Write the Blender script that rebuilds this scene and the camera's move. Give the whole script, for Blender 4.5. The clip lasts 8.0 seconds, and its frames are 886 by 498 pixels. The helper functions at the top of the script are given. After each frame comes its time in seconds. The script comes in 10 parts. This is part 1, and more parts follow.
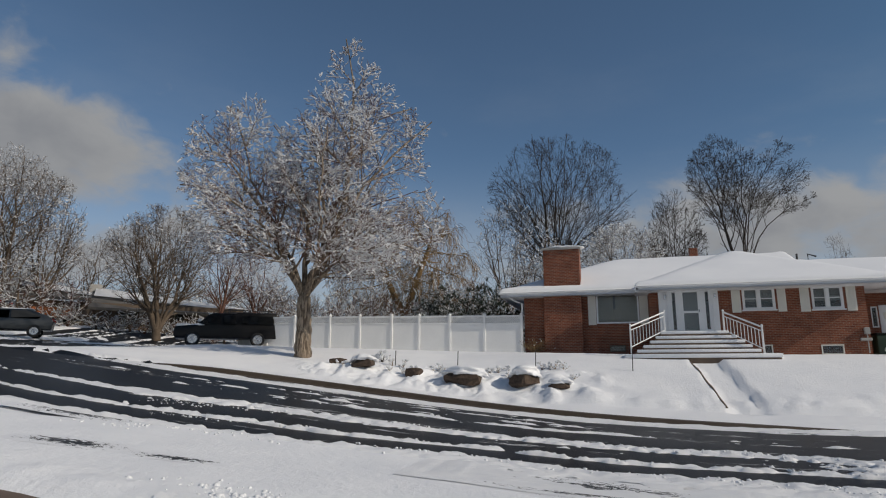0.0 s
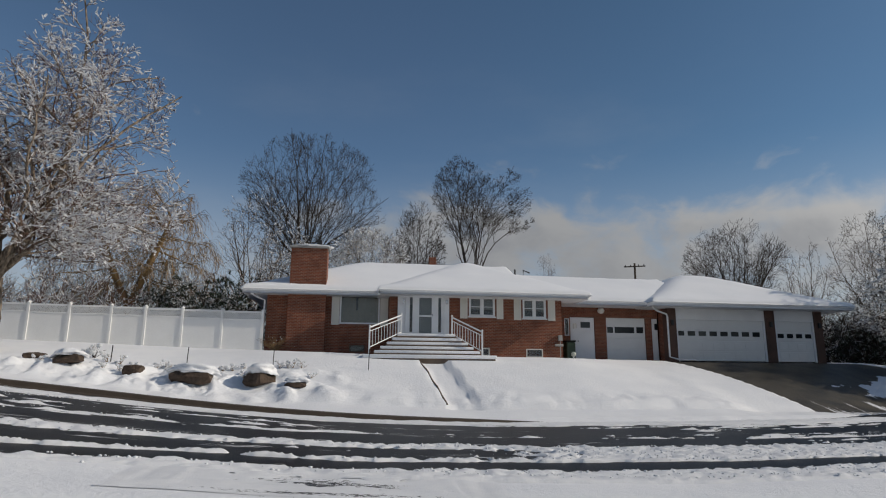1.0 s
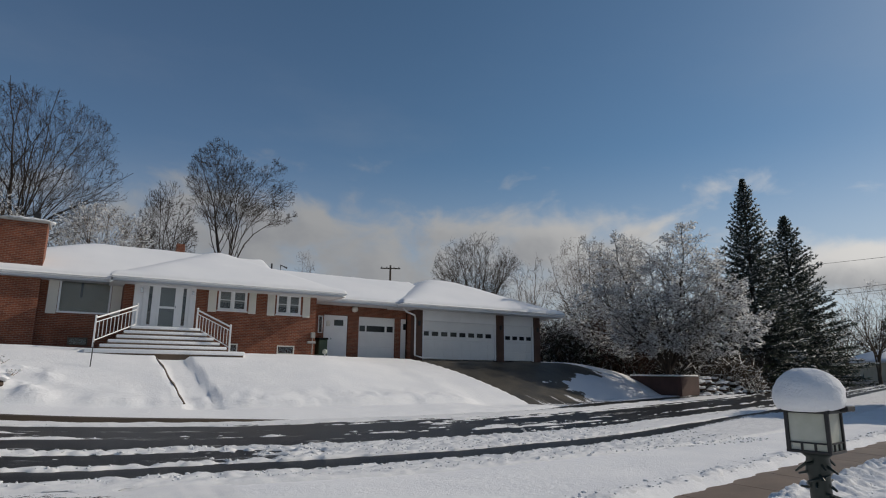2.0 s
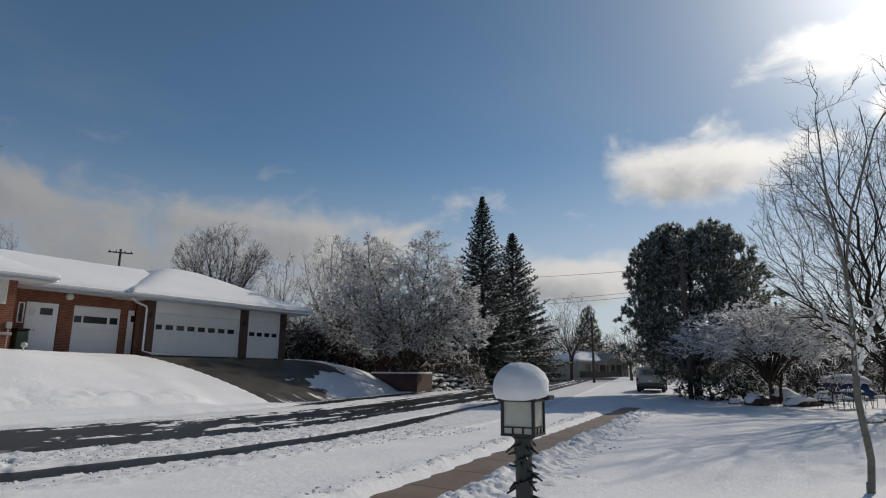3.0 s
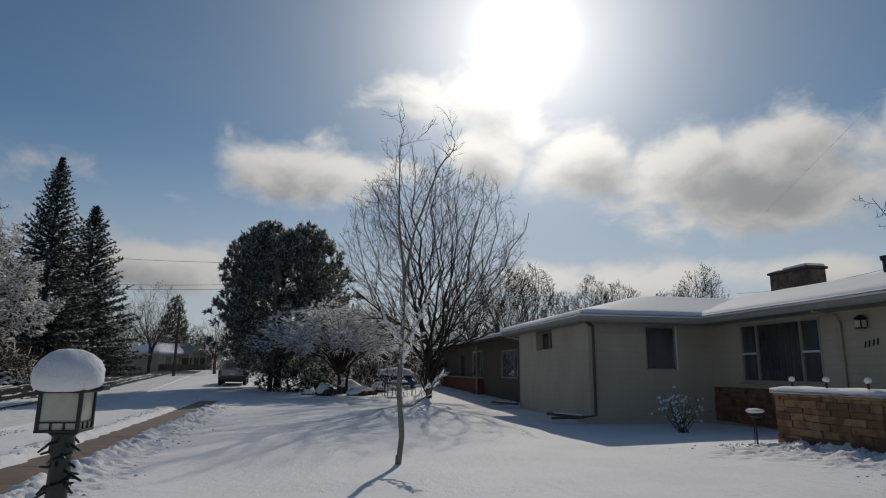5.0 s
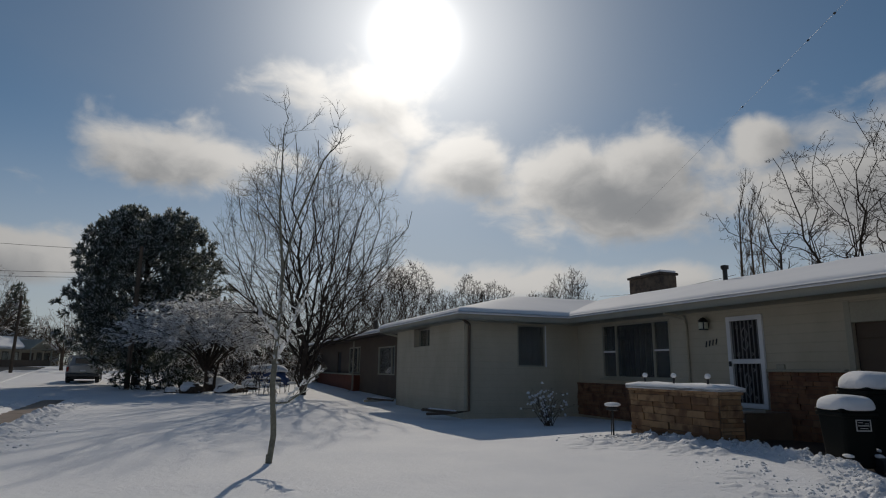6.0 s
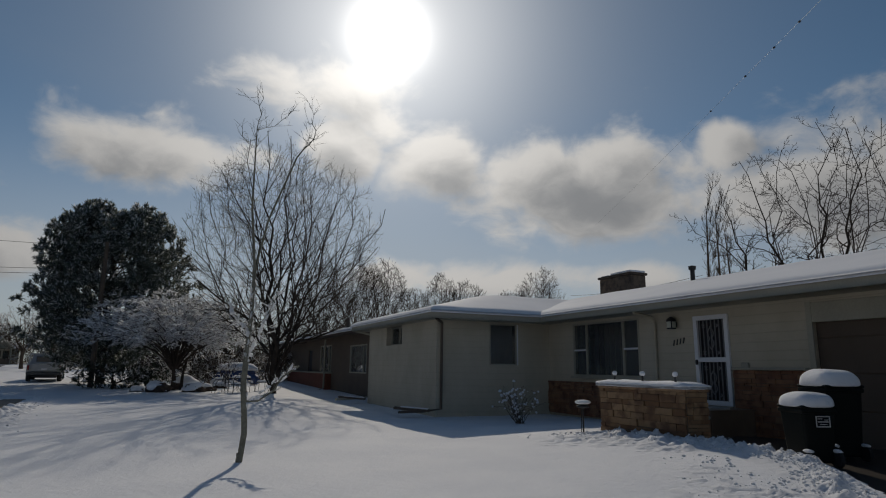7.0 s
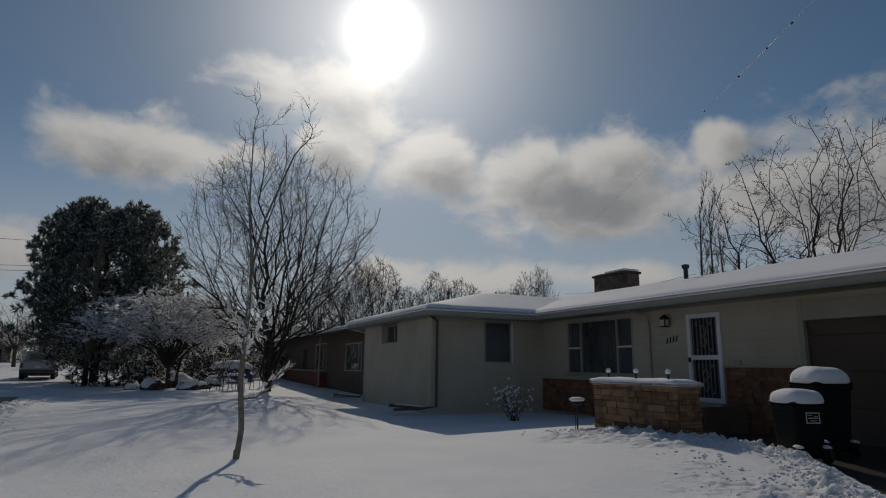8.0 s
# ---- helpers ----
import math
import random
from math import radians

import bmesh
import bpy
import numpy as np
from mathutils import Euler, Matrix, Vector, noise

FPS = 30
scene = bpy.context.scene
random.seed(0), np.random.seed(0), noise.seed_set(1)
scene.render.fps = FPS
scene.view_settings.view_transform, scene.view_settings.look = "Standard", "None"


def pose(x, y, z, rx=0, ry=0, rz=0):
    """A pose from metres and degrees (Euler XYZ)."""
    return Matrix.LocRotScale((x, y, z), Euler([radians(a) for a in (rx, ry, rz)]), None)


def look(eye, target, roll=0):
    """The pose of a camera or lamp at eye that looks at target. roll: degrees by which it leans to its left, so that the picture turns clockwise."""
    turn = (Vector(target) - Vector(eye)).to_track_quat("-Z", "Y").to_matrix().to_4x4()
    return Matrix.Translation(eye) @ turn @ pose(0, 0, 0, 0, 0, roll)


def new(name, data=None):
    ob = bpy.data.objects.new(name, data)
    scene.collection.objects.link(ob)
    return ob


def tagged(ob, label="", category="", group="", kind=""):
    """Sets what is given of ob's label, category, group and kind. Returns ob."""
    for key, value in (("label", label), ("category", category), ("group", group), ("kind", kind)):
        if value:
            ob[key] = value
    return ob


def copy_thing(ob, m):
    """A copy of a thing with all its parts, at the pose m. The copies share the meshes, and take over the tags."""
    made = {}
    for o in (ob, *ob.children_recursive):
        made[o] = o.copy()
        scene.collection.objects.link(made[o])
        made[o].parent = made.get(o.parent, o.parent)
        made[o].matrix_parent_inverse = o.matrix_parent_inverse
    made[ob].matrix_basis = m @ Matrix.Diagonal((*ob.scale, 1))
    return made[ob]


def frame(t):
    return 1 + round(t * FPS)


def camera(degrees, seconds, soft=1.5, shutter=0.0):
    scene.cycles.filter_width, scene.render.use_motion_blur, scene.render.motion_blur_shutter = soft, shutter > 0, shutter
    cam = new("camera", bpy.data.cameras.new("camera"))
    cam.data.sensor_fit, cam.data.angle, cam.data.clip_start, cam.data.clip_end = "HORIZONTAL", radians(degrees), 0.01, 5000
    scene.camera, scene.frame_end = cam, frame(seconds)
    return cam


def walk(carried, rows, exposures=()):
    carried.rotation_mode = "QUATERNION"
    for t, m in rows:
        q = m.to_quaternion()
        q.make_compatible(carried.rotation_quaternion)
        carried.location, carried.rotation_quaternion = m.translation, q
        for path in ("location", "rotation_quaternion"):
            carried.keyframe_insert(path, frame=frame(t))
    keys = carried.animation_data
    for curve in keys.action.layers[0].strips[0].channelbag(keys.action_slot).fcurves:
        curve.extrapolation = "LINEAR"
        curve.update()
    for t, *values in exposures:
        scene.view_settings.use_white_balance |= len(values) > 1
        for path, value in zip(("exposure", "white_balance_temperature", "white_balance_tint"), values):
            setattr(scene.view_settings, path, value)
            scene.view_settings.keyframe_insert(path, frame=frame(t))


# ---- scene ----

# ================= camera =================
cam = camera(72.60, 8.0, soft=1.1)
# seconds, eye, heading (degrees to the left of +y), pitch up, roll: carried at arm's length while turning on the spot
PATH = [
    (0, (-0.105, 0.093, 1.604), 15.78, 11.71, 0.10),
    (0.5, (-0.059, 0.072, 1.609), 3.63, 11.69, 0.26),
    (1, (-0.028, 0.049, 1.615), -8.04, 11.69, 0.46),
    (1.5, (-0.015, 0.011, 1.623), -19.01, 11.69, 0.58),
    (2, (-0.006, -0.024, 1.632), -30.93, 11.60, 0.54),
    (2.2, (-0.006, -0.025, 1.629), -35.16, 11.65, 0.54),
    (3.3, (0.006, 0.001, 1.603), -61.21, 11.57, 0.43),
    (3.5, (-0.000, 0.000, 1.600), -65.07, 11.55, 0.37),
    (4, (-0.014, -0.023, 1.598), -73.81, 11.45, 0.31),
    (4.5, (-0.020, -0.068, 1.591), -82.97, 11.37, 0.43),
    (5, (-0.015, -0.094, 1.584), -91.79, 11.37, 0.59),
    (5.2, (-0.005, -0.099, 1.582), -94.35, 11.34, 0.57),
    (6.3, (0.012, -0.051, 1.565), -105.00, 11.20, 0.74),
    (6.5, (0.010, -0.043, 1.562), -105.40, 11.20, 0.75),
    (7, (-0.004, -0.035, 1.562), -105.92, 11.11, 0.69),
    (7.5, (-0.031, -0.020, 1.560), -106.26, 11.03, 0.68),
    (8, (-0.079, 0.013, 1.545), -106.45, 10.96, 0.70),
]


def aim(eye, heading, pitch, roll):
    return Matrix.Translation(eye) @ pose(0, 0, 0, 0, 0, heading) @ pose(0, 0, 0, 90 + pitch) @ pose(0, 0, 0, 0, 0, roll)


walk(cam, [(t, aim(e, h, p, r)) for t, e, h, p, r in PATH],
     exposures=[(t, e, 6830, 10) for t, e in ((0.0, -0.32), (1.0, -0.32), (2.0, -0.32), (3.3, -0.36), (3.5, -0.38), (4.0, -0.47), (4.5, -0.59), (5.2, -0.76), (6.5, -1.00), (7.0, -1.07), (7.5, -1.15), (8.0, -1.21))])

# ================= sky and sun =================
SUN_AZ, SUN_EL = 100.0, 30.4       # clockwise from +y, up
sun_dir = Vector((math.sin(radians(SUN_AZ)) * math.cos(radians(SUN_EL)),
                  math.cos(radians(SUN_AZ)) * math.cos(radians(SUN_EL)), math.sin(radians(SUN_EL))))
sun_data = bpy.data.lights.new("sun", "SUN")
sun_data.energy, sun_data.angle, sun_data.color = 3.25, radians(0.6), (1.0, 0.92, 0.81)
sun = new("sun", sun_data)
sun.matrix_world = look((0, 0, 60), Vector((0, 0, 60)) - sun_dir)


class Nodes:
    """Short hand for a node tree."""

    def __init__(self, tree):
        self.tree = tree
        tree.nodes.clear()

    def put(self, kind, _out=0, **kw):
        n = self.tree.nodes.new(kind)
        for key, value in kw.items():
            if key.startswith("i_"):
                sock = n.inputs[key[2:].replace("_", " ")]
            elif key[0] == "n" and key[1:].isdigit():
                sock = n.inputs[int(key[1:])]
            else:
                if key == "operation":
                    n.operation = value
                elif key == "blend_type":
                    n.blend_type = value
                elif key == "data_type":
                    n.data_type = value
                elif key == "sky_type":
                    n.sky_type = value
                elif key == "attribute_name":
                    n.attribute_name = value
                elif key == "noise_dimensions":
                    n.noise_dimensions = value
                elif key == "feature":
                    n.feature = value
                elif key == "interpolation_type":
                    n.interpolation_type = value
                continue
            if isinstance(value, bpy.types.NodeSocket):
                self.tree.links.new(value, sock)
            else:
                sock.default_value = value
        return n

    def math(self, op, a, b=0.0, c=0.0):
        return self.put("ShaderNodeMath", operation=op, n0=a, n1=b, n2=c).outputs[0]

    def vmath(self, op, a, b=(0, 0, 0)):
        n = self.put("ShaderNodeVectorMath", operation=op, n0=a, n1=b)
        return n.outputs["Value"] if op in ("DOT_PRODUCT", "LENGTH", "DISTANCE") else n.outputs[0]

    def step(self, x, lo, hi, a=0.0, b=1.0):
        return self.put("ShaderNodeMapRange", interpolation_type="SMOOTHSTEP", n0=x, n1=lo, n2=hi, n3=a, n4=b).outputs[0]

    def mix(self, fac, a, b, blend="MIX"):
        n = self.put("ShaderNodeMix", data_type="RGBA", blend_type=blend)
        for sock, value in ((n.inputs[0], fac), (n.inputs[6], a), (n.inputs[7], b)):
            if isinstance(value, bpy.types.NodeSocket):
                self.tree.links.new(value, sock)
            else:
                sock.default_value = value if isinstance(value, (float, int)) else (*value, 1.0)[:4]
        return n.outputs[2]

    def noise(self, vec, scale, detail=4.0, rough=0.55, out=0):
        return self.put("ShaderNodeTexNoise", i_Vector=vec, i_Scale=scale, i_Detail=detail, i_Roughness=rough).outputs[out]


world = bpy.data.worlds.new("world")
scene.world = world
world.use_nodes = True
w = Nodes(world.node_tree)
way = w.put("ShaderNodeTexCoord").outputs["Generated"]
way = w.vmath("NORMALIZE", way)
sky = w.put("ShaderNodeTexSky", sky_type="NISHITA")
sky.sun_disc, sky.sun_elevation, sky.sun_rotation = False, radians(SUN_EL), radians(SUN_AZ)
sky.air_density, sky.dust_density, sky.ozone_density, sky.altitude = 0.9, 0.2, 2.5, 1600
sky_col = w.mix(1.0, sky.outputs[0], (0.101, 0.112, 0.110), "MULTIPLY")
sep = w.put("ShaderNodeSeparateXYZ", n0=way)
up = w.math("MAXIMUM", sep.outputs[2], 0.0)
# bearing and height of a direction, in degrees
az_deg = w.math("MULTIPLY", w.math("ARCTAN2", sep.outputs[0], sep.outputs[1]), 57.29578)
el_deg = w.math("MULTIPLY", w.math("ARCSINE", sep.outputs[2]), 57.29578)
CLOUDS = ((79.0, 17.8, 10.0, 3.3, 1.08), (94, 25.2, 8.5, 3.2, 1.0), (100, 22.5, 4.5, 2.4, 0.9), (95.8, 20.2, 3.6, 2.7, 1.35), (105.5, 19.0, 5.5, 3.4, 1.1),
          (119.5, 16.6, 12.0, 4.9, 1.25), (131.8, 18.8, 3.0, 2.2, 1.05), (142, 14.5, 11.0, 5.8, 1.15), (107, 8.4, 12.0, 2.0, 1.0), (123, 8.2, 8.0, 1.8, 0.9),
          (67, 8.4, 8.0, 2.4, 1.1), (57.5, 16, 3.4, 1.8, 0.6), (37, 10.5, 22.0, 5.2, 0.90), (12, 11.5, 24.0, 6.2, 0.80), (-52, 18.0, 11.0, 6.0, 1.05),
          (-40, 10, 16.0, 5.0, 0.72), (-130, 15, 30.0, 8.0, 0.9), (172, 15, 16.0, 8.0, 0.9))


def cloud_body(az, el):
    """How thick the cloud is at a bearing and height."""
    flat = w.put("ShaderNodeCombineXYZ", n0=w.math("MULTIPLY", az, 0.055), n1=w.math("MULTIPLY", el, 0.085), n2=0.35).outputs[0]
    warp = w.put("ShaderNodeTexNoise", i_Vector=flat, i_Scale=2.0, i_Detail=3.0).outputs[1]
    moved = w.put("ShaderNodeVectorMath", operation="MULTIPLY_ADD", n0=warp, n1=(0.35, 0.35, 0.0), n2=flat).outputs[0]
    puff = w.noise(moved, 2.6, 9.0, 0.555)
    best = None
    for a, e, wa, we, gain in CLOUDS:
        dx = w.math("MULTIPLY", w.math("SUBTRACT", az, float(a)), 1.0 / wa)
        dy_ = w.math("MULTIPLY", w.math("SUBTRACT", el, float(e)), 1.0 / we)
        r2 = w.math("ADD", w.math("MULTIPLY", dx, dx), w.math("MULTIPLY", dy_, dy_))
        lobe = w.math("MULTIPLY", w.math("EXPONENT", w.math("MULTIPLY", r2, -0.75)), gain)
        best = lobe if best is None else w.math("MAXIMUM", best, lobe)
    return w.math("ADD", w.math("MULTIPLY", best, 1.05), w.math("MULTIPLY", w.math("SUBTRACT", puff, 0.5), 1.75))


body = cloud_body(az_deg, el_deg)
to_az, to_el = w.math("SUBTRACT", SUN_AZ, az_deg), w.math("SUBTRACT", SUN_EL + 6.0, el_deg)
far_ = w.math("SQRT", w.math("ADD", w.math("ADD", w.math("MULTIPLY", to_az, to_az), w.math("MULTIPLY", to_el, to_el)), 1.0))
behind = cloud_body(w.math("ADD", az_deg, w.math("DIVIDE", w.math("MULTIPLY", to_az, 2.2), far_)), w.math("ADD", el_deg, w.math("DIVIDE", w.math("MULTIPLY", to_el, 2.2), far_)))
cover = w.step(body, 0.36, 0.92)
wisp = w.noise(w.put("ShaderNodeCombineXYZ", n0=w.math("MULTIPLY", az_deg, 0.02), n1=w.math("MULTIPLY", el_deg, 0.055), n2=1.3).outputs[0], 1.6, 6.0, 0.6)
veil = w.math("MULTIPLY", w.step(wisp, 0.45, 0.78), w.step(up, 0.6, 0.1, 0.0, 0.25))
toward = w.math("MAXIMUM", w.vmath("DOT_PRODUCT", way, tuple(sun_dir)), 0.0)
glow_wide = w.math("POWER", toward, 13.0)
glow_mid = w.math("POWER", toward, 55.0)
glow_core = w.math("POWER", toward, 900.0)
shade = w.step(behind, 0.48, 1.5)
near_sun = w.math("POWER", toward, 3.0)
bright = w.mix(near_sun, (0.37, 0.39, 0.42), (1.22, 1.22, 1.22))
dim = w.mix(near_sun, (0.27, 0.29, 0.33), (0.50, 0.53, 0.57))
lit = w.mix(shade, bright, dim)
# the sky is deepest some way off the sun
deep = w.math("SUBTRACT", 1.0, w.math("MULTIPLY", w.step(toward, 0.10, 0.55), 0.08))
sky_col = w.mix(1.0, sky_col, w.put("ShaderNodeCombineColor", n0=w.math("MULTIPLY", deep, deep), n1=deep, n2=deep).outputs[0], "MULTIPLY")
base = w.mix(veil, sky_col, (0.42, 0.46, 0.52))
base = w.mix(w.math("MULTIPLY", glow_wide, 0.60), base, (0.68, 0.75, 0.85))
haze = w.step(up, 0.36, 0.02)
base = w.mix(w.math("MULTIPLY", haze, 0.80), base, w.mix(near_sun, (0.43, 0.47, 0.53), (0.92, 0.95, 0.99)))
base = w.mix(cover, base, lit)
shine = w.math("ADD", w.math("MULTIPLY", glow_mid, 1.15), w.math("MULTIPLY", glow_core, 4.0))
shine_col = w.mix(1.0, (1.0, 0.99, 0.97), w.put("ShaderNodeCombineColor", n0=shine, n1=shine, n2=shine).outputs[0], "MULTIPLY")
total = w.mix(1.0, base, shine_col, "ADD")
bg = w.put("ShaderNodeBackground", i_Color=total, i_Strength=1.0)
w.put("ShaderNodeOutputWorld", i_Surface=bg.outputs[0])
world.cycles.sampling_method = "MANUAL"
world.cycles.sample_map_resolution = 512

# ================= materials =================


def material(name):
    m = bpy.data.materials.new(name)
    m.use_nodes = True
    n = Nodes(m.node_tree)
    return m, n


def finish(n, color, rough=0.7, bump=None, strength=0.3, distance=0.02, metal=0.0, spec=0.5, **extra):
    bsdf = n.put("ShaderNodeBsdfPrincipled", i_Base_Color=color if isinstance(color, bpy.types.NodeSocket) else (*color, 1.0),
                 i_Roughness=rough, i_Metallic=metal)
    bsdf.inputs["Specular IOR Level"].default_value = spec
    for key, value in extra.items():
        bsdf.inputs[key.replace("_", " ")].default_value = value
    if bump is not None:
        b = n.put("ShaderNodeBump", i_Height=bump, i_Strength=strength, i_Distance=distance)
        n.tree.links.new(b.outputs[0], bsdf.inputs["Normal"])
    n.put("ShaderNodeOutputMaterial", i_Surface=bsdf.outputs[0])
    return bsdf


def place(n):
    return n.put("ShaderNodeNewGeometry").outputs["Position"]


def local(n):
    return n.put("ShaderNodeTexCoord").outputs["Object"]


def plain(name, color, rough=0.6, grain=30.0, amount=0.12, bump=0.15, metal=0.0, spec=0.5, blotch=1.2, distance=0.004):
    """Painted, metal or plastic surface with fine grain and larger blotches."""
    m, n = material(name)
    p = local(n)
    small, big = n.noise(p, grain, 4), n.noise(p, blotch, 3)
    dark = tuple(c * (1 - amount) for c in color)
    light = tuple(min(1.0, c * (1 + amount * 0.5)) for c in color)
    col = n.mix(n.step(n.math("ADD", n.math("MULTIPLY", small, 0.5), n.math("MULTIPLY", big, 0.5)), 0.3, 0.7), dark, light)
    finish(n, col, rough, small, bump, distance, metal, spec)
    return m


def let_through(n, share, color):
    """Lets part of the light through thin pieces."""
    out = [q for q in n.tree.nodes if q.bl_idname == "ShaderNodeOutputMaterial"][0]
    front = out.inputs["Surface"].links[0].from_socket
    thin = n.put("ShaderNodeBsdfTranslucent", i_Color=(*color, 1.0))
    both = n.put("ShaderNodeMixShader", n0=share, n1=front, n2=thin.outputs[0])
    n.tree.links.new(both.outputs[0], out.inputs["Surface"])


def snow_material(name, lump=2.0, lump_bump=0.34, thin=0.0):
    m, n = material(name)
    p = place(n)
    big, mid, fine_ = n.noise(p, lump * 0.35, 4), n.noise(p, lump * 4, 4), n.noise(p, 90, 2)
    col = n.mix(n.step(big, 0.3, 0.7), (0.80, 0.815, 0.84), (0.86, 0.87, 0.885))
    h = n.math("ADD", n.math("ADD", n.math("MULTIPLY", mid, 0.6), n.math("MULTIPLY", n.noise(p, 28, 3), 0.20)), n.math("MULTIPLY", fine_, 0.16))
    finish(n, col, 0.75, h, lump_bump, 0.05, 0.0, 0.08)
    if thin:
        let_through(n, thin, (0.95, 0.96, 0.97))
    return m


SNOW = snow_material("snow", 2.0, 0.62)
SNOW_ROOF = snow_material("roof_snow", 0.8, 0.15)
SNOW_TWIG = snow_material("twig_snow", 6.0, 0.2, 0.55)
SNOW_CRUMB = snow_material("crumbled_snow", 9.0, 0.35, 0.12)

# brick wall
BRICK, n = material("red_brick")
p = place(n)
sx = n.put("ShaderNodeSeparateXYZ", n0=p)
flat2 = n.put("ShaderNodeCombineXYZ", n0=n.math("ADD", sx.outputs[0], sx.outputs[1]), n1=sx.outputs[2], n2=0.0).outputs[0]
br = n.put("ShaderNodeTexBrick", i_Vector=flat2, i_Color1=(0.150, 0.034, 0.014, 1), i_Color2=(0.245, 0.066, 0.026, 1), i_Mortar=(0.27, 0.19, 0.14, 1),
           i_Scale=1.0, i_Mortar_Size=0.010, i_Mortar_Smooth=0.3, i_Bias=0.0, i_Brick_Width=0.215, i_Row_Height=0.075)
tone = n.noise(p, 1.6, 4)
col = n.mix(n.step(tone, 0.35, 0.7), br.outputs[0], n.mix(1.0, br.outputs[0], (0.72, 0.66, 0.62), "MULTIPLY"))
h = n.math("ADD", n.math("MULTIPLY", br.outputs[1], -1.0), n.math("MULTIPLY", n.noise(p, 60, 3), 0.35))
finish(n, col, 0.85, h, 0.6, 0.008)


def fieldstone(name, a, b, c):
    """Rough ledge stone in long courses."""
    m, n = material(name)
    p = local(n)
    t1, t2 = n.noise(p, 4.0, 5), n.noise(p, 25, 4)
    r = n.put("ShaderNodeObjectInfo").outputs["Random"]
    col = n.mix(r, a, b)
    col = n.mix(n.step(t1, 0.4, 0.7), col, c)
    finish(n, col, 0.85, n.math("ADD", n.math("MULTIPLY", t1, 0.6), n.math("MULTIPLY", t2, 0.4)), 0.8, 0.02)
    return m


WHITE = plain("white_paint", (0.74, 0.75, 0.76), 0.5, 40, 0.08, 0.1)
CREAM = plain("cream_paint", (0.70, 0.68, 0.62), 0.5, 40, 0.08, 0.1)
FASCIA = plain("white_fascia", (0.66, 0.67, 0.68), 0.5, 30, 0.08, 0.1)
VINYL = plain("white_vinyl", (0.82, 0.82, 0.81), 0.4, 20, 0.05, 0.05)
GARAGE_WHITE = plain("garage_door_white", (0.70, 0.70, 0.69), 0.45, 25, 0.06, 0.05)
# near-black: the darkness of unlit rooms put into the colour
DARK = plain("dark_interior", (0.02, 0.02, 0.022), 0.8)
CURTAIN = plain("curtain_cloth", (0.34, 0.33, 0.31), 0.9, 12, 0.3, 0.3)
TAN, n = material("tan_painted_courses")
p = place(n)
tz = n.math("FRACT", n.math("MULTIPLY", n.put("ShaderNodeSeparateXYZ", n0=p).outputs[2], 5.0))
groove = n.math("MULTIPLY", n.step(tz, 0.0, 0.07), n.step(tz, 1.0, 0.93))
grit, stain = n.noise(p, 120, 4), n.noise(n.vmath("MULTIPLY", p, (0.9, 0.9, 0.5)), 1.1, 5, 0.6)
col = n.mix(n.step(n.math("ADD", n.math("MULTIPLY", grit, 0.35), n.math("MULTIPLY", stain, 0.65)), 0.32, 0.68), (0.43, 0.385, 0.295), (0.525, 0.48, 0.38))
col = n.mix(n.math("MULTIPLY", n.math("SUBTRACT", 1.0, groove), 0.22), col, (0.30, 0.27, 0.21))
finish(n, col, 0.9, n.math("ADD", n.math("MULTIPLY", groove, 1.0), n.math("MULTIPLY", grit, 0.25)), 0.45, 0.010, 0.0, 0.2)
TAN_TRIM = plain("tan_trim", (0.36, 0.34, 0.27), 0.6)
BROWN = plain("brown_siding", (0.115, 0.085, 0.062), 0.8, 60, 0.2, 0.4)
REDWOOD = plain("red_brick_low_wall", (0.20, 0.065, 0.035), 0.85, 40, 0.3, 0.5)
# reddish wall brick, its colour darkened for the shade of a backlit face
SHADED_WALL = plain("shaded_red_wall_brick", (0.072, 0.037, 0.031), 0.85, 24, 0.4, 0.6)
# darker copy of the house brick: the overhang's shade put into the colour
SHADED_BRICK = plain("shaded_red_brick", (0.095, 0.052, 0.038), 0.85, 30, 0.4, 0.6)
ROOF = plain("grey_shingle", (0.10, 0.095, 0.09), 0.9, 60, 0.3, 0.6)
BLACK = plain("black_metal", (0.015, 0.015, 0.016), 0.45, 60, 0.2, 0.1)
GREEN_METAL = plain("dark_green_metal", (0.012, 0.022, 0.018), 0.4, 60, 0.2, 0.15)
BIN = plain("dark_bin_plastic", (0.007, 0.009, 0.008), 0.6, 80, 0.2, 0.2, 0.0, 0.15)
BIN_GREEN = plain("green_bin_plastic", (0.03, 0.06, 0.035), 0.5, 80, 0.2, 0.2)
CONCRETE = plain("porch_concrete", (0.36, 0.35, 0.33), 0.85, 40, 0.2, 0.4)
STONE_TAN = fieldstone("ledge_stone", (0.15, 0.078, 0.036), (0.32, 0.21, 0.115), (0.11, 0.060, 0.034))
WET_DARK = plain("wet_dark_concrete", (0.050, 0.042, 0.036), 0.45, 30, 0.4, 0.4, 0.0, 0.4, 0.9)
STONE_RED = fieldstone("red_ledge_stone", (0.19, 0.085, 0.045), (0.28, 0.15, 0.08), (0.12, 0.05, 0.03))
MORTAR = plain("stone_mortar", (0.13, 0.10, 0.075), 0.95, 60, 0.2, 0.5)
ROCK = plain("brown_rock", (0.085, 0.060, 0.044), 0.9, 12, 0.45, 0.9, 0.0, 0.3, 3.0, 0.04)
BARK = plain("grey_brown_bark", (0.125, 0.095, 0.07), 0.95, 18, 0.4, 1.0, 0.0, 0.2, 2.0, 0.03)
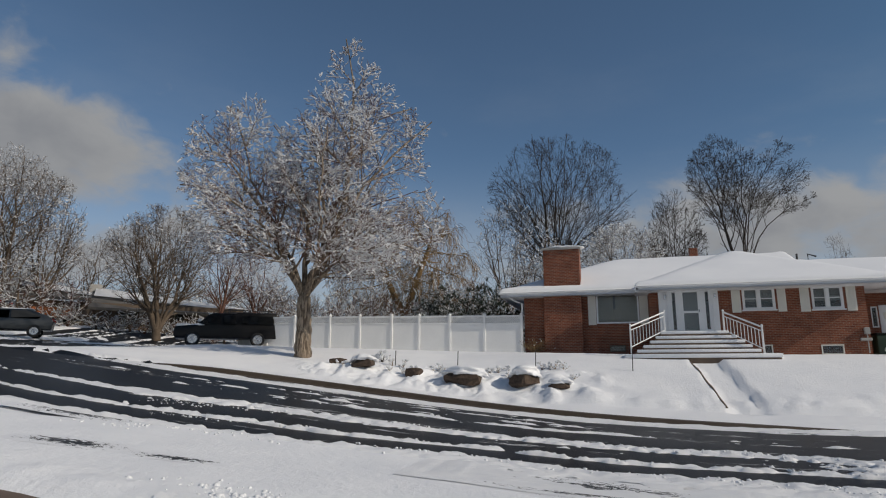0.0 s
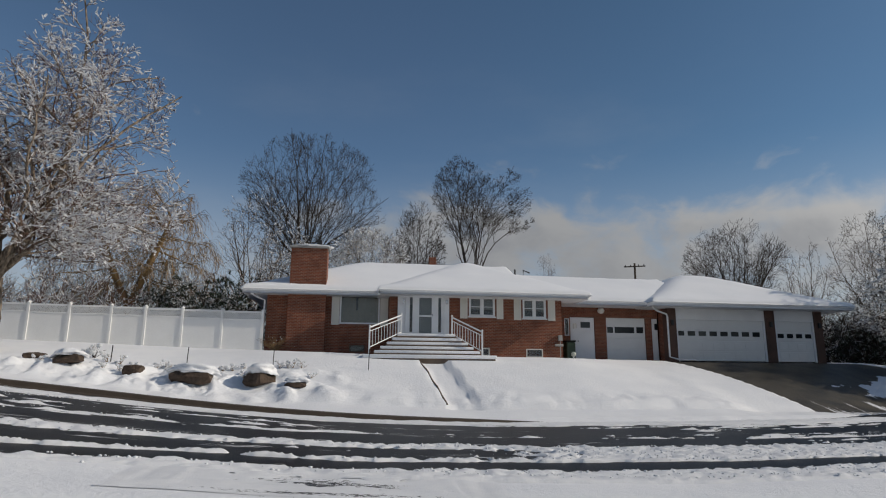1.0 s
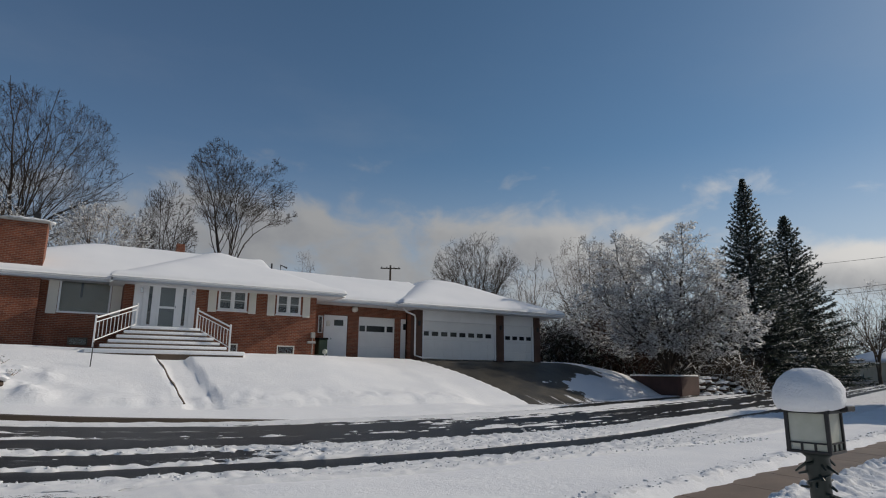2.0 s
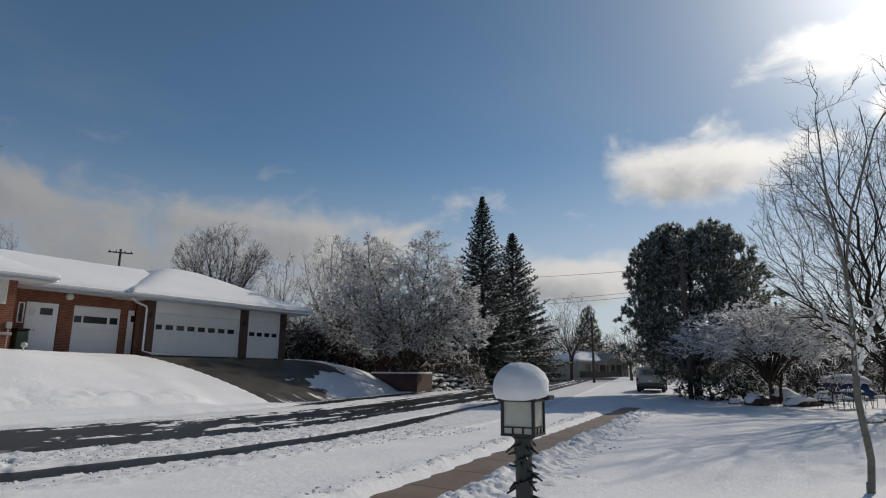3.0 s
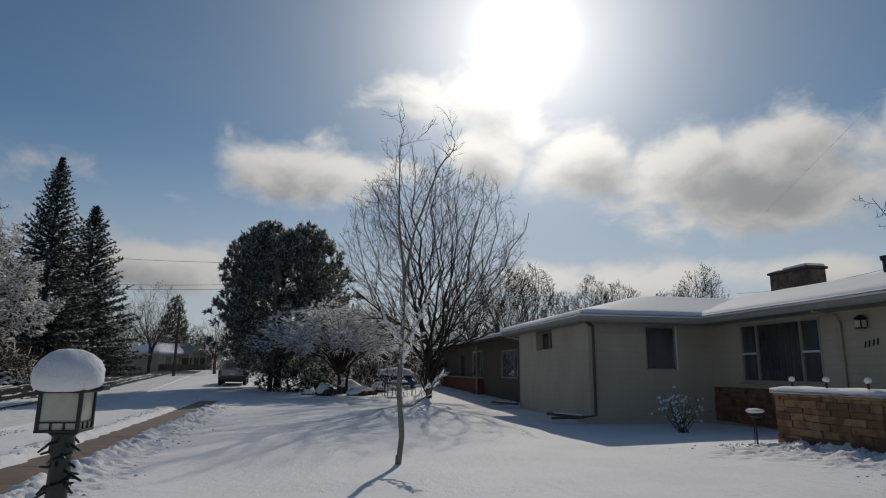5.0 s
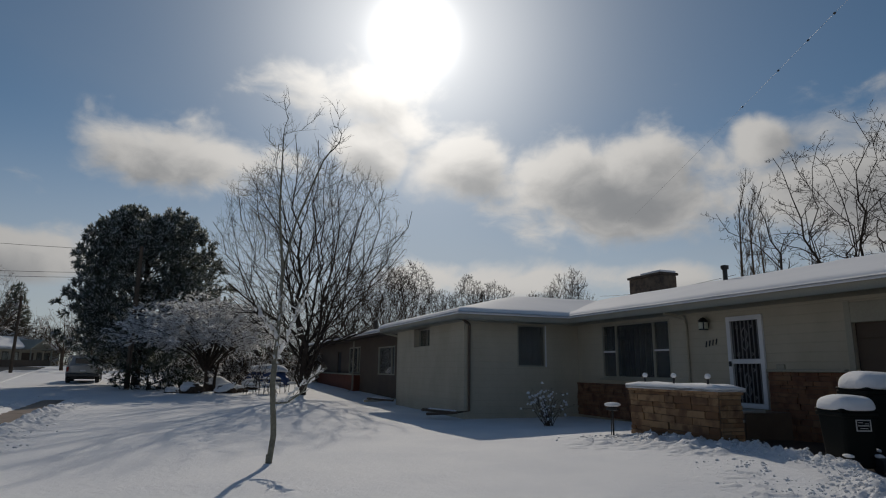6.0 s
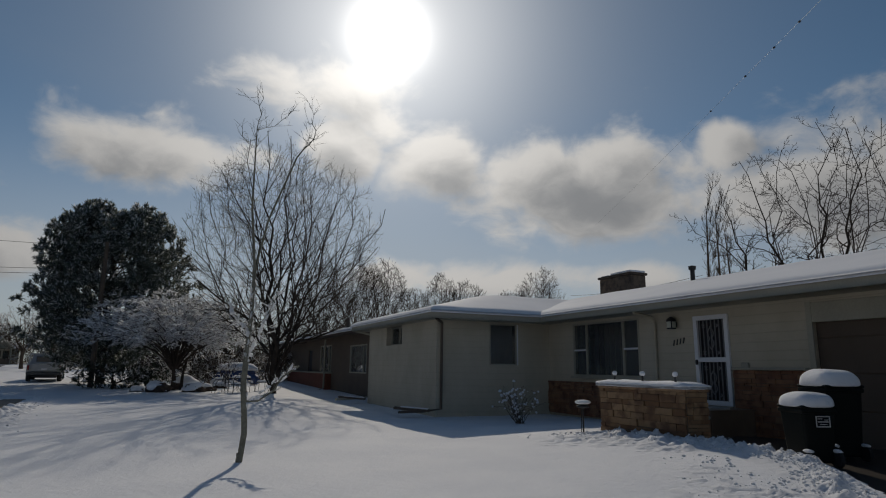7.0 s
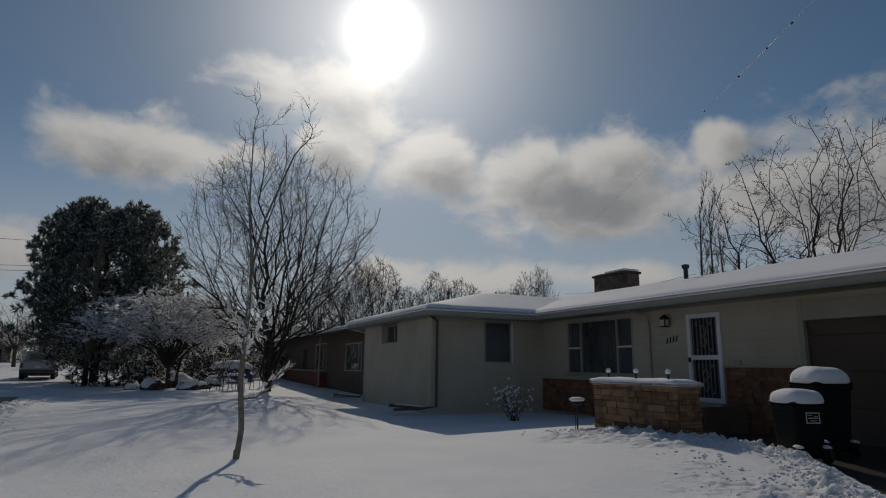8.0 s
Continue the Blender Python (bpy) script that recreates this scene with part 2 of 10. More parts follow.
BARK_FURROWED, n = material("furrowed_bark")
p = local(n)
fur = n.noise(n.vmath("MULTIPLY", p, (9.0, 9.0, 1.6)), 1.3, 6, 0.65)
patchy = n.noise(p, 1.8, 4)
col = n.mix(n.step(fur, 0.38, 0.62), (0.085, 0.064, 0.048), (0.34, 0.275, 0.21))
col = n.mix(n.step(patchy, 0.45, 0.7, 0.0, 0.5), col, (0.19, 0.15, 0.11))
finish(n, col, 0.95, fur, 1.0, 0.05, 0.0, 0.2)
BARK_DARK = plain("dark_bark", (0.055, 0.044, 0.036), 0.95, 18, 0.4, 0.8, 0.0, 0.2, 2.0, 0.02)
BARK_RED = plain("reddish_twigs", (0.115, 0.055, 0.038), 0.95, 18, 0.4, 0.5)
BARK_YELLOW = plain("tawny_twigs", (0.25, 0.16, 0.072), 0.95, 18, 0.4, 0.5)
BARK_PALE = plain("pale_smooth_bark", (0.20, 0.195, 0.155), 0.85, 22, 0.35, 0.5, 0.0, 0.3, 4.0, 0.006)


def needles(name, color, glow):
    """Evergreen needles: waxy, with some light passing through."""
    m, n = material(name)
    p = local(n)
    small, big = n.noise(p, 9.0, 3), n.noise(p, 0.8, 3)
    col = n.mix(n.step(n.math("ADD", n.math("MULTIPLY", small, 0.6), n.math("MULTIPLY", big, 0.4)), 0.3, 0.7), tuple(c * 0.55 for c in color), tuple(c * 1.35 for c in color))
    finish(n, col, 0.55, None, 0.2, 0.02, 0.0, 0.5)
    let_through(n, 0.38, glow)
    return m


NEEDLE = needles("spruce_needles", (0.046, 0.062, 0.056), (0.06, 0.078, 0.064))
NEEDLE_PINE = needles("pine_needles", (0.100, 0.118, 0.100), (0.20, 0.23, 0.18))
LEAF_DARK = needles("dark_evergreen_leaves", (0.032, 0.045, 0.030), (0.04, 0.06, 0.03))
BLIND = plain("pale_window_blind", (0.50, 0.50, 0.47), 0.8, 20, 0.15, 0.2)
TYRE = plain("tyre_rubber", (0.02, 0.02, 0.02), 0.85, 60)
CHROME = plain("bright_metal", (0.55, 0.55, 0.56), 0.25, 40, 0.05, 0.03, 1.0)
CAR_BLACK = plain("black_car_paint", (0.006, 0.006, 0.007), 0.3, 60, 0.1, 0.02, 0.0, 0.25)
CAR_GREY = plain("dark_grey_car_paint", (0.03, 0.035, 0.04), 0.25, 60, 0.1, 0.02)
CAR_SILVER = plain("silver_car_paint", (0.40, 0.41, 0.42), 0.35, 60, 0.05, 0.02, 0.1)
POLE_WOOD = plain("weathered_pole_wood", (0.10, 0.075, 0.055), 0.9, 20, 0.3, 0.6)
RED_LAMP = plain("red_lens", (0.25, 0.01, 0.01), 0.2)
ORANGE = plain("orange_brown_wood", (0.42, 0.13, 0.035), 0.7, 20, 0.2, 0.3)
BLUE = plain("blue_tarp", (0.03, 0.07, 0.20), 0.6)

GLASS, n = material("window_glass")
smear = n.noise(local(n), 3.0, 4)
g = n.put("ShaderNodeBsdfPrincipled", i_Base_Color=(0.60, 0.63, 0.64, 1), i_Roughness=n.math("MULTIPLY", smear, 0.08))
g.inputs["Specular IOR Level"].default_value = 0.5
g.inputs["Transmission Weight"].default_value = 0.95
n.put("ShaderNodeOutputMaterial", i_Surface=g.outputs[0])

TINTED, n = material("dark_tinted_glass")
g = n.put("ShaderNodeBsdfPrincipled", i_Base_Color=(0.015, 0.017, 0.019, 1), i_Roughness=n.math("MULTIPLY", n.noise(local(n), 4.0, 3), 0.10))
n.put("ShaderNodeOutputMaterial", i_Surface=g.outputs[0])

FROST, n = material("frosted_lamp_glass")
p = local(n)
g = finish(n, n.mix(n.step(n.noise(p, 9, 4), 0.3, 0.7), (0.56, 0.58, 0.48), (0.68, 0.69, 0.60)), 0.35, n.noise(p, 60, 3), 0.15, 0.002)
g.inputs["Transmission Weight"].default_value = 0.25

# sidewalk: damp brown concrete slabs
WALK, n = material("damp_sidewalk")
p = place(n)
a, b = n.noise(p, 1.3, 5), n.noise(p, 45, 4)
col = n.mix(n.step(a, 0.3, 0.7), (0.135, 0.090, 0.058), (0.20, 0.14, 0.095))
col = n.mix(n.math("MULTIPLY", b, 0.5), col, (0.10, 0.07, 0.05))
finish(n, col, 0.6, b, 0.4, 0.004)

# driveway: wet dark concrete, clear by the garage, with streaks and patches of snow further down; UV is share down and share across
DRIVE, n = material("wet_driveway")
p = place(n)
uv = n.put("ShaderNodeUVMap").outputs[0]
su = n.put("ShaderNodeSeparateXYZ", n0=uv)
a, b = n.noise(p, 0.7, 5), n.noise(p, 40, 4)
col = n.mix(n.step(a, 0.35, 0.65), (0.030, 0.028, 0.024), (0.072, 0.062, 0.046))
lines_ = n.noise(n.vmath("MULTIPLY", uv, (1.2, 26.0, 1.0)), 1.0, 4, 0.6)
patch = n.noise(p, 0.45, 4, 0.6)
cover_ = n.math("ADD", n.math("ADD", n.math("MULTIPLY", lines_, 0.8), n.math("MULTIPLY", patch, 0.9)), n.math("MULTIPLY", n.step(su.outputs[0], 0.30, 0.95), 0.52))
wave = n.math("MULTIPLY", n.math("SUBTRACT", n.noise(p, 0.9, 5), 0.5), 0.30)
top_edge = n.math("ADD", n.math("ADD", su.outputs[0], n.math("MULTIPLY", su.outputs[1], 0.38)), wave)
left_edge = n.math("ADD", n.math("SUBTRACT", su.outputs[1], n.math("MULTIPLY", su.outputs[0], 0.30)), wave)
wedge = n.math("MULTIPLY", n.step(top_edge, 0.64, 0.72), n.step(left_edge, 0.20, 0.28))
cover_ = n.math("ADD", cover_, n.math("MULTIPLY", wedge, 0.62))
cover_ = n.step(n.math("ADD", cover_, n.math("MULTIPLY", b, 0.15)), 1.43, 1.50)
finish(n, n.mix(cover_, col, (0.74, 0.75, 0.78)), n.math("ADD", n.math("MULTIPLY", cover_, 0.2), 0.5), n.math("ADD", b, n.math("MULTIPLY", cover_, 3.0)), 0.5, 0.012, 0.0, 0.3)

# road: wet asphalt with a thin film of slush in places; UV is metres along and across
ROAD, n = material("wet_asphalt")
uv = n.put("ShaderNodeUVMap").outputs[0]
p = place(n)
film = n.noise(n.vmath("MULTIPLY", uv, (0.9, 6.5, 1.0)), 1.0, 7, 0.72)
film = n.math("ADD", film, n.math("MULTIPLY", n.math("SUBTRACT", n.noise(n.vmath("MULTIPLY", uv, (0.12, 1.1, 1.0)), 1.0, 4), 0.5), 0.8))
film = n.step(film, 0.66, 0.73)
asph = n.mix(n.noise(p, 1.2, 4), (0.006, 0.0062, 0.007), (0.016, 0.0165, 0.018))
finish(n, n.mix(n.math("MULTIPLY", film, 0.85), asph, (0.66, 0.67, 0.69)), n.math("ADD", n.math("MULTIPLY", film, 0.2), 0.42), n.math("ADD", n.math("MULTIPLY", film, 0.8), n.math("MULTIPLY", n.noise(p, 70, 3), 0.10)), 0.7, 0.03, 0.0, 0.12)

# ================= mesh helpers =================


def empty(name, x=0.0, y=0.0, z=0.0, turn=0.0):
    ob = new(name)
    ob.empty_display_size = 0.2
    ob.matrix_basis = pose(x, y, z, 0, 0, turn)
    return ob


def mesh_of(bm, name, mat):
    me = bpy.data.meshes.new(name)
    bm.to_mesh(me)
    bm.free()
    me.materials.append(mat)
    return me


def part(name, bm, mat, parent=None, label="", smooth=False):
    """Links a bmesh as one mesh object under a thing or a part."""
    me = mesh_of(bm, name, mat)
    if smooth:
        me.shade_smooth()
    ob = new(name, me)
    ob.parent = parent
    if label:
        tagged(ob, label)
    return ob


def box(bm, x0, x1, y0, y1, z0, z1, bevel=0.0):
    x0, x1 = sorted((x0, x1))
    y0, y1 = sorted((y0, y1))
    z0, z1 = sorted((z0, z1))
    m = Matrix.LocRotScale(((x0 + x1) / 2, (y0 + y1) / 2, (z0 + z1) / 2), None, (x1 - x0, y1 - y0, z1 - z0))
    made = bmesh.ops.create_cube(bm, size=1.0, matrix=m)
    if bevel:
        edges = {e for v in made["verts"] for e in v.link_edges}
        bmesh.ops.bevel(bm, geom=list(edges), offset=bevel, segments=2, affect="EDGES", profile=0.5)
    return bm


def boxes(*rows, bevel=0.0):
    bm = bmesh.new()
    for r in rows:
        box(bm, *r, bevel=bevel)
    return bm


def tube(bm, points, radius, sides=8, taper=None, cap=True):
    """A tube along points."""
    pts = [Vector(q) for q in points]
    rings = []
    side = None
    for i, q in enumerate(pts):
        d = (pts[min(i + 1, len(pts) - 1)] - pts[max(i - 1, 0)]).normalized()
        ref = Vector((0, 0, 1)) if abs(d.z) < 0.9 else Vector((1, 0, 0))
        side = d.cross(ref).normalized()
        other = d.cross(side)
        r = radius if taper is None else radius + (taper - radius) * i / (len(pts) - 1)
        rings.append([bm.verts.new(q + (side * math.cos(2 * math.pi * k / sides) + other * math.sin(2 * math.pi * k / sides)) * r) for k in range(sides)])
    for a, b in zip(rings, rings[1:]):
        for k in range(sides):
            bm.faces.new((a[k], a[(k + 1) % sides], b[(k + 1) % sides], b[k]))
    if cap:
        bm.faces.new(rings[0][::-1])
        bm.faces.new(rings[-1])
    return bm


def lathe(bm, profile, sides=24, centre=(0, 0, 0)):
    cx, cy, cz = centre
    rings = []
    for r, z in profile:
        if r < 1e-4:
            rings.append([bm.verts.new((cx, cy, cz + z))])
        else:
            rings.append([bm.verts.new((cx + r * math.cos(2 * math.pi * k / sides), cy + r * math.sin(2 * math.pi * k / sides), cz + z)) for k in range(sides)])
    for a, b in zip(rings, rings[1:]):
        for k in range(sides):
            q = [a[k % len(a)], a[(k + 1) % len(a)], b[(k + 1) % len(b)], b[k % len(b)]]
            q = list(dict.fromkeys(q))
            if len(q) > 2:
                bm.faces.new(q)
    return bm


def lump(bm, centre, size, rough=0.25, seed=0, detail=3, flat=0.0):
    """A rounded uneven lump; flat cuts its underside."""
    made = bmesh.ops.create_icosphere(bm, subdivisions=detail, radius=1.0)
    off = Vector((seed * 3.1, seed * 1.7, seed * 0.9))
    for v in made["verts"]:
        k = 1 + rough * (noise.noise(v.co * 1.3 + off) + 0.5 * noise.noise(v.co * 3.1 + off))
        v.co = Vector((v.co.x * size[0], v.co.y * size[1], max(v.co.z, -1 + flat) * size[2])) * k + Vector(centre)
    return bm


def wall_with_holes(x0, x1, z0, z1, y, thick, holes):
    """A wall along x from its outer face y inwards to y + thick, with openings (x0, x1, z0, z1) cut through."""
    bm = bmesh.new()
    xs = sorted({x0, x1, *(h[0] for h in holes), *(h[1] for h in holes)})
    zs = sorted({z0, z1, *(h[2] for h in holes), *(h[3] for h in holes)})
    for a, b in zip(xs, xs[1:]):
        run = None
        for c, d in zip(zs, zs[1:]):
            mx, mz = (a + b) / 2, (c + d) / 2
            solid = not any(h[0] < mx < h[1] and h[2] < mz < h[3] for h in holes)
            if solid:
                run = (run[0], d) if run else (c, d)
            if run and (not solid or d == zs[-1]):
                box(bm, a, b, y, y + thick, *run)
                run = None
    bmesh.ops.remove_doubles(bm, verts=bm.verts, dist=1e-4)
    return bm


def from_arrays(name, verts, faces, mat, parent=None, smooth=True, label=""):
    me = bpy.data.meshes.new(name)
    verts, faces = np.asarray(verts, np.float32), np.asarray(faces, np.int32)
    k = faces.shape[1]
    me.vertices.add(len(verts))
    me.vertices.foreach_set("co", verts.ravel())
    me.loops.add(faces.size)
    me.loops.foreach_set("vertex_index", faces.ravel())
    me.polygons.add(len(faces))
    me.polygons.foreach_set("loop_start", np.arange(0, faces.size, k, dtype=np.int32))
    me.polygons.foreach_set("loop_total", np.full(len(faces), k, np.int32))
    me.update(calc_edges=True)
    if smooth:
        me.shade_smooth()
    me.materials.append(mat)
    ob = new(name, me)
    ob.parent = parent
    if label:
        tagged(ob, label)
    return ob


def grid_faces(nx, ny):
    i, j = np.meshgrid(np.arange(nx - 1), np.arange(ny - 1), indexing="ij")
    a = (i * ny + j).ravel()
    return np.stack([a, a + ny, a + ny + 1, a + 1], 1)


def fractal(x, y, scale, seed=0, octaves=3):
    """Smooth value noise on arrays."""
    out, amp, tot = 0.0, 1.0, 0.0
    for o in range(octaves):
        rng = np.random.RandomState(seed * 17 + o)
        table = rng.rand(256, 256)
        u, v = x * scale * 2 ** o + 31.7 * o, y * scale * 2 ** o + 17.3 * o
        i, j = np.floor(u).astype(int), np.floor(v).astype(int)
        fu, fv = u - i, v - j
        fu, fv = fu * fu * (3 - 2 * fu), fv * fv * (3 - 2 * fv)
        g_ = lambda a, b: table[a % 256, b % 256]
        val = (g_(i, j) * (1 - fu) + g_(i + 1, j) * fu) * (1 - fv) + (g_(i, j + 1) * (1 - fu) + g_(i + 1, j + 1) * fu) * fv
        out, tot, amp = out + amp * (val - 0.5), tot + amp, amp * 0.5
    return out / tot


# ================= ground =================


def ramp(t):
    t = np.clip(t, 0, 1)
    return t * t * (3 - 2 * t)


def road_edge(x):
    """The near edge of the driven road."""
    x = np.asarray(x, float)
    e = np.clip(x - 3, 0, None)
    east = np.where(e < 20, 0.0075 * e * e, 3.0 + 0.3 * (e - 20))
    wst = np.clip(-3 - x, 0, None)
    west = np.where(wst < 6, 0.05 * wst * wst, 1.8 + 0.6 * (wst - 6))
    return 10.2 + east - np.minimum(west, 12)


def edge_swing(x):
    """How far the driven edge swings to the near side by the bend."""
    x = np.asarray(x, float)
    near_bend = 0.36 + 0.35 * ramp((3.0 - x) / 4.0) + 0.40 * ramp((-2.0 - x) / 3.0)
    return near_bend * ramp((x + 16.0) / 6.0) * ramp((11.5 - x) / 4.5) - 1.6 * ramp((x - 10.0) / 13.0)


def street_rise(x):
    """Height of the street, which climbs to the west and a little to the far east."""
    x = np.asarray(x, float)
    s = 0.3 * np.logaddexp(0, -(x + 1.0) / 2.5)
    return 0.04 + 7.2 * np.tanh(s / 7.2 * 1.04) + 0.064 * np.logaddexp(0, (np.minimum(x, 130) - 27) / 4)


def far_kerb(x):
    x = np.asarray(x, float)
    return np.where(x > -6, np.maximum(road_edge(np.maximum(x, -3)) + 9.9, 0), 20.1 - 0.012 * (x + 6) ** 2)


SIDE_X = -22.0    # kerb of the side street


def ground(x, y, fine=True):
    x, y = np.asarray(x, float), np.asarray(y, float)
    z = street_rise(x)
    # raised lawns across the street
    v = y - far_kerb(x)
    pad = 2.42 + 0.031 * np.clip(2 - x, 0, 30) - 1.7 * ramp((x - 27.5) / 15)
    # corner rounded off towards the side street
    side = ramp((x - SIDE_X + 1.4 + 0.18 * np.clip(y - 19, 0, 20)) / 5.0)
    kerb = 0.13 * ramp(v / 0.15) * ramp((x - SIDE_X + 0.18 * np.clip(y - 19, 0, 20)) / 0.3)
    # driveway dips through the bank
    rise = np.clip((v - 1.75) / np.minimum(6.2 + 2.6 * ramp((x - 9) / 6) + 1.8 * ramp((-2 - x) / 6), np.maximum(29.6 - far_kerb(x), 3.5)), 0, 1)
    rise = 0.35 * rise + 0.65 * (1 - (1 - rise) ** 1.6)
    up_ = np.maximum(pad - z - 0.13, 0) * rise * side
    verge = 0.20 * ramp(v / 1.7) * (1 - rise) * ramp((x + 4) / 3) * ramp((16.5 - x) / 2) * side
    z = z + kerb + up_ + verge
    # near yard round the stone planter
    z = z + 0.30 * np.exp(-((x - 9.5) ** 2 + (y + 9.0) ** 2) / 30.0)
    # the rise at the top of the side street
    z = z + 0.9 * ramp((np.hypot(x, y) - 41) / 8) * ramp((-x - 22) / 8) * ramp((70 - np.hypot(x, y)) / 20)
    if fine:
        soft = 0.06 * fractal(x, y, 0.35, 3) + 0.025 * fractal(x, y, 1.5, 5)
        near = np.exp(-(x * x + y * y) / 60.0 ** 2)
        z = z + soft * near
    return z


def gz(x, y):
    return float(ground(np.array([x]), np.array([y]), False)[0])


def graded(lo, hi, step_, far, growth=1.16):
    mid = list(np.arange(lo, hi + 1e-6, step_))
    a, s = hi, step_
    while a < far:
        s *= growth
        a += s
        mid.append(a)
    b, s = lo, step_
    while b > -far:
        s *= growth
        b -= s
        mid.insert(0, b)
    return np.array(mid)


def sidewalk_mid(x):
    x = np.asarray(x, float)
    return 4.0 + np.where(x > 0, 0.2, -0.02) * x


gx, gy = graded(-14, 30, 0.19, 2500), graded(-9, 31, 0.19, 2500)
X, Y = np.meshgrid(gx, gy, indexing="ij")
Z = ground(X, Y)
v_edge = Y - road_edge(X) + edge_swing(X)
vs = Y - sidewalk_mid(X)
# cleared sidewalk is a shallow trench with lumpy banks
in_walk = (X > -40) & (X < 30.5)
trench = ramp((0.62 - np.abs(vs)) / 0.14)
bank = np.exp(-((np.abs(vs) - 0.85) / 0.30) ** 2)
rough_ = np.clip(fractal(X, Y, 3.4, 11, 4) + 0.15, 0, None)
Z += np.where(in_walk, -0.11 * trench + bank * (0.03 + 0.16 * rough_), 0)
# ploughed ridge beside the road
ridge = np.exp(-((v_edge + 0.35) / 0.5) ** 2)
Z += ridge * (0.015 + 0.10 * np.clip(fractal(X, Y, 2.6, 13, 4) + 0.02, 0, None)) * np.exp(-np.abs(X) / 90)
# the road bed lies a little lower than the snow
Z -= 0.05 * ramp(v_edge / 0.4) * ramp((far_kerb(X) - 0.4 - Y) / 0.4) * (X > SIDE_X - 12)
# shovelled lumps by the stone planter
heap_d = np.abs((Y + 6.3) - 0.16 * (X - 9)) + np.clip(X - 12.0, 0, None) * 1.5 + np.clip(4.0 - X, 0, None)
Z += 0.03 * np.exp(-(heap_d / 0.9) ** 2)
# front lawn lip and rough border with the rocks
lip = ramp((Y - far_kerb(X) - 1.62) / 0.16) * np.exp(-((Y - far_kerb(X) - 1.7) / 1.2) ** 2) * ramp((X + 3) / 2) * ramp((16.5 - X) / 2)
Z += 0.24 * lip * (0.8 + 1.2 * fractal(X, Y, 1.3, 7) + 0.9 * fractal(X, Y, 3.5, 8))
border = ramp((X + 14) / 3) * ramp((0.5 - X) / 2) * np.exp(-((Y - 22.9) / 1.5) ** 2)
Z += border * 0.85 * np.clip(fractal(X, Y, 1.7, 9, 4) + 0.06, 0, None)
# shovelled front walk
walk_x = 3.35 + 0.10 * (27 - Y)
fw = ramp((0.62 - np.abs(X - walk_x)) / 0.14) * (Y > far_kerb(X) + 1.4) * (Y < 27.3)
Z -= 0.16 * fw
# driveway cut
down = np.clip((31.9 - Y) / np.maximum(31.9 - far_kerb(X), 0.5), -0.2, 1.3)
dl, dr = 16.3 + 3.7 * down, 27.3 + 7.0 * np.clip(down, 0, 2) ** 0.6
dv = ramp((X - dl) / 0.25) * ramp((dr - X) / 0.25) * ((down > -0.02) & (down < 1.05))
Z -= 0.11 * dv
# its mouth, worn down to the road
Z -= 0.09 * ramp((X - 19.6) / 0.8) * ramp((31.4 - X) / 0.8) * ramp((Y - far_kerb(X) + 1.3) / 0.3) * ramp((far_kerb(X) + 0.5 - Y) / 0.3)
# the near driveway, cleared to wet concrete
nd = (Y + 7.75) + np.where(X > 7.2, -0.09 * (X - 7.2), 0.62 * (X - 7.2))
near_drive = ramp(-nd / 0.35) * ramp((12.9 - X) / 0.6) * (Y > -30)
Z -= 0.16 * near_drive
Z += 0.012 * fractal(X, Y, 5.0, 33, 3) * np.exp(-(X * X + Y * Y) / 25.0 ** 2)
# thin trodden snow on the near shoulder, laid separately below
scuffed = ramp((X + 2.6) / 0.5) * ramp((1.8 - X) / 0.5) * ramp((Y - 7.6) / 0.4) * ramp((9.15 - Y) / 0.35)
Z -= 0.12 * scuffed
terrain = from_arrays("ground", np.stack([X, Y, Z], -1).reshape(-1, 3), grid_faces(len(gx), len(gy)), SNOW)


def lay(x, y):
    """Height of the finished snow surface at plan points."""
    x, y = np.asarray(x, float), np.asarray(y, float)
    i = np.clip(np.searchsorted(gx, x) - 1, 0, len(gx) - 2)
    j = np.clip(np.searchsorted(gy, y) - 1, 0, len(gy) - 2)
    fu, fv = (x - gx[i]) / (gx[i + 1] - gx[i]), (y - gy[j]) / (gy[j + 1] - gy[j])
    return (Z[i, j] * (1 - fu) + Z[i + 1, j] * fu) * (1 - fv) + (Z[i, j + 1] * (1 - fu) + Z[i + 1, j + 1] * fu) * fv


tagged(terrain, "snow-covered lawns and verges sloping up across the street", "ground", kind="structure")


def under(x, y):
    """How far the road sinks below the raised corner lawn."""
    v = y - far_kerb(x)
    side = ramp((x - SIDE_X + 1.6 + 0.18 * np.clip(y - 19, 0, 20)) / 0.8)
    return 0.5 * ramp((v - 0.15) / 0.3) * side * (x < 0)


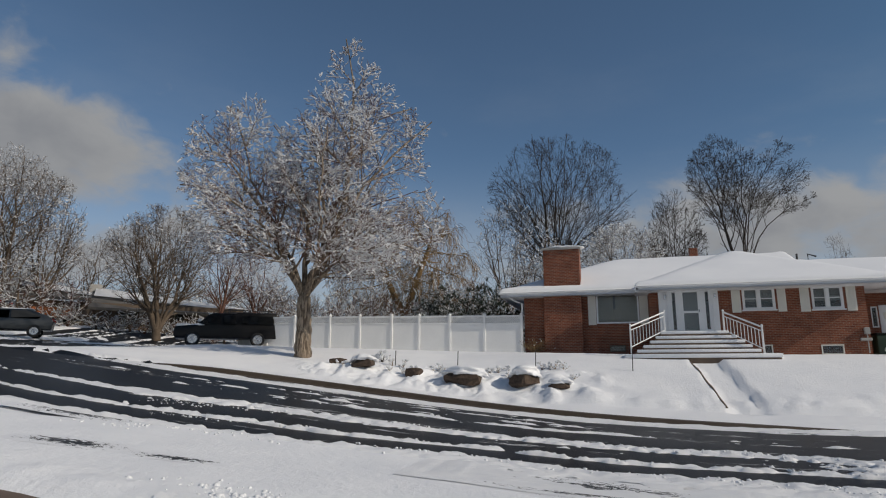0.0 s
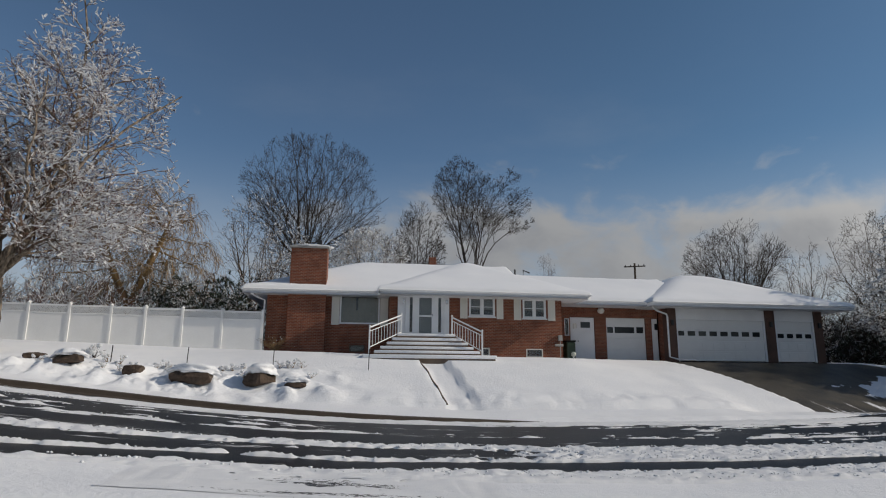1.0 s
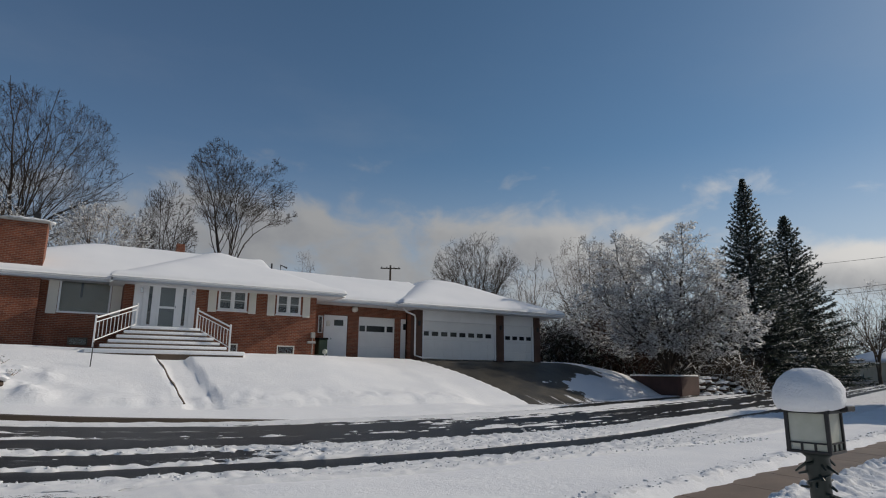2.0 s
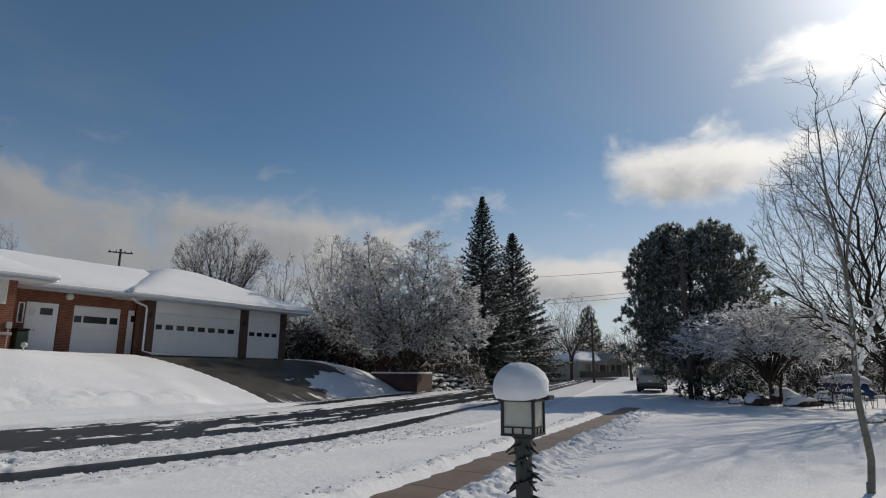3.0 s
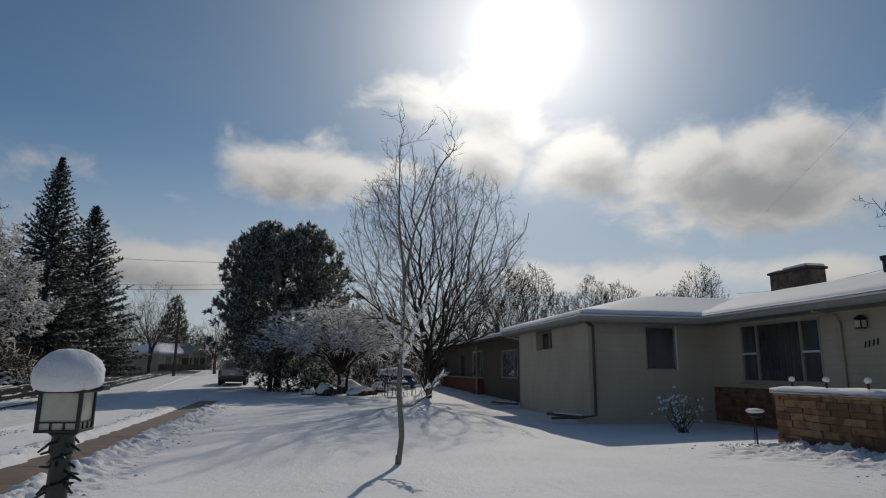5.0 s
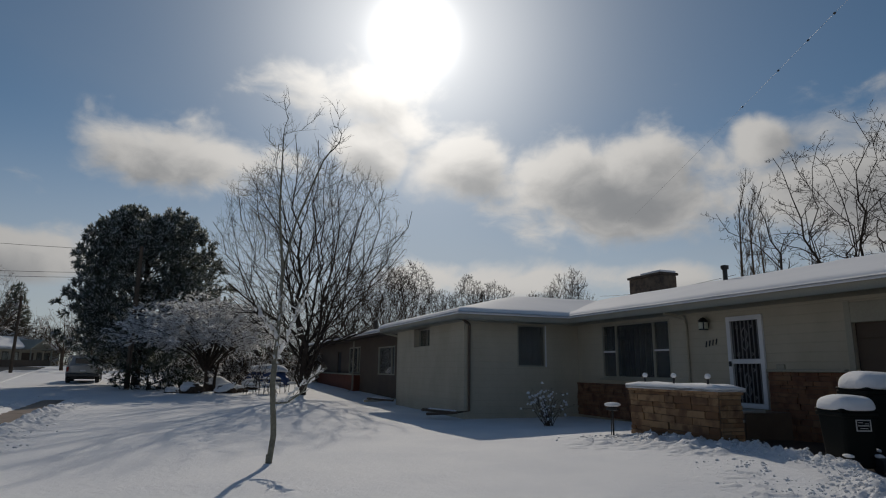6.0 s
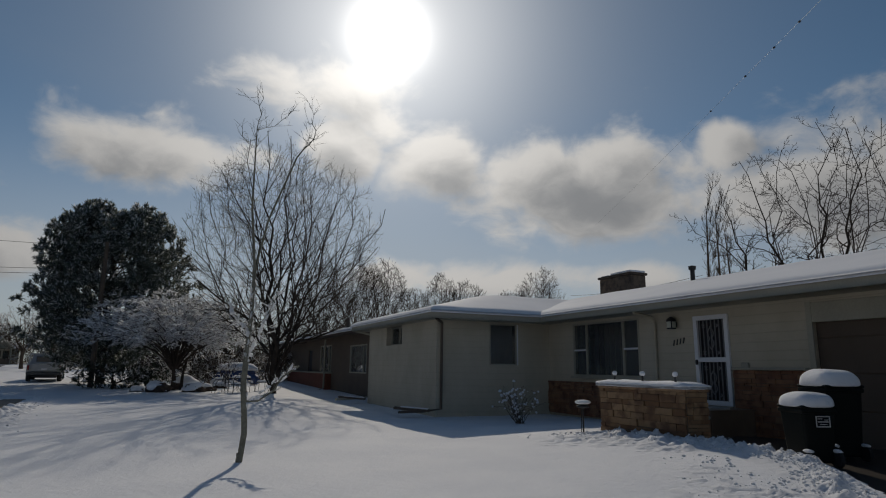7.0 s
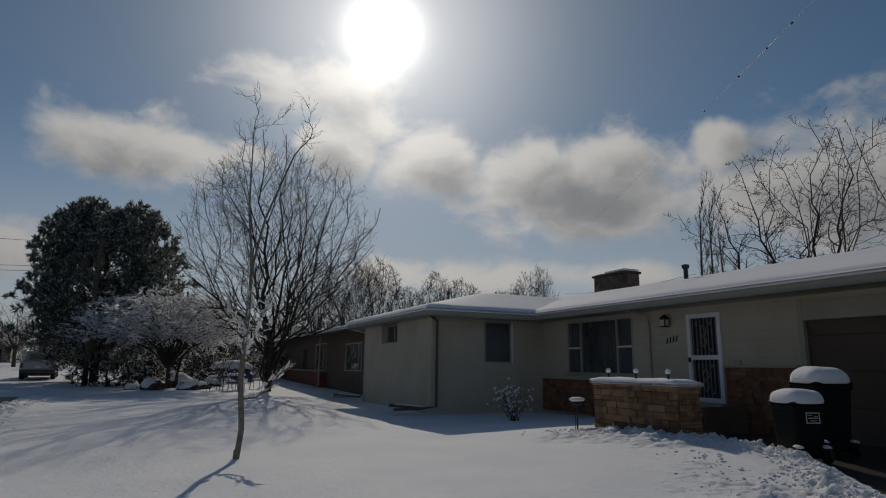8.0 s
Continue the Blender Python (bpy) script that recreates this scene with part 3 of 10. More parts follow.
def strip(name, centre_pts, offsets, mat, lift=0.0, uv=True):
    """A sheet swept along a plan line: offsets are metres across (to the left). Follows the ground."""
    pts = np.array(centre_pts, float)
    seg = np.r_[0, np.cumsum(np.hypot(*np.diff(pts, axis=0).T))]
    s = np.arange(0, seg[-1], 0.5)
    px, py = np.interp(s, seg, pts[:, 0]), np.interp(s, seg, pts[:, 1])
    for _ in range(14):
        px[1:-1] = (px[:-2] + 2 * px[1:-1] + px[2:]) / 4
        py[1:-1] = (py[:-2] + 2 * py[1:-1] + py[2:]) / 4
    tx, ty = np.gradient(px), np.gradient(py)
    ln = np.hypot(tx, ty)
    off = np.asarray(offsets, float)
    XX = px[:, None] - ty[:, None] / ln[:, None] * off[None]
    YY = py[:, None] + tx[:, None] / ln[:, None] * off[None]
    ZZ = ground(XX, YY) + lift - under(XX, YY)
    ob = from_arrays(name, np.stack([XX, YY, ZZ], -1).reshape(-1, 3), grid_faces(len(s), len(off)), mat)
    if uv:
        layer = ob.data.uv_layers.new(name="UVMap")
        idx = np.empty(len(ob.data.loops), np.int32)
        ob.data.loops.foreach_get("vertex_index", idx)
        S, O = np.meshgrid(s, off, indexing="ij")
        layer.data.foreach_set("uv", np.stack([S.ravel()[idx], O.ravel()[idx]], -1).astype(np.float32).ravel())
    return ob


# the street: its near edge, from the far east to the bend and up the side street
near_line = [(x, float(road_edge(x))) for x in np.arange(95, -6.1, -3.0)]
near_line = near_line + [(-10.5, 9.4), (-15, 9.3), (-20, 10.0), (-25, 12.6), (-29.5, 17.5), (-32.5, 24), (-34, 32), (-35, 45), (-36, 60)]



def line_frame(centre_pts, ds):
    """Points and left normals along a smoothed plan line."""
    pts = np.array(centre_pts, float)
    seg = np.r_[0, np.cumsum(np.hypot(*np.diff(pts, axis=0).T))]
    s = np.arange(0, seg[-1], 0.5)
    px, py = np.interp(s, seg, pts[:, 0]), np.interp(s, seg, pts[:, 1])
    for _ in range(14):
        px[1:-1] = (px[:-2] + 2 * px[1:-1] + px[2:]) / 4
        py[1:-1] = (py[:-2] + 2 * py[1:-1] + py[2:]) / 4
    f_ = np.arange(0, s[-1], ds)
    tx, ty = np.gradient(px), np.gradient(py)
    ln = np.hypot(tx, ty)
    return f_, np.interp(f_, s, px), np.interp(f_, s, py), np.interp(f_, s, -ty / ln), np.interp(f_, s, tx / ln)


def open_sheet(name, XX, YY, ZZ, keep, mat):
    """A grid of which only the faces with a kept corner remain."""
    f = grid_faces(*XX.shape)
    k = keep.ravel()
    f = f[k[f].any(1)]
    used = np.unique(f)
    back = np.zeros(XX.size, int)
    back[used] = np.arange(len(used))
    return from_arrays(name, np.stack([XX, YY, ZZ], -1).reshape(-1, 3)[used], back[f], mat)


def slush_height(S, O, more, mouth, swing, unploughed):
    """Ridges of slush between cleared wheel tracks: metres along and across the road."""
    D = O + swing * ramp((5 - O) / 5)
    wob = 1.5 * fractal(S * 0.07, O * 0.09, 1.0, 61, 4) + 0.35 * fractal(S * 0.22, O * 0.3, 1.0, 62, 3)
    A = D + wob * (0.15 + 0.85 * ramp(D / 2.5))
    wide = 1 + 0.9 * fractal(S * 0.10, O * 0.35, 1.0, 63, 3)
    cleared = np.zeros(S.shape)
    for mid, half in ((0.43, 0.42), (1.80, 0.55), (3.75, 0.78), (5.25, 0.36), (6.2, 0.46), (7.15, 0.28), (7.8, 0.18)):
        d_ = np.abs(A - mid)
        first = mid < 1
        cleared = np.maximum(cleared, (1.5 if first else 1.0) * (1 - ramp((d_ - half * (1 + (wide - 1) * (0.25 if first else 1.0)) + 0.06) / 0.28)))
    ragged = fractal(S * 0.5, A * 4.6, 1.0, 64, 5)
    streak = fractal(S * 0.045, A * 3.2, 1.0, 65, 4)
    far_lane = ramp((A - 2.4) / 2.0)
    clump = fractal(S * 5.5, A * 9.0, 1.0, 66, 3) * (1 - 0.8 * far_lane) + fractal(S * 0.9, A * 8.0, 1.0, 67, 4) * far_lane
    h = 0.6 * ragged + 1.9 * streak + 1.5 * clump + 0.22 + more - 0.86 * cleared
    h = h + 1.15 * unploughed * ramp((D - 0.82) / 0.2) * ramp((2.5 - D) / 0.5)
    h = h + 1.2 * ramp((0.05 - D) / 0.45) + 0.9 * ramp((O - 8.35) / 0.6) * (1 - mouth)
    return np.where(h > 0, 0.028 * np.tanh(h * 3.5) + 0.10 * np.clip(clump + 0.10, 0, None) * np.tanh(h * 3), np.maximum(h, -0.3) * 0.25)


road = strip("road", near_line[::-1], np.arange(-1.25, 9.71, 0.35), ROAD, lift=0.012)
for ds_, do_, near_by in ((0.056, 0.034, True), (0.15, 0.065, False)):
    fs, fx, fy, fnx, fny = line_frame(near_line[::-1], ds_)
    if near_by:
        inside = (fx > -9.05) & (fx < 13.05)
    else:
        inside = np.hypot(fx, fy) < 80
    fs, fx, fy, fnx, fny = (q[inside] for q in (fs, fx, fy, fnx, fny))
    fo = np.arange(-1.5, 9.2, do_)
    SS, OO = np.meshgrid(fs, fo, indexing="ij")
    FX_, FY_ = fx[:, None] + fnx[:, None] * OO, fy[:, None] + fny[:, None] * OO
    SH = slush_height(SS, OO, 0.44 * ramp((FX_ - 4) / 9) - 0.34 * ramp((FX_ - 15) / 10) - 0.14 + 0.3 * ramp((-22 - FX_) / 6), ramp((FX_ - 19.4) / 1.0) * ramp((31.5 - FX_) / 1.0), edge_swing(FX_), ramp((FX_ - 1.5) / 4.0) * ramp((34 - FX_) / 10))
    if near_by:
        slush_x, slush_h = fx, SH
    # its near edge runs out under the lying snow
    runs_out = ramp((OO + 1.5) / 0.18)
    lift_ = 0.014 + SH * runs_out - 0.07 * (1 - runs_out)
    here = (SH > 0) if near_by else (SH > 0) & ((fx < -9.0) | (fx > 13.0))[:, None]
    slush = open_sheet("slush", FX_, FY_, ground(FX_, FY_) + lift_ - under(FX_, FY_), here, SNOW_CRUMB)
    tagged(slush, "ragged ridges of slush between the wheel tracks", "slush", kind="stuff")
UX, UY = np.meshgrid(np.arange(-2.8, 2.0, 0.035), np.arange(7.4, 9.2, 0.035), indexing="ij")
fill = ramp((UX + 2.6) / 0.5) * ramp((1.8 - UX) / 0.5) * ramp((UY - 7.6) / 0.4) * ramp((9.15 - UY) / 0.35)
hole = np.exp(-((UX + 0.35) / 0.95) ** 2 - ((UY - 8.45) / 0.42) ** 2) * 1.15 + 2.2 * fractal(UX * 2.6, UY * 4.5, 1.0, 71, 5) - 0.64
tagged(open_sheet("shoulder", UX[::4, ::4], UY[::4, ::4], (lay(UX, UY) + 0.12 * fill - 0.045)[::4, ::4], fill[::4, ::4] > 0.8, plain("bare_asphalt", (0.014, 0.0145, 0.016), 0.6, 60, 0.3, 0.4)), "bare wet asphalt of the shoulder", "road", kind="structure")
tagged(open_sheet("thin_snow", UX, UY, lay(UX, UY) + 0.12 * fill + 0.006 + 0.05 * np.clip(-hole, -0.6, 0.12), hole < 0, SNOW_CRUMB), "thin scuffed snow with asphalt showing through", "snow", kind="stuff")
tagged(road, "dark wet asphalt street streaked with slush and tyre tracks", "road", kind="structure")

walk_line = [(x, float(sidewalk_mid(x))) for x in np.arange(-12, 30.6, 1.5)]
pave = strip("pavement", walk_line, np.linspace(-0.7, 0.7, 5), WALK, lift=-0.092)
tagged(pave, "shovelled damp brown concrete sidewalk with snow banks beside", "sidewalk", kind="structure")
for k in range(28):
    xa, xb = -11.9 + 1.5 * k + 0.008, -11.9 + 1.5 * (k + 1) - 0.008
    bm = bmesh.new()
    ring_t, ring_b = [], []
    for x, o in ((xa, -0.6), (xb, -0.6), (xb, 0.6), (xa, 0.6)):
        y = float(sidewalk_mid(x)) + o
        z = float(ground(np.array([x]), np.array([y]))[0])
        ring_t.append(bm.verts.new((x, y, z - 0.075)))
        ring_b.append(bm.verts.new((x, y, z - 0.13)))
    bm.faces.new(ring_t)
    for j in range(4):
        bm.faces.new((ring_t[j], ring_b[j], ring_b[(j + 1) % 4], ring_t[(j + 1) % 4]))
    part("slab", bm, WALK, pave)

share_d, share_a = np.linspace(0, 1.02, 44), np.linspace(0, 1, 30)
SD, SA = np.meshgrid(share_d, share_a, indexing="ij")
DX = (16.3 + 3.7 * SD) * (1 - SA) + (27.3 + 7.0 * SD ** 0.6) * SA
DY = 31.9 - SD * (31.9 - far_kerb(DX))
DZ = ground(DX, DY) - 0.07
drive = from_arrays("driveway", np.stack([DX, DY, DZ], -1).reshape(-1, 3), grid_faces(*SD.shape)[:, ::-1], DRIVE)
layer = drive.data.uv_layers.new(name="UVMap")
idx = np.empty(len(drive.data.loops), np.int32)
drive.data.loops.foreach_get("vertex_index", idx)
layer.data.foreach_set("uv", np.stack([SD.ravel()[idx], SA.ravel()[idx]], -1).astype(np.float32).ravel())
tagged(drive, "wet dark concrete driveway with melting snow patches", "driveway", kind="structure")
nx_, ny_ = np.linspace(-6, 13.2, 56), np.linspace(-14, -1.0, 40)
NX, NY = np.meshgrid(nx_, ny_, indexing="ij")
near_pad = from_arrays("driveway", np.stack([NX, NY, ground(NX, NY) - 0.12], -1).reshape(-1, 3), grid_faces(56, 40), WET_DARK)
tagged(near_pad, "shovelled damp concrete driveway of the tan house", "driveway", kind="structure")

# kerb across the street
kx = np.arange(-17, 6.6, 0.5)
bm = bmesh.new()
prev = None
for x in kx:
    y = float(far_kerb(x))
    z = float(street_rise(x)) + 0.02
    sink = 0.12 * max(0.0, (x + 3) / 9) ** 2 + 0.14 * max(0.0, (-13.5 - x) / 3.5) ** 2
    ring = [bm.verts.new((q[0], q[1], q[2] - sink)) for q in ((x, y - 0.16 - 0.32 * float(ramp((2 - x) / 6)), z - 0.012), (x, y - 0.12, z + 0.02), (x, y - 0.05, z + 0.13), (x, y + 0.12, z + 0.15), (x, y + 0.13, z - 0.1))]
    if prev:
        for k in range(4):
            bm.faces.new((prev[k], prev[k + 1], ring[k + 1], ring[k]))
    prev = ring
kerb_ob = part("kerb", bm, plain("wet_brown_kerb", (0.062, 0.046, 0.032), 0.7, 30, 0.35, 0.4))
tagged(kerb_ob, "brown damp concrete kerb along the far side of the street", "kerb", kind="structure")

# ================= brick house across the street =================


def roof_field(x0, x1, y0, y1, ze, slopes, zmax, X, Y):
    """Height of a hipped roof; slopes: left, right, front, back (None: gable)."""
    h = np.full(X.shape, zmax)
    for s, dist in zip(slopes, (X - x0, x1 - X, Y - y0, y1 - Y)):
        if s is not None:
            h = np.minimum(h, ze + s * dist)
    return h


def lines(a, b, step_, edge=0.28):
    inner = np.linspace(a + edge, b - edge, max(2, int((b - a) / step_)))
    return np.r_[a, a + 0.02, a + 0.07, a + 0.15, inner, b - 0.15, b - 0.07, b - 0.02, b]


def hip_roof(parent, x0, x1, y0, y1, ze, slopes, zmax, snow=0.20, fascia=0.20, mats=(FASCIA, SNOW_ROOF), seed=1, step_=0.35):
    """Roof boards with fascia and soffit, and the snow that lies on them."""
    xs = np.unique(np.r_[x0, x1, np.linspace(x0, x1, 26)])
    ys = np.unique(np.r_[y0, y1, np.linspace(y0, y1, 20)])
    A, B = np.meshgrid(xs, ys, indexing="ij")
    top = roof_field(x0, x1, y0, y1, ze, slopes, zmax, A, B)
    nx, ny = len(xs), len(ys)
    v_top = np.stack([A, B, top], -1).reshape(-1, 3)
    v_low = np.stack([A, B, np.full(A.shape, ze - fascia)], -1).reshape(-1, 3)
    f = grid_faces(nx, ny)
    rim = np.r_[np.arange(0, ny), np.arange(1, nx) * ny + ny - 1, (nx - 1) * ny + np.arange(ny - 2, -1, -1), np.arange(nx - 2, 0, -1) * ny]
    nxt = np.roll(rim, -1)
    n_ = len(v_top)
    sides = np.stack([rim, nxt, nxt + n_, rim + n_], 1)
    board = from_arrays("roof", np.r_[v_top, v_low], np.r_[f, f[:, ::-1] + n_, sides[:, ::-1]], mats[0], parent, smooth=False)
    xs, ys = lines(x0 - 0.05, x1 + 0.05, step_), lines(y0 - 0.05, y1 + 0.05, step_)
    A, B = np.meshgrid(xs, ys, indexing="ij")
    edge = np.minimum(np.minimum(A - xs[0], xs[-1] - A), np.minimum(B - ys[0], ys[-1] - B))
    base_ = roof_field(x0, x1, y0, y1, ze, slopes, zmax, np.clip(A, x0, x1), np.clip(B, y0, y1))
    t = np.clip(edge / 0.2, 0, 1)
    cap = snow * np.sqrt(np.clip(1 - (1 - t) ** 2, 0, 1)) * (1 + 0.30 * fractal(A, B, 0.55, seed)) + 0.03 * fractal(A, B, 1.7, seed + 3) * t
    # the roofer's sharp hips are smoothed by the snow
    sm = base_.copy()
    for _ in range(3):
        sm[1:-1, 1:-1] = (sm[1:-1, 1:-1] * 2 + sm[:-2, 1:-1] + sm[2:, 1:-1] + sm[1:-1, :-2] + sm[1:-1, 2:]) / 6
    sm = np.where(edge > 0.5, np.minimum(sm, base_ + 0.05), base_)
    Zs = sm + cap + 0.004
    nx, ny = len(xs), len(ys)
    v_top = np.stack([A, B, Zs], -1).reshape(-1, 3)
    rimv = np.r_[np.arange(0, ny), np.arange(1, nx) * ny + ny - 1, (nx - 1) * ny + np.arange(ny - 2, -1, -1), np.arange(nx - 2, 0, -1) * ny]
    low = v_top[rimv].copy()
    low[:, 2] -= 0.06
    m_ = len(v_top)
    nxt = np.roll(rimv, -1)
    k = np.arange(len(rimv))
    sides = np.stack([rimv, nxt, m_ + np.roll(k, -1), m_ + k], 1)
    from_arrays("roof_snow", np.r_[v_top, low], np.r_[grid_faces(nx, ny), sides[:, ::-1]], mats[1], board, label="thick smooth layer of snow")
    return board


def pane(parent, x0, x1, z0, z1, y, thick=0.012, name="pane", mat=None):
    ob = part(name, boxes((x0, x1, y, y + thick, z0, z1)), mat or GLASS, parent)
    ob.visible_shadow = False
    return ob


def frame_bars(x0, x1, z0, z1, y, w_=0.06, d_=0.08, bars_x=(), bars_z=()):
    rows = [(x0, x1, y, y + d_, z0, z0 + w_), (x0, x1, y, y + d_, z1 - w_, z1), (x0, x0 + w_, y + 0.002, y + d_, z0 + w_, z1 - w_), (x1 - w_, x1, y + 0.002, y + d_, z0 + w_, z1 - w_)]
    rows += [(b - w_ / 2, b + w_ / 2, y + 0.004, y + d_, z0 + w_, z1 - w_) for b in bars_x]
    rows += [(x0 + w_, x1 - w_, y + 0.008, y + d_, b - w_ / 2, b + w_ / 2) for b in bars_z]
    return boxes(*rows, bevel=0.006)


def double_hung(parent, x0, x1, z0, z1, y, mat=WHITE, curtain=CURTAIN):
    """A pair of sash windows side by side with a sill and blinds behind."""
    win = part("window", frame_bars(x0, x1, z0, z1, y - 0.02, 0.07, 0.12), mat, parent)
    mid, zm = (x0 + x1) / 2, (z0 + z1) / 2
    part("mullion", boxes((mid - 0.06, mid + 0.06, y - 0.03, y + 0.1, z0 + 0.07, z1 - 0.07), bevel=0.006), mat, win)
    for a, b in ((x0 + 0.07, mid - 0.06), (mid + 0.06, x1 - 0.07)):
        part("sash", frame_bars(a, b, z0 + 0.07, z1 - 0.07, y + 0.01, 0.035, 0.05, (), (zm,)), mat, win)
        pane(win, a + 0.035, b - 0.035, zm + 0.02, z1 - 0.105, y + 0.03)
        pane(win, a + 0.035, b - 0.035, z0 + 0.105, zm - 0.02, y + 0.045)
        bm = bmesh.new()
        zb = zm - 0.12
        while zb < z1 - 0.06:
            box(bm, a, b, y + 0.15, y + 0.165, zb, zb + 0.042)
            zb += 0.05
        part("blind", bm, BLIND, win, "pale half-drawn blind")
    part("sill", boxes((x0 - 0.05, x1 + 0.05, y - 0.08, y, z0 - 0.06, z0 - 0.002), bevel=0.01), mat, win)
    return win


def shutter(parent, x0, x1, z0, z1, y, mat=CREAM):
    """A louvred shutter fixed beside a window."""
    rows = [(x0, x0 + 0.05, y - 0.045, y - 0.004, z0, z1), (x1 - 0.05, x1, y - 0.045, y - 0.004, z0, z1), (x0 + 0.05, x1 - 0.05, y - 0.045, y - 0.004, z0, z0 + 0.08),
            (x0 + 0.05, x1 - 0.05, y - 0.045, y - 0.004, z1 - 0.08, z1), (x0 + 0.05, x1 - 0.05, y - 0.045, y - 0.004, (z0 + z1) / 2 - 0.04, (z0 + z1) / 2 + 0.04), (x0 + 0.05, x1 - 0.05, y - 0.018, y - 0.005, z0 + 0.08, z1 - 0.08)]
    bm = boxes(*rows)
    z = z0 + 0.12
    while z < z1 - 0.1:
        if abs(z - (z0 + z1) / 2) > 0.06:
            box(bm, x0 + 0.05, x1 - 0.05, y - 0.036, y - 0.018, z, z + 0.025)
        z += 0.05
    return part("shutter", bm, mat, parent)


def small_window(parent, x0, x1, z0, z1, y, mat=CREAM, bars=()):
    win = part("window", frame_bars(x0, x1, z0, z1, y - 0.015, 0.05, 0.1, bars), mat, parent)
    pane(win, x0 + 0.05, x1 - 0.05, z0 + 0.05, z1 - 0.05, y + 0.03)
    return win


house = empty("brick_house", 0, 0, 0)
tagged(house, "low red brick ranch house with snowy hipped roofs and garages", "house")
TH = 0.3
# left bay: picture window; base a little higher
LW = 31.0
part("wall", wall_with_holes(-4.5, 1.55, 2.0, 5.62, LW, TH, [(-0.91, 1.11, 4.04, 5.50), (-0.37, 0.40, 2.66, 3.0)]), BRICK, house)
part("wall", boxes((1.55, 1.85, 30.3, 41.0, 2.0, 5.6)), BRICK, house)
part("wall", boxes((-4.5, -4.2, LW + TH, 41.0, 2.0, 5.6)), BRICK, house)
part("wall", boxes((-4.5, 27.0, 41.0, 41.3, 2.0, 5.4)), BRICK, house)
# front wall
FW = 30.0
part("wall", wall_with_holes(1.55, 10.4, 2.0, 5.6, FW, TH, [(2.0, 4.45, 2.0, 5.6), (5.55, 6.89, 4.46, 5.45), (8.34, 9.57, 4.42, 5.43), (8.49, 9.36, 2.45, 2.88), (6.23, 6.6, 2.5, 2.9)]), BRICK, house)
part("wall", boxes((10.1, 10.4, FW + TH, 32.6, 2.0, 5.5)), BRICK, house)
# chimney breast and stack
chim = part("chimney", boxes((-3.45, -1.60, 30.55, LW - 0.002, 2.0, 5.62), (-3.42, -1.62, 30.6, 31.9, 5.62, 7.80), bevel=0.012), BRICK, house)
part("chimney_cap", boxes((-3.50, -1.54, 30.52, 31.98, 7.80, 7.90), bevel=0.02), CONCRETE, chim)
bm = lump(bmesh.new(), (-2.52, 31.25, 7.90), (1.02, 0.76, 0.17), 0.35, 12, 4, 0.98)
part("chimney_snow", bm, SNOW_ROOF, chim, "thin uneven snow", True)
part("vent_pot", boxes((-2.2, -1.95, 31.1, 31.35, 7.9, 8.35), bevel=0.02), BLACK, chim)
# picture window with panels beside
pw = part("window", frame_bars(-0.91, 1.11, 4.04, 5.50, LW - 0.03, 0.08, 0.14), WHITE, house)
pane(pw, -0.83, 1.03, 4.12, 5.42, LW + 0.03)
part("curtain", boxes(*[(-0.9 + 0.1 * k, -0.8 + 0.1 * k, LW + 0.2 + 0.03 * (k % 2), LW + 0.23 + 0.03 * (k % 2), 4.05, 5.48) for k in range(20)]), plain("beige_curtain", (0.66, 0.57, 0.42), 0.9, 12, 0.3, 0.3), pw, "beige drawn curtain")
part("window_ornament", boxes((-0.10, 0.0, LW + 0.06, LW + 0.08, 4.75, 5.40), bevel=0.01), BLACK, pw)
for a, b in ((-1.31, -0.93), (1.13, 1.53)):
    shutter(house, a, b, 3.99, 5.50, LW)
small_window(house, -0.37, 0.40, 2.66, 3.0, LW, BROWN)
for x0, x1, z0, z1 in ((5.55, 6.89, 4.46, 5.45), (8.34, 9.57, 4.42, 5.43)):
    double_hung(house, x0, x1, z0, z1, FW)
for x0, x1, z0, z1 in ((5.10, 5.47, 4.35, 5.50), (6.98, 7.32, 4.35, 5.50), (7.88, 8.25, 4.32, 5.45), (9.68, 10.05, 4.32, 5.45)):
    shutter(house, x0, x1, z0, z1, FW)
small_window(house, 8.49, 9.36, 2.45, 2.88, FW, CREAM)
small_window(house, 6.23, 6.6, 2.5, 2.9, FW, CREAM)
# entry: white panelled front with door and sidelights
EY = 29.7
FLOOR = 3.46
entry = part("entry_front", wall_with_holes(1.95, 4.5, 3.40, 5.58, EY, 0.12, [(2.50, 2.70, 3.58, 5.34), (3.92, 4.12, 3.58, 5.34), (2.90, 3.72, FLOOR, 5.40)]), WHITE, house, "white panelled entry surround")
for xa in (1.95, 4.40):
    part("entry_cheek", boxes((xa, xa + 0.1, EY + 0.12, 30.02, 3.4, 5.58)), WHITE, house)
for x0, x1 in ((2.50, 2.70), (3.92, 4.12)):
    s_ = part("sidelight", frame_bars(x0, x1, 3.58, 5.34, EY - 0.01, 0.03, 0.06), WHITE, entry)
    pane(s_, x0 + 0.03, x1 - 0.03, 3.61, 5.31, EY + 0.03)
part("pilaster", boxes((2.30, 2.40, EY - 0.05, EY - 0.002, 3.46, 5.5), bevel=0.01), WHITE, entry)
part("pilaster", boxes((4.22, 4.32, EY - 0.05, EY - 0.002, 3.46, 5.5), bevel=0.01), WHITE, entry)
door = part("storm_door", frame_bars(2.90, 3.72, FLOOR, 5.40, EY - 0.02, 0.10, 0.06, (), (4.40,)), WHITE, house, "white storm door with two glass panels")
pane(door, 3.0, 3.62, 4.45, 5.30, EY + 0.01)
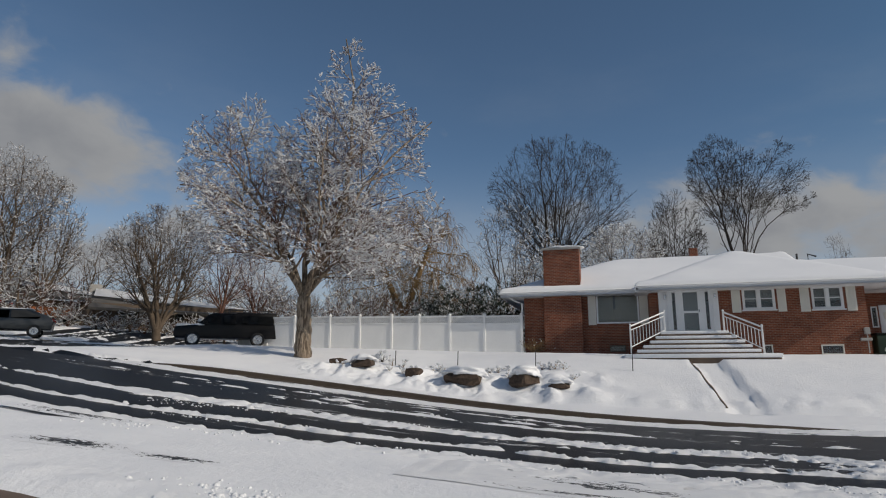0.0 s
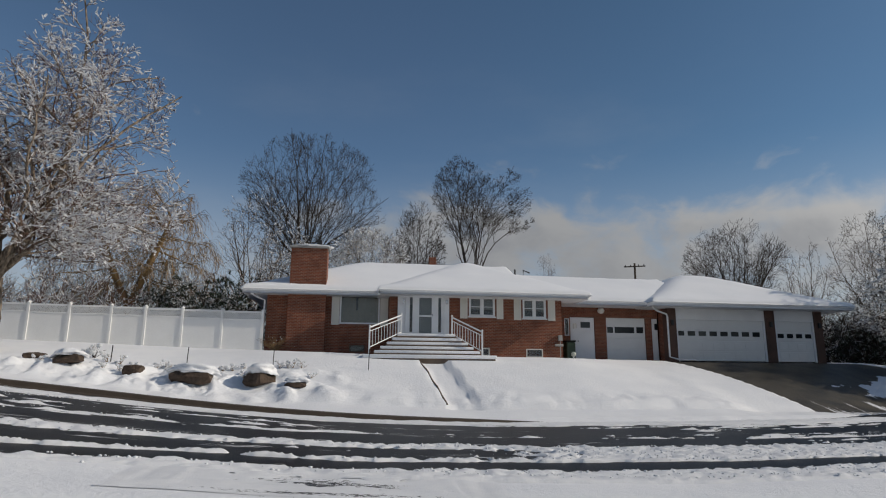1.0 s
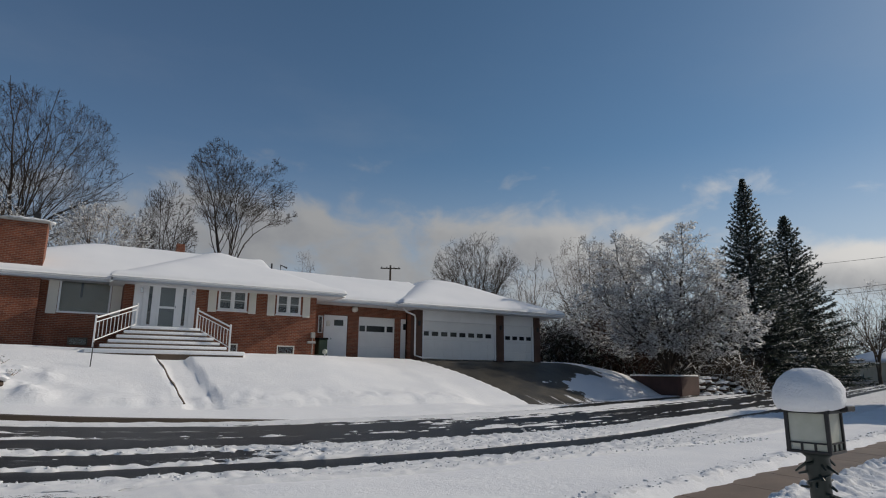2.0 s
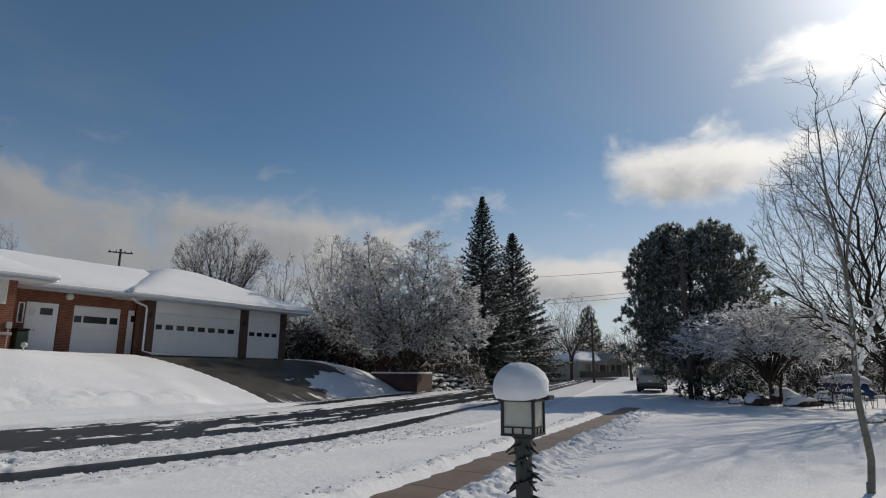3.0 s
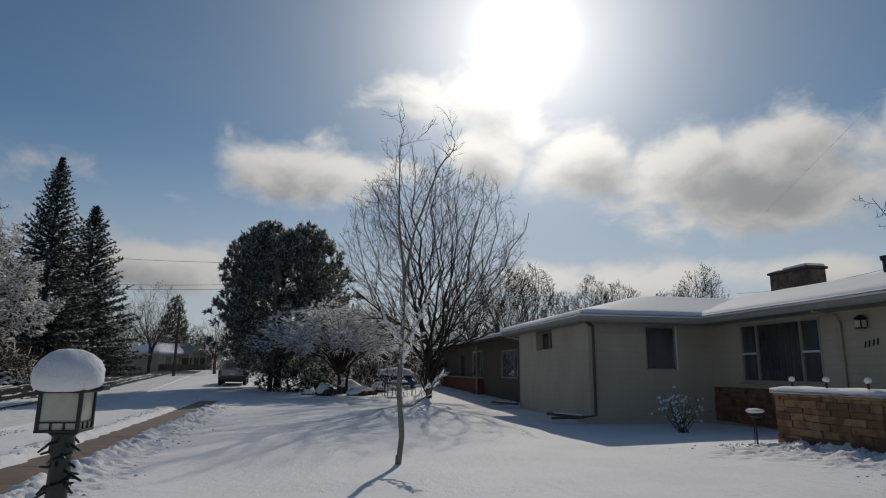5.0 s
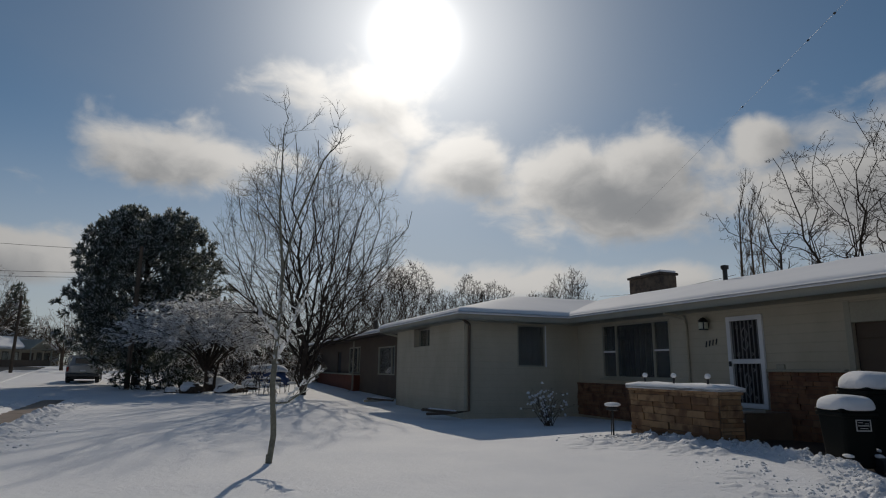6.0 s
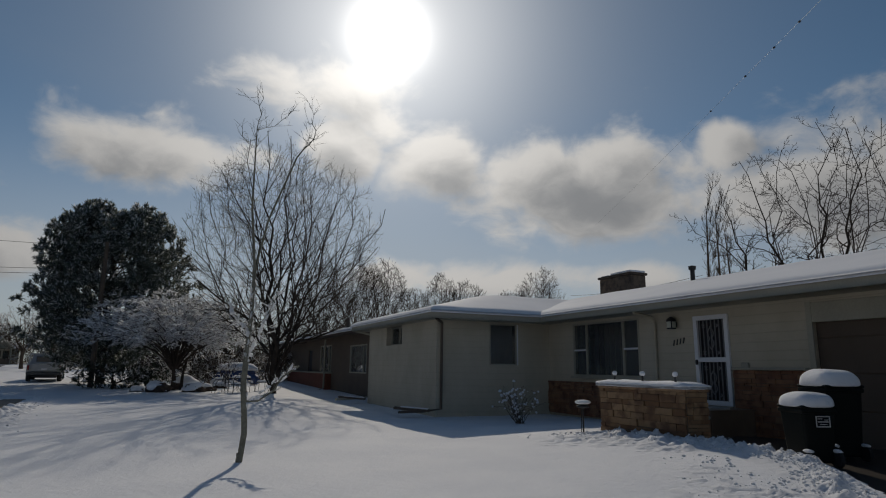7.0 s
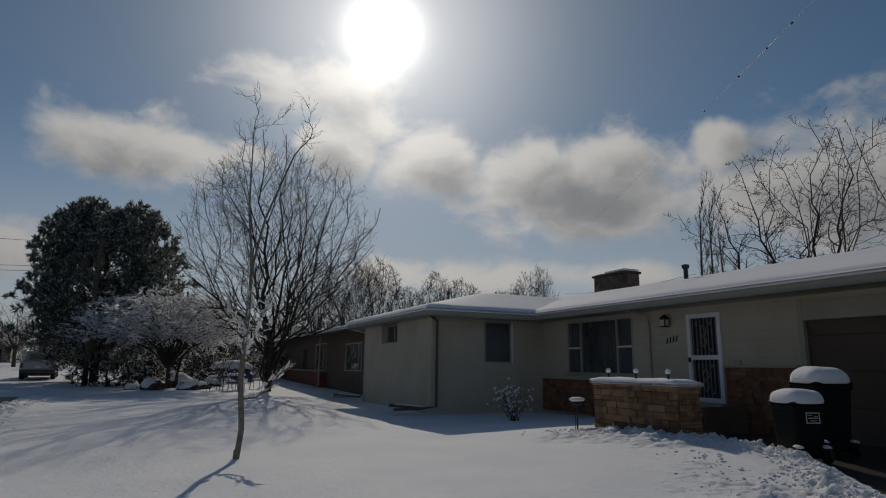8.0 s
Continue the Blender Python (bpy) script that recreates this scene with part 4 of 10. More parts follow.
pane(door, 3.0, 3.62, FLOOR + 0.1, 4.35, EY + 0.01)
part("handle", boxes((3.64, 3.68, EY - 0.07, EY - 0.02, 4.38, 4.50), bevel=0.008), CHROME, door)
part("inner_door", boxes((2.92, 3.70, EY + 0.10, EY + 0.14, FLOOR, 5.38)), plain("pale_door", (0.45, 0.46, 0.46)), house)
for x in (2.22, 4.36):
    lamp = part("wall_lamp", boxes((x - 0.05, x + 0.05, EY - 0.14, EY - 0.002, 5.0, 5.22), bevel=0.02), CHROME, house)
# porch steps
porch = empty("porch_steps", 3.25, 28.5, 2.4)
tagged(porch, "wide concrete porch steps covered with snow", "steps")


def rel(ob, bm):
    bmesh.ops.translate(bm, verts=bm.verts, vec=-ob.matrix_basis.translation)
    return bm


levels = [(1.85, 4.65, 29.7, 28.55, 3.44), (1.60, 4.90, 28.6, 28.2, 3.22), (1.33, 5.12, 28.25, 27.85, 3.01), (1.03, 5.32, 27.9, 27.5, 2.80), (0.75, 5.55, 27.55, 27.15, 2.60)]
# dark brown risers, drawing thin dark lines between the snowy treads
for x0, x1, yb, yf, zt in levels:
    st = part("step", rel(porch, boxes((x0, x1, yf, yb, 2.0, zt - 0.055), bevel=0.01)), WALK, porch)
    part("step_snow", rel(porch, boxes((x0 + 0.02, x1 - 0.02, yf - 0.03, yb - 0.0, zt - 0.10, zt + 0.02), bevel=0.03)), SNOW, st, "", True)
part("landing", rel(porch, boxes((0.3, 6.2, 26.95, 29.9, 1.9, 2.36), bevel=0.02)), WALK, porch)
part("landing_snow", rel(porch, boxes((0.26, 6.24, 26.86, 27.6, 2.27, 2.43), bevel=0.03)), SNOW, porch, "", True)


def handrail(xa, ya, za, xb, yb, zb):
    """White iron stair rail; a is the upper post, b the lower."""
    rail = empty("handrail", xb, yb, zb - 1.05)
    tagged(rail, "white iron handrail with thin upright bars beside the steps", "handrail", "porch handrails")
    for x, y, z, h_ in ((xa, ya, za, 0.98), (xb, yb, zb, 1.15)):
        part("post", rel(rail, boxes((x - 0.035, x + 0.035, y - 0.035, y + 0.035, z - h_, z + 0.03), bevel=0.008)), VINYL, rail)
        part("post_cap", rel(rail, lathe(bmesh.new(), [(0, 0), (0.05, 0.01), (0.05, 0.05), (0, 0.09)], 10, (x, y, z + 0.031))), VINYL, rail)
    A, B = Vector((xa, ya, za)), Vector((xb, yb, zb))
    part("top_rail", rel(rail, tube(bmesh.new(), (A, B), 0.035, 6)), VINYL, rail)
    part("mid_rail", rel(rail, tube(bmesh.new(), (A - Vector((0, 0, 0.17)), B - Vector((0, 0, 0.17))), 0.02, 6)), VINYL, rail)
    part("bottom_rail", rel(rail, tube(bmesh.new(), (A - Vector((0, 0, 0.80)), B - Vector((0, 0, 0.88))), 0.024, 6)), VINYL, rail)
    for k in range(1, 11):
        q = A.lerp(B, k / 11)
        part("bar", rel(rail, boxes((q.x - 0.013, q.x + 0.013, q.y - 0.013, q.y + 0.013, q.z - 0.82, q.z - 0.17))), VINYL, rail)
    return rail


handrail(2.06, 28.8, 4.33, 0.55, 27.3, 3.62)
handrail(4.50, 28.8, 4.28, 5.66, 27.3, 3.50)

# recessed wall with entry door and single garage
RW = 32.6
part("wall", wall_with_holes(10.4, 17.0, 2.0, 5.6, RW, TH, [(11.45, 11.72, 3.75, 4.72), (11.78, 13.22, 2.0, 4.80), (13.9, 16.25, 2.0, 4.80), (16.62, 17.0, 2.0, 4.80)]), BRICK, house)
small_window(house, 11.45, 11.72, 3.75, 4.72, RW, WHITE)
dd = part("side_door", boxes((11.8, 13.2, RW + 0.03, RW + 0.09, 2.45, 4.78), bevel=0.01), WHITE, house)
part("door_light", boxes((12.40, 12.95, RW + 0.0, RW + 0.03, 4.2, 4.53), bevel=0.006), TINTED, dd)
part("door_ornament", boxes((11.95, 12.15, RW + 0.0, RW + 0.03, 4.15, 4.45), bevel=0.04), CREAM, dd)
part("handle", boxes((12.2, 12.26, RW - 0.03, RW + 0.03, 3.4, 3.5), bevel=0.01), CHROME, dd)
part("porch_light", lathe(bmesh.new(), [(0, -0.16), (0.14, -0.12), (0.2, 0.0), (0.14, 0.14), (0, 0.18)], 14, (13.55, RW - 0.18, 5.15)), CREAM, house, "round cream porch lamp", True)


def garage_door(parent, x0, x1, z0, z1, y, lights, rows=4, panels=6):
    """A sectional door with raised panels and a row of small lights."""
    d_ = part("garage_door", boxes((x0, x1, y + 0.10, y + 0.15, z0, z1)), GARAGE_WHITE, parent)
    hgt = (z1 - z0) / rows
    for r in range(rows):
        za, zb = z0 + r * hgt + 0.012, z0 + (r + 1) * hgt - 0.012
        bm = boxes((x0 + 0.01, x1 - 0.01, y + 0.07, y + 0.097, za, zb), bevel=0.008)
        if r < rows - 1 and panels:
            wd = (x1 - x0) / panels
            for k in range(panels):
                box(bm, x0 + k * wd + 0.12, x0 + (k + 1) * wd - 0.12, y + 0.056, y + 0.068, za + 0.12, zb - 0.12, bevel=0.008)
        part("section", bm, GARAGE_WHITE, d_)
    for a, b, c, e in lights:
        part("light_pane", boxes((a, b, y + 0.05, y + 0.069, c, e), bevel=0.004), TINTED, d_)
    return d_


garage_door(house, 13.9, 16.25, 2.46, 4.80, RW, [(13.98, 14.32, 3.95, 4.28), (14.42, 15.58, 3.95, 4.29), (15.72, 16.12, 3.96, 4.30)], 4, 0)
wd_ = part("side_door", boxes((16.64, 16.98, RW + 0.03, RW + 0.09, 2.45, 4.78), bevel=0.01), WHITE, house)
part("door_light", boxes((16.80, 16.96, RW, RW + 0.03, 4.15, 4.5)), TINTED, wd_)
# double and single garage
GW = 31.6
part("wall", boxes((17.04, 17.34, GW + 0.5, RW - 0.002, 2.0, 5.4)), BRICK, house)
# piers under the overhang, their shade painted in with the darker brick
for x0, x1 in ((17.04, 17.55), (22.98, 23.55), (26.05, 26.55)):
    part("brick_pier", boxes((x0, x1, GW - 0.06, GW + 0.5, 2.0, 5.3), bevel=0.012), SHADED_BRICK, house)
part("wall", boxes((26.25, 26.55, GW + 0.5, 41.0, 2.0, 5.4)), BRICK, house)
for x0, x1 in ((17.55, 22.98), (23.55, 26.05)):
    part("garage_header", boxes((x0, x1, GW + 0.02, GW + 0.3, 4.68, 5.3), bevel=0.01), WHITE, house)
    for xa in (x0, x1 - 0.12):
        part("jamb", boxes((xa, xa + 0.12, GW + 0.015, GW + 0.1, 2.4, 4.678)), WHITE, house)
garage_door(house, 17.67, 22.86, 2.42, 4.68, GW, [(17.60 + 0.655 * k, 17.60 + 0.655 * k + 0.44, 3.80, 4.06) for k in range(8)], 4, 8)
garage_door(house, 23.67, 25.93, 2.42, 4.68, GW, [(23.74 + 0.575 * k, 23.74 + 0.575 * k + 0.38, 3.76, 4.0) for k in range(4)], 4, 4)
for x in (17.28, 23.25, 26.3):
    part("wall_lamp", boxes((x - 0.07, x + 0.07, GW - 0.2, GW - 0.062, 4.35, 4.65), bevel=0.03), BLACK, house, "small dark wall lantern")
# downspouts
part("downspout", tube(bmesh.new(), [(-5.3, 30.4, 5.5), (-4.9, 30.85, 5.25), (-4.6, 30.9, 5.15), (-4.6, 30.9, 2.6)], 0.045, 6), WHITE, house)
part("downspout", tube(bmesh.new(), [(15.9, 30.9, 5.25), (16.3, 31.3, 5.12), (16.95, 31.45, 4.95), (17.02, 31.5, 4.8), (17.02, 31.5, 2.62), (17.25, 31.1, 2.5), (18.0, 30.6, 2.44)], 0.05, 6), WHITE, house)
# ceilings close the rooms; near-black colour stands in for the unlit interior
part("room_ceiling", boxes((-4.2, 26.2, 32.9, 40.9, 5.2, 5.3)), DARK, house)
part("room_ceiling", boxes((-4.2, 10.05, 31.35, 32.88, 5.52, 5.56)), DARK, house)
# roofs
hip_roof(house, -5.6, 9.0, 30.3, 42.2, 5.62, (0.42, None, 0.42, 0.42), 7.98, seed=2)
hip_roof(house, 0.95, 11.55, 28.9, 42.0, 5.55, (0.48, 0.5, 0.40, 0.42), 8.22, seed=5, fascia=0.18)
hip_roof(house, 9.5, 19.0, 31.2, 42.1, 5.55, (None, None, 0.40, 0.40), 7.50, seed=7)
hip_roof(house, 15.7, 27.8, 30.5, 42.4, 5.50, (0.50, 0.40, 0.44, 0.44), 7.78, seed=9)
part("flue", boxes((4.3, 4.75, 36.8, 37.2, 7.8, 8.75), bevel=0.02), BRICK, house, "short brick flue")
part("roof_vent", tube(bmesh.new(), [(8.9, 33.5, 7.0), (8.9, 33.5, 7.55)], 0.05, 8), BLACK, house)
part("roof_vent", tube(bmesh.new(), [(10.1, 36.0, 7.4), (10.1, 36.0, 7.95), (10.5, 36.0, 7.8)], 0.05, 8), BLACK, house)
part("eave_bracket", boxes((0.9, 1.02, 28.9, 29.05, 5.3, 5.62)), WHITE, house)

# bin and drain lamp beside the recessed door
mtr = part("meter_box", boxes((10.16, 10.37, 29.86, 29.996, 3.30, 3.58), bevel=0.02), CONCRETE, house, "grey utility meter on the brick wall")
part("meter_pipe", tube(bmesh.new(), [(10.26, 29.93, 3.30), (10.26, 29.93, 2.5)], 0.025, 8), CONCRETE, mtr)
part("regulator", boxes((9.98, 10.42, 29.88, 29.98, 3.02, 3.14), bevel=0.03), CONCRETE, mtr)
wb = empty("wheeled_bin", 11.5, 32.05, 2.40)
tagged(wb, "green wheeled bin standing beside the brick corner", "bin")
part("body", boxes((-0.25, 0.25, -0.3, 0.3, 0.05, 0.95), bevel=0.05), BIN_GREEN, wb)
part("lid", boxes((-0.28, 0.28, -0.33, 0.33, 0.955, 1.05), bevel=0.03), BIN, wb)

# ================= trees =================


def basis(d):
    ref = np.where(np.abs(d[:, 2:3]) < 0.9, np.array([[0, 0, 1.0]]), np.array([[1.0, 0, 0]]))
    a = np.cross(d, ref)
    a /= np.linalg.norm(a, axis=1)[:, None] + 1e-9
    return a, np.cross(d, a)


def prisms(P, Q, r0, r1, sides=3):
    """Tapered prisms from P to Q."""
    P, Q = np.asarray(P, float), np.asarray(Q, float)
    d = Q - P
    if sides == 2:
        d = d / (np.linalg.norm(d, axis=1)[:, None] + 1e-9)
        a, b = basis(d)
        ph = (np.arange(len(P)) * 2.399)[:, None]
        a = a * np.cos(ph) + b * np.sin(ph)
        v = np.stack([P - a * np.asarray(r0)[:, None], P + a * np.asarray(r0)[:, None], Q + a * np.asarray(r1)[:, None], Q - a * np.asarray(r1)[:, None]], 1)
        return v.reshape(-1, 3), np.arange(len(P) * 4).reshape(-1, 4)
    d = d / (np.linalg.norm(d, axis=1)[:, None] + 1e-9)
    a, b = basis(d)
    ang = 2 * np.pi * np.arange(sides) / sides
    c, s = np.cos(ang), np.sin(ang)
    ring = a[:, None] * c[None, :, None] + b[:, None] * s[None, :, None]
    v = np.concatenate([P[:, None] + ring * np.asarray(r0)[:, None, None], Q[:, None] + ring * np.asarray(r1)[:, None, None]], 1)
    n_ = len(P)
    k = np.arange(sides)
    f = np.stack([k, (k + 1) % sides, (k + 1) % sides + sides, k + sides], 1)
    faces = (np.arange(n_)[:, None, None] * 2 * sides + f[None]).reshape(-1, 4)
    return v.reshape(-1, 3), faces


def pipes(P, R, sides=8):
    """One smooth tapering skin round each path: P (paths, points, xyz), R (paths, points)."""
    N, K = R.shape
    T = np.gradient(P, axis=1)
    T /= np.linalg.norm(T, axis=2)[..., None] + 1e-9
    side_ = np.where(np.abs(T[:, :1, 1:2]) < 0.75, np.array([0, 1.0, 0]), np.array([1.0, 0, 0]))
    a = np.cross(T, side_)
    a /= np.linalg.norm(a, axis=2)[..., None] + 1e-9
    b = np.cross(T, a)
    ang = 2 * np.pi * np.arange(sides) / sides
    V = P[:, :, None] + R[:, :, None, None] * (a[:, :, None] * np.cos(ang)[:, None] + b[:, :, None] * np.sin(ang)[:, None])
    k = np.arange(sides)
    ring = np.stack([k, (k + 1) % sides, (k + 1) % sides + sides, k + sides], 1)
    F = ring[None] + (np.arange(N * K).reshape(N, K)[:, :-1].reshape(-1) * sides)[:, None, None]
    return V.reshape(-1, 3), F.reshape(-1, 4)


def join_arrays(*pairs):
    vs_, fs_, o = [], [], 0
    for v, f in pairs:
        vs_.append(v)
        fs_.append(f + o)
        o += len(v)
    return np.concatenate(vs_), np.concatenate(fs_)


def crown_points(rng, lobes, count):
    """Random points in a union of ellipsoids (centre, radii), denser towards the outside."""
    out = []
    vol = np.array([r[0] * r[1] * r[2] for _, r in lobes])
    for (c, r), k in zip(lobes, rng.multinomial(count, vol / vol.sum())):
        d = rng.normal(size=(k, 3))
        d /= np.linalg.norm(d, axis=1)[:, None]
        out.append(np.array(c) + d * np.array(r) * rng.rand(k, 1) ** 0.42)
    return np.concatenate(out)


def grow(rng, lobes, trunk, count=900, step_=0.35, kill=0.75, reach=4.0, rounds=90, pull=(0, 0, 0.0), wiggle=0.12):
    """Branches that grow towards points spread in the crown. trunk: list of stems, each a list of points. Returns nodes and parents."""
    A = crown_points(rng, lobes, count)
    nodes, parent = [], []
    for stem in trunk:
        last = -1 if not stem[0] else stem[0]
        pts = np.array(stem[1], float)
        seg = np.r_[0, np.cumsum(np.linalg.norm(np.diff(pts, axis=0), axis=1))]
        for s in np.arange(0, seg[-1] + 1e-6, step_):
            q = [np.interp(s, seg, pts[:, k]) for k in range(3)]
            nodes.append(q)
            parent.append(last)
            last = len(nodes) - 1
    nodes, parent = np.array(nodes), list(parent)
    D = np.linalg.norm(A[:, None] - nodes[None], axis=2)
    near, dist = D.argmin(1), D.min(1)
    alive = np.ones(len(A), bool)
    born = np.zeros(len(nodes), int)
    pull = np.array(pull)
    for _ in range(rounds):
        use = alive & (dist < reach)
        if not use.any():
            if not alive.any():
                break
            reach *= 1.5
            continue
        d = A[use] - nodes[near[use]]
        d /= np.linalg.norm(d, axis=1)[:, None] + 1e-9
        who, inv = np.unique(near[use], return_inverse=True)
        acc = np.zeros((len(who), 3))
        np.add.at(acc, inv, d)
        acc /= np.linalg.norm(acc, axis=1)[:, None] + 1e-9
        acc += pull + rng.normal(size=acc.shape) * wiggle
        acc /= np.linalg.norm(acc, axis=1)[:, None] + 1e-9
        fresh = nodes[who] + acc * step_
        born[who] += 1
        start = len(nodes)
        nodes = np.r_[nodes, fresh]
        born = np.r_[born, np.zeros(len(fresh), int)]
        parent += list(who)
        E = np.linalg.norm(A[:, None] - fresh[None], axis=2)
        j, m_ = E.argmin(1), E.min(1)
        better = m_ < dist
        near = np.where(better, start + j, near)
        dist = np.where(better, m_, dist)
        alive &= (dist > kill) & (born[near] < 4)
    return nodes, np.array(parent)


def thicken(parent, tip, power=2.3, root=None):
    n_ = len(parent)
    acc = np.zeros(n_)
    kids = np.zeros(n_, int)
    for i in range(n_ - 1, -1, -1):
        if kids[i] == 0:
            acc[i] = tip ** power
        if parent[i] >= 0:
            acc[parent[i]] += acc[i]
            kids[parent[i]] += 1
    r = acc ** (1 / power)
    if root:
        r = tip + (r - tip) * (root - tip) / max(r.max() - tip, 1e-6)
    return r, kids


def bare_tree(name, x, y, label, lobes, stems, bark, seed, root=0.3, tip=0.012, count=900, step_=0.35, kill=0.75, twigs=3, twig_len=0.5, twig_r=0.006,
              twig_up=0.35, droop=0.0, snow=0.0, snow_r=0.02, pull=(0, 0, 0), category="tree", wiggle=0.12, group="", z=None, snow_mat=None, twig_mat=None, reach=4.0, twig_sides=3, power=1.85, snow_to=99.0, limb_snow=1.0):
    """A leafless tree: trunk and limbs, a crown of fine twigs and, where it has snowed, snow on the upper sides."""
    rng = np.random.RandomState(seed)
    nodes, parent = grow(rng, lobes, stems, count, step_, kill, reach, 110, pull, wiggle)
    r, kids = thicken(parent, tip, power, root)
    tree = empty(name, x, y, (gz(x, y) if z is None else z) - 0.05)
    tagged(tree, label, category, group)
    i = np.nonzero(parent >= 0)[0]
    p = parent[i]
    r0 = np.minimum(r[p], r[i] * 1.35)
    big = r[i] > 0.045
    parts_ = []
    if big.any():
        parts_.append(prisms(nodes[p][big], nodes[i][big] + (nodes[i] - nodes[p])[big] * 0.08, r0[big], r[i][big], 8))
    roots_ = np.nonzero((parent < 0))[0]
    for q in roots_:
        parts_.append(prisms(nodes[q][None] - [[0, 0, 0.3]], nodes[q][None] + [[0, 0, 0.18]], np.array([r[q] * 1.45]), np.array([r[q] * 1.02]), 8))
    v, f = join_arrays(*parts_)
    from_arrays("trunk", v, f, bark, tree)
    small = ~big
    P, Q, a, b = nodes[p][small], nodes[i][small], r0[small], r[i][small]
    # twigs at the outer nodes, each with side shoots
    outer = i[r[i] < tip * 3.2]
    src = np.repeat(outer, twigs)
    unit = lambda q: q / (np.linalg.norm(q, axis=1)[:, None] + 1e-9)
    d = unit(unit(nodes[src] - nodes[parent[src]]) * 0.8 + rng.normal(size=(len(src), 3)) * 0.5 + np.array([0, 0, twig_up]))
    ln = twig_len * (0.4 + 0.9 * rng.rand(len(src), 1))
    mid = nodes[src] + d * ln * 0.5
    d2 = unit(d + rng.normal(size=d.shape) * 0.25 + np.array([0, 0, twig_up * 0.3 - droop]))
    end = mid + d2 * ln * 0.6
    k = len(src)
    shoots = []
    for s_ in range(2):
        t_ = 0.2 + 0.6 * rng.rand(k, 1)
        q0 = nodes[src] * (1 - t_) + end * t_
        d3 = unit(d2 + rng.normal(size=d.shape) * 0.6 + np.array([0, 0, twig_up * 0.4 - droop]))
        shoots.append(prisms(q0, q0 + d3 * ln * 0.5, np.full(k, twig_r * 0.8), np.full(k, twig_r * 0.4), twig_sides))
    v, f = join_arrays(prisms(P, Q, a, b, 3))
    v2, f2 = join_arrays(prisms(nodes[src], mid, np.full(k, twig_r * 1.3), np.full(k, twig_r), twig_sides),
                         prisms(mid, end, np.full(k, twig_r), np.full(k, twig_r * 0.5), twig_sides), *shoots)
    v, f = join_arrays((v, f), (v2, f2))
    crown = from_arrays("crown", v, f, twig_mat or bark, tree, smooth=False)
    if snow > 0:
        SP, SQ = np.r_[nodes[p], nodes[src], mid], np.r_[nodes[i], mid, end]
        sr = np.r_[r[i], np.full(2 * k, twig_r)]
        d = SQ - SP
        level_ = np.hypot(d[:, 0], d[:, 1]) / (np.linalg.norm(d, axis=1) + 1e-9)
        chance = snow * (0.25 + 0.9 * level_) * np.where(sr > tip * 1.6, limb_snow, 1.0)
        clumpy = fractal(SP[:, 0] + SP[:, 2] * 0.7, SP[:, 1] + SP[:, 2] * 0.4, 0.5, seed) + 0.5
        pick = (rng.rand(len(SP)) < chance * (0.35 + 1.3 * clumpy)) & (level_ > 0.25) & (SP[:, 2] < snow_to)
        lift_ = (np.minimum(sr, 0.12) * 0.75 + snow_r * 0.35)[pick]
        up_ = np.stack([0 * lift_, 0 * lift_, lift_], 1)
        rad = (snow_r * np.where(sr[pick] > tip * 1.6, 1.15, 0.72) * (0.6 + 0.8 * rng.rand(pick.sum())) + np.minimum(sr[pick], 0.14) * 0.55)
        v, f = prisms(SP[pick] + up_, SQ[pick] + up_, rad, rad * (0.5 + 0.5 * rng.rand(pick.sum())), 3)
        tagged(from_arrays("snow", v, f, snow_mat or SNOW_TWIG, tree, smooth=True, label="snow caught along the branches"), kind="stuff")
    return tree


def tufts(rng, centres, dirs, length, blades, spread, width):
    """Needle tufts: narrow blades fanning out round a direction."""
    n_ = len(centres)
    C = np.repeat(centres, blades, 0)
    D = np.repeat(dirs, blades, 0) + rng.normal(size=(n_ * blades, 3)) * spread
    D /= np.linalg.norm(D, axis=1)[:, None] + 1e-9
    L_ = np.repeat(length, blades)[:, None] * (0.6 + 0.7 * rng.rand(n_ * blades, 1))
    a, _ = basis(D)
    a = a + rng.normal(size=a.shape) * 0.5
    a /= np.linalg.norm(a, axis=1)[:, None]
    v = np.stack([C - a * width, C + a * width, C + D * L_ + a * width * 0.35, C + D * L_ - a * width * 0.35], 1)
    f = np.arange(n_ * blades * 4).reshape(-1, 4)
    return v.reshape(-1, 3), f


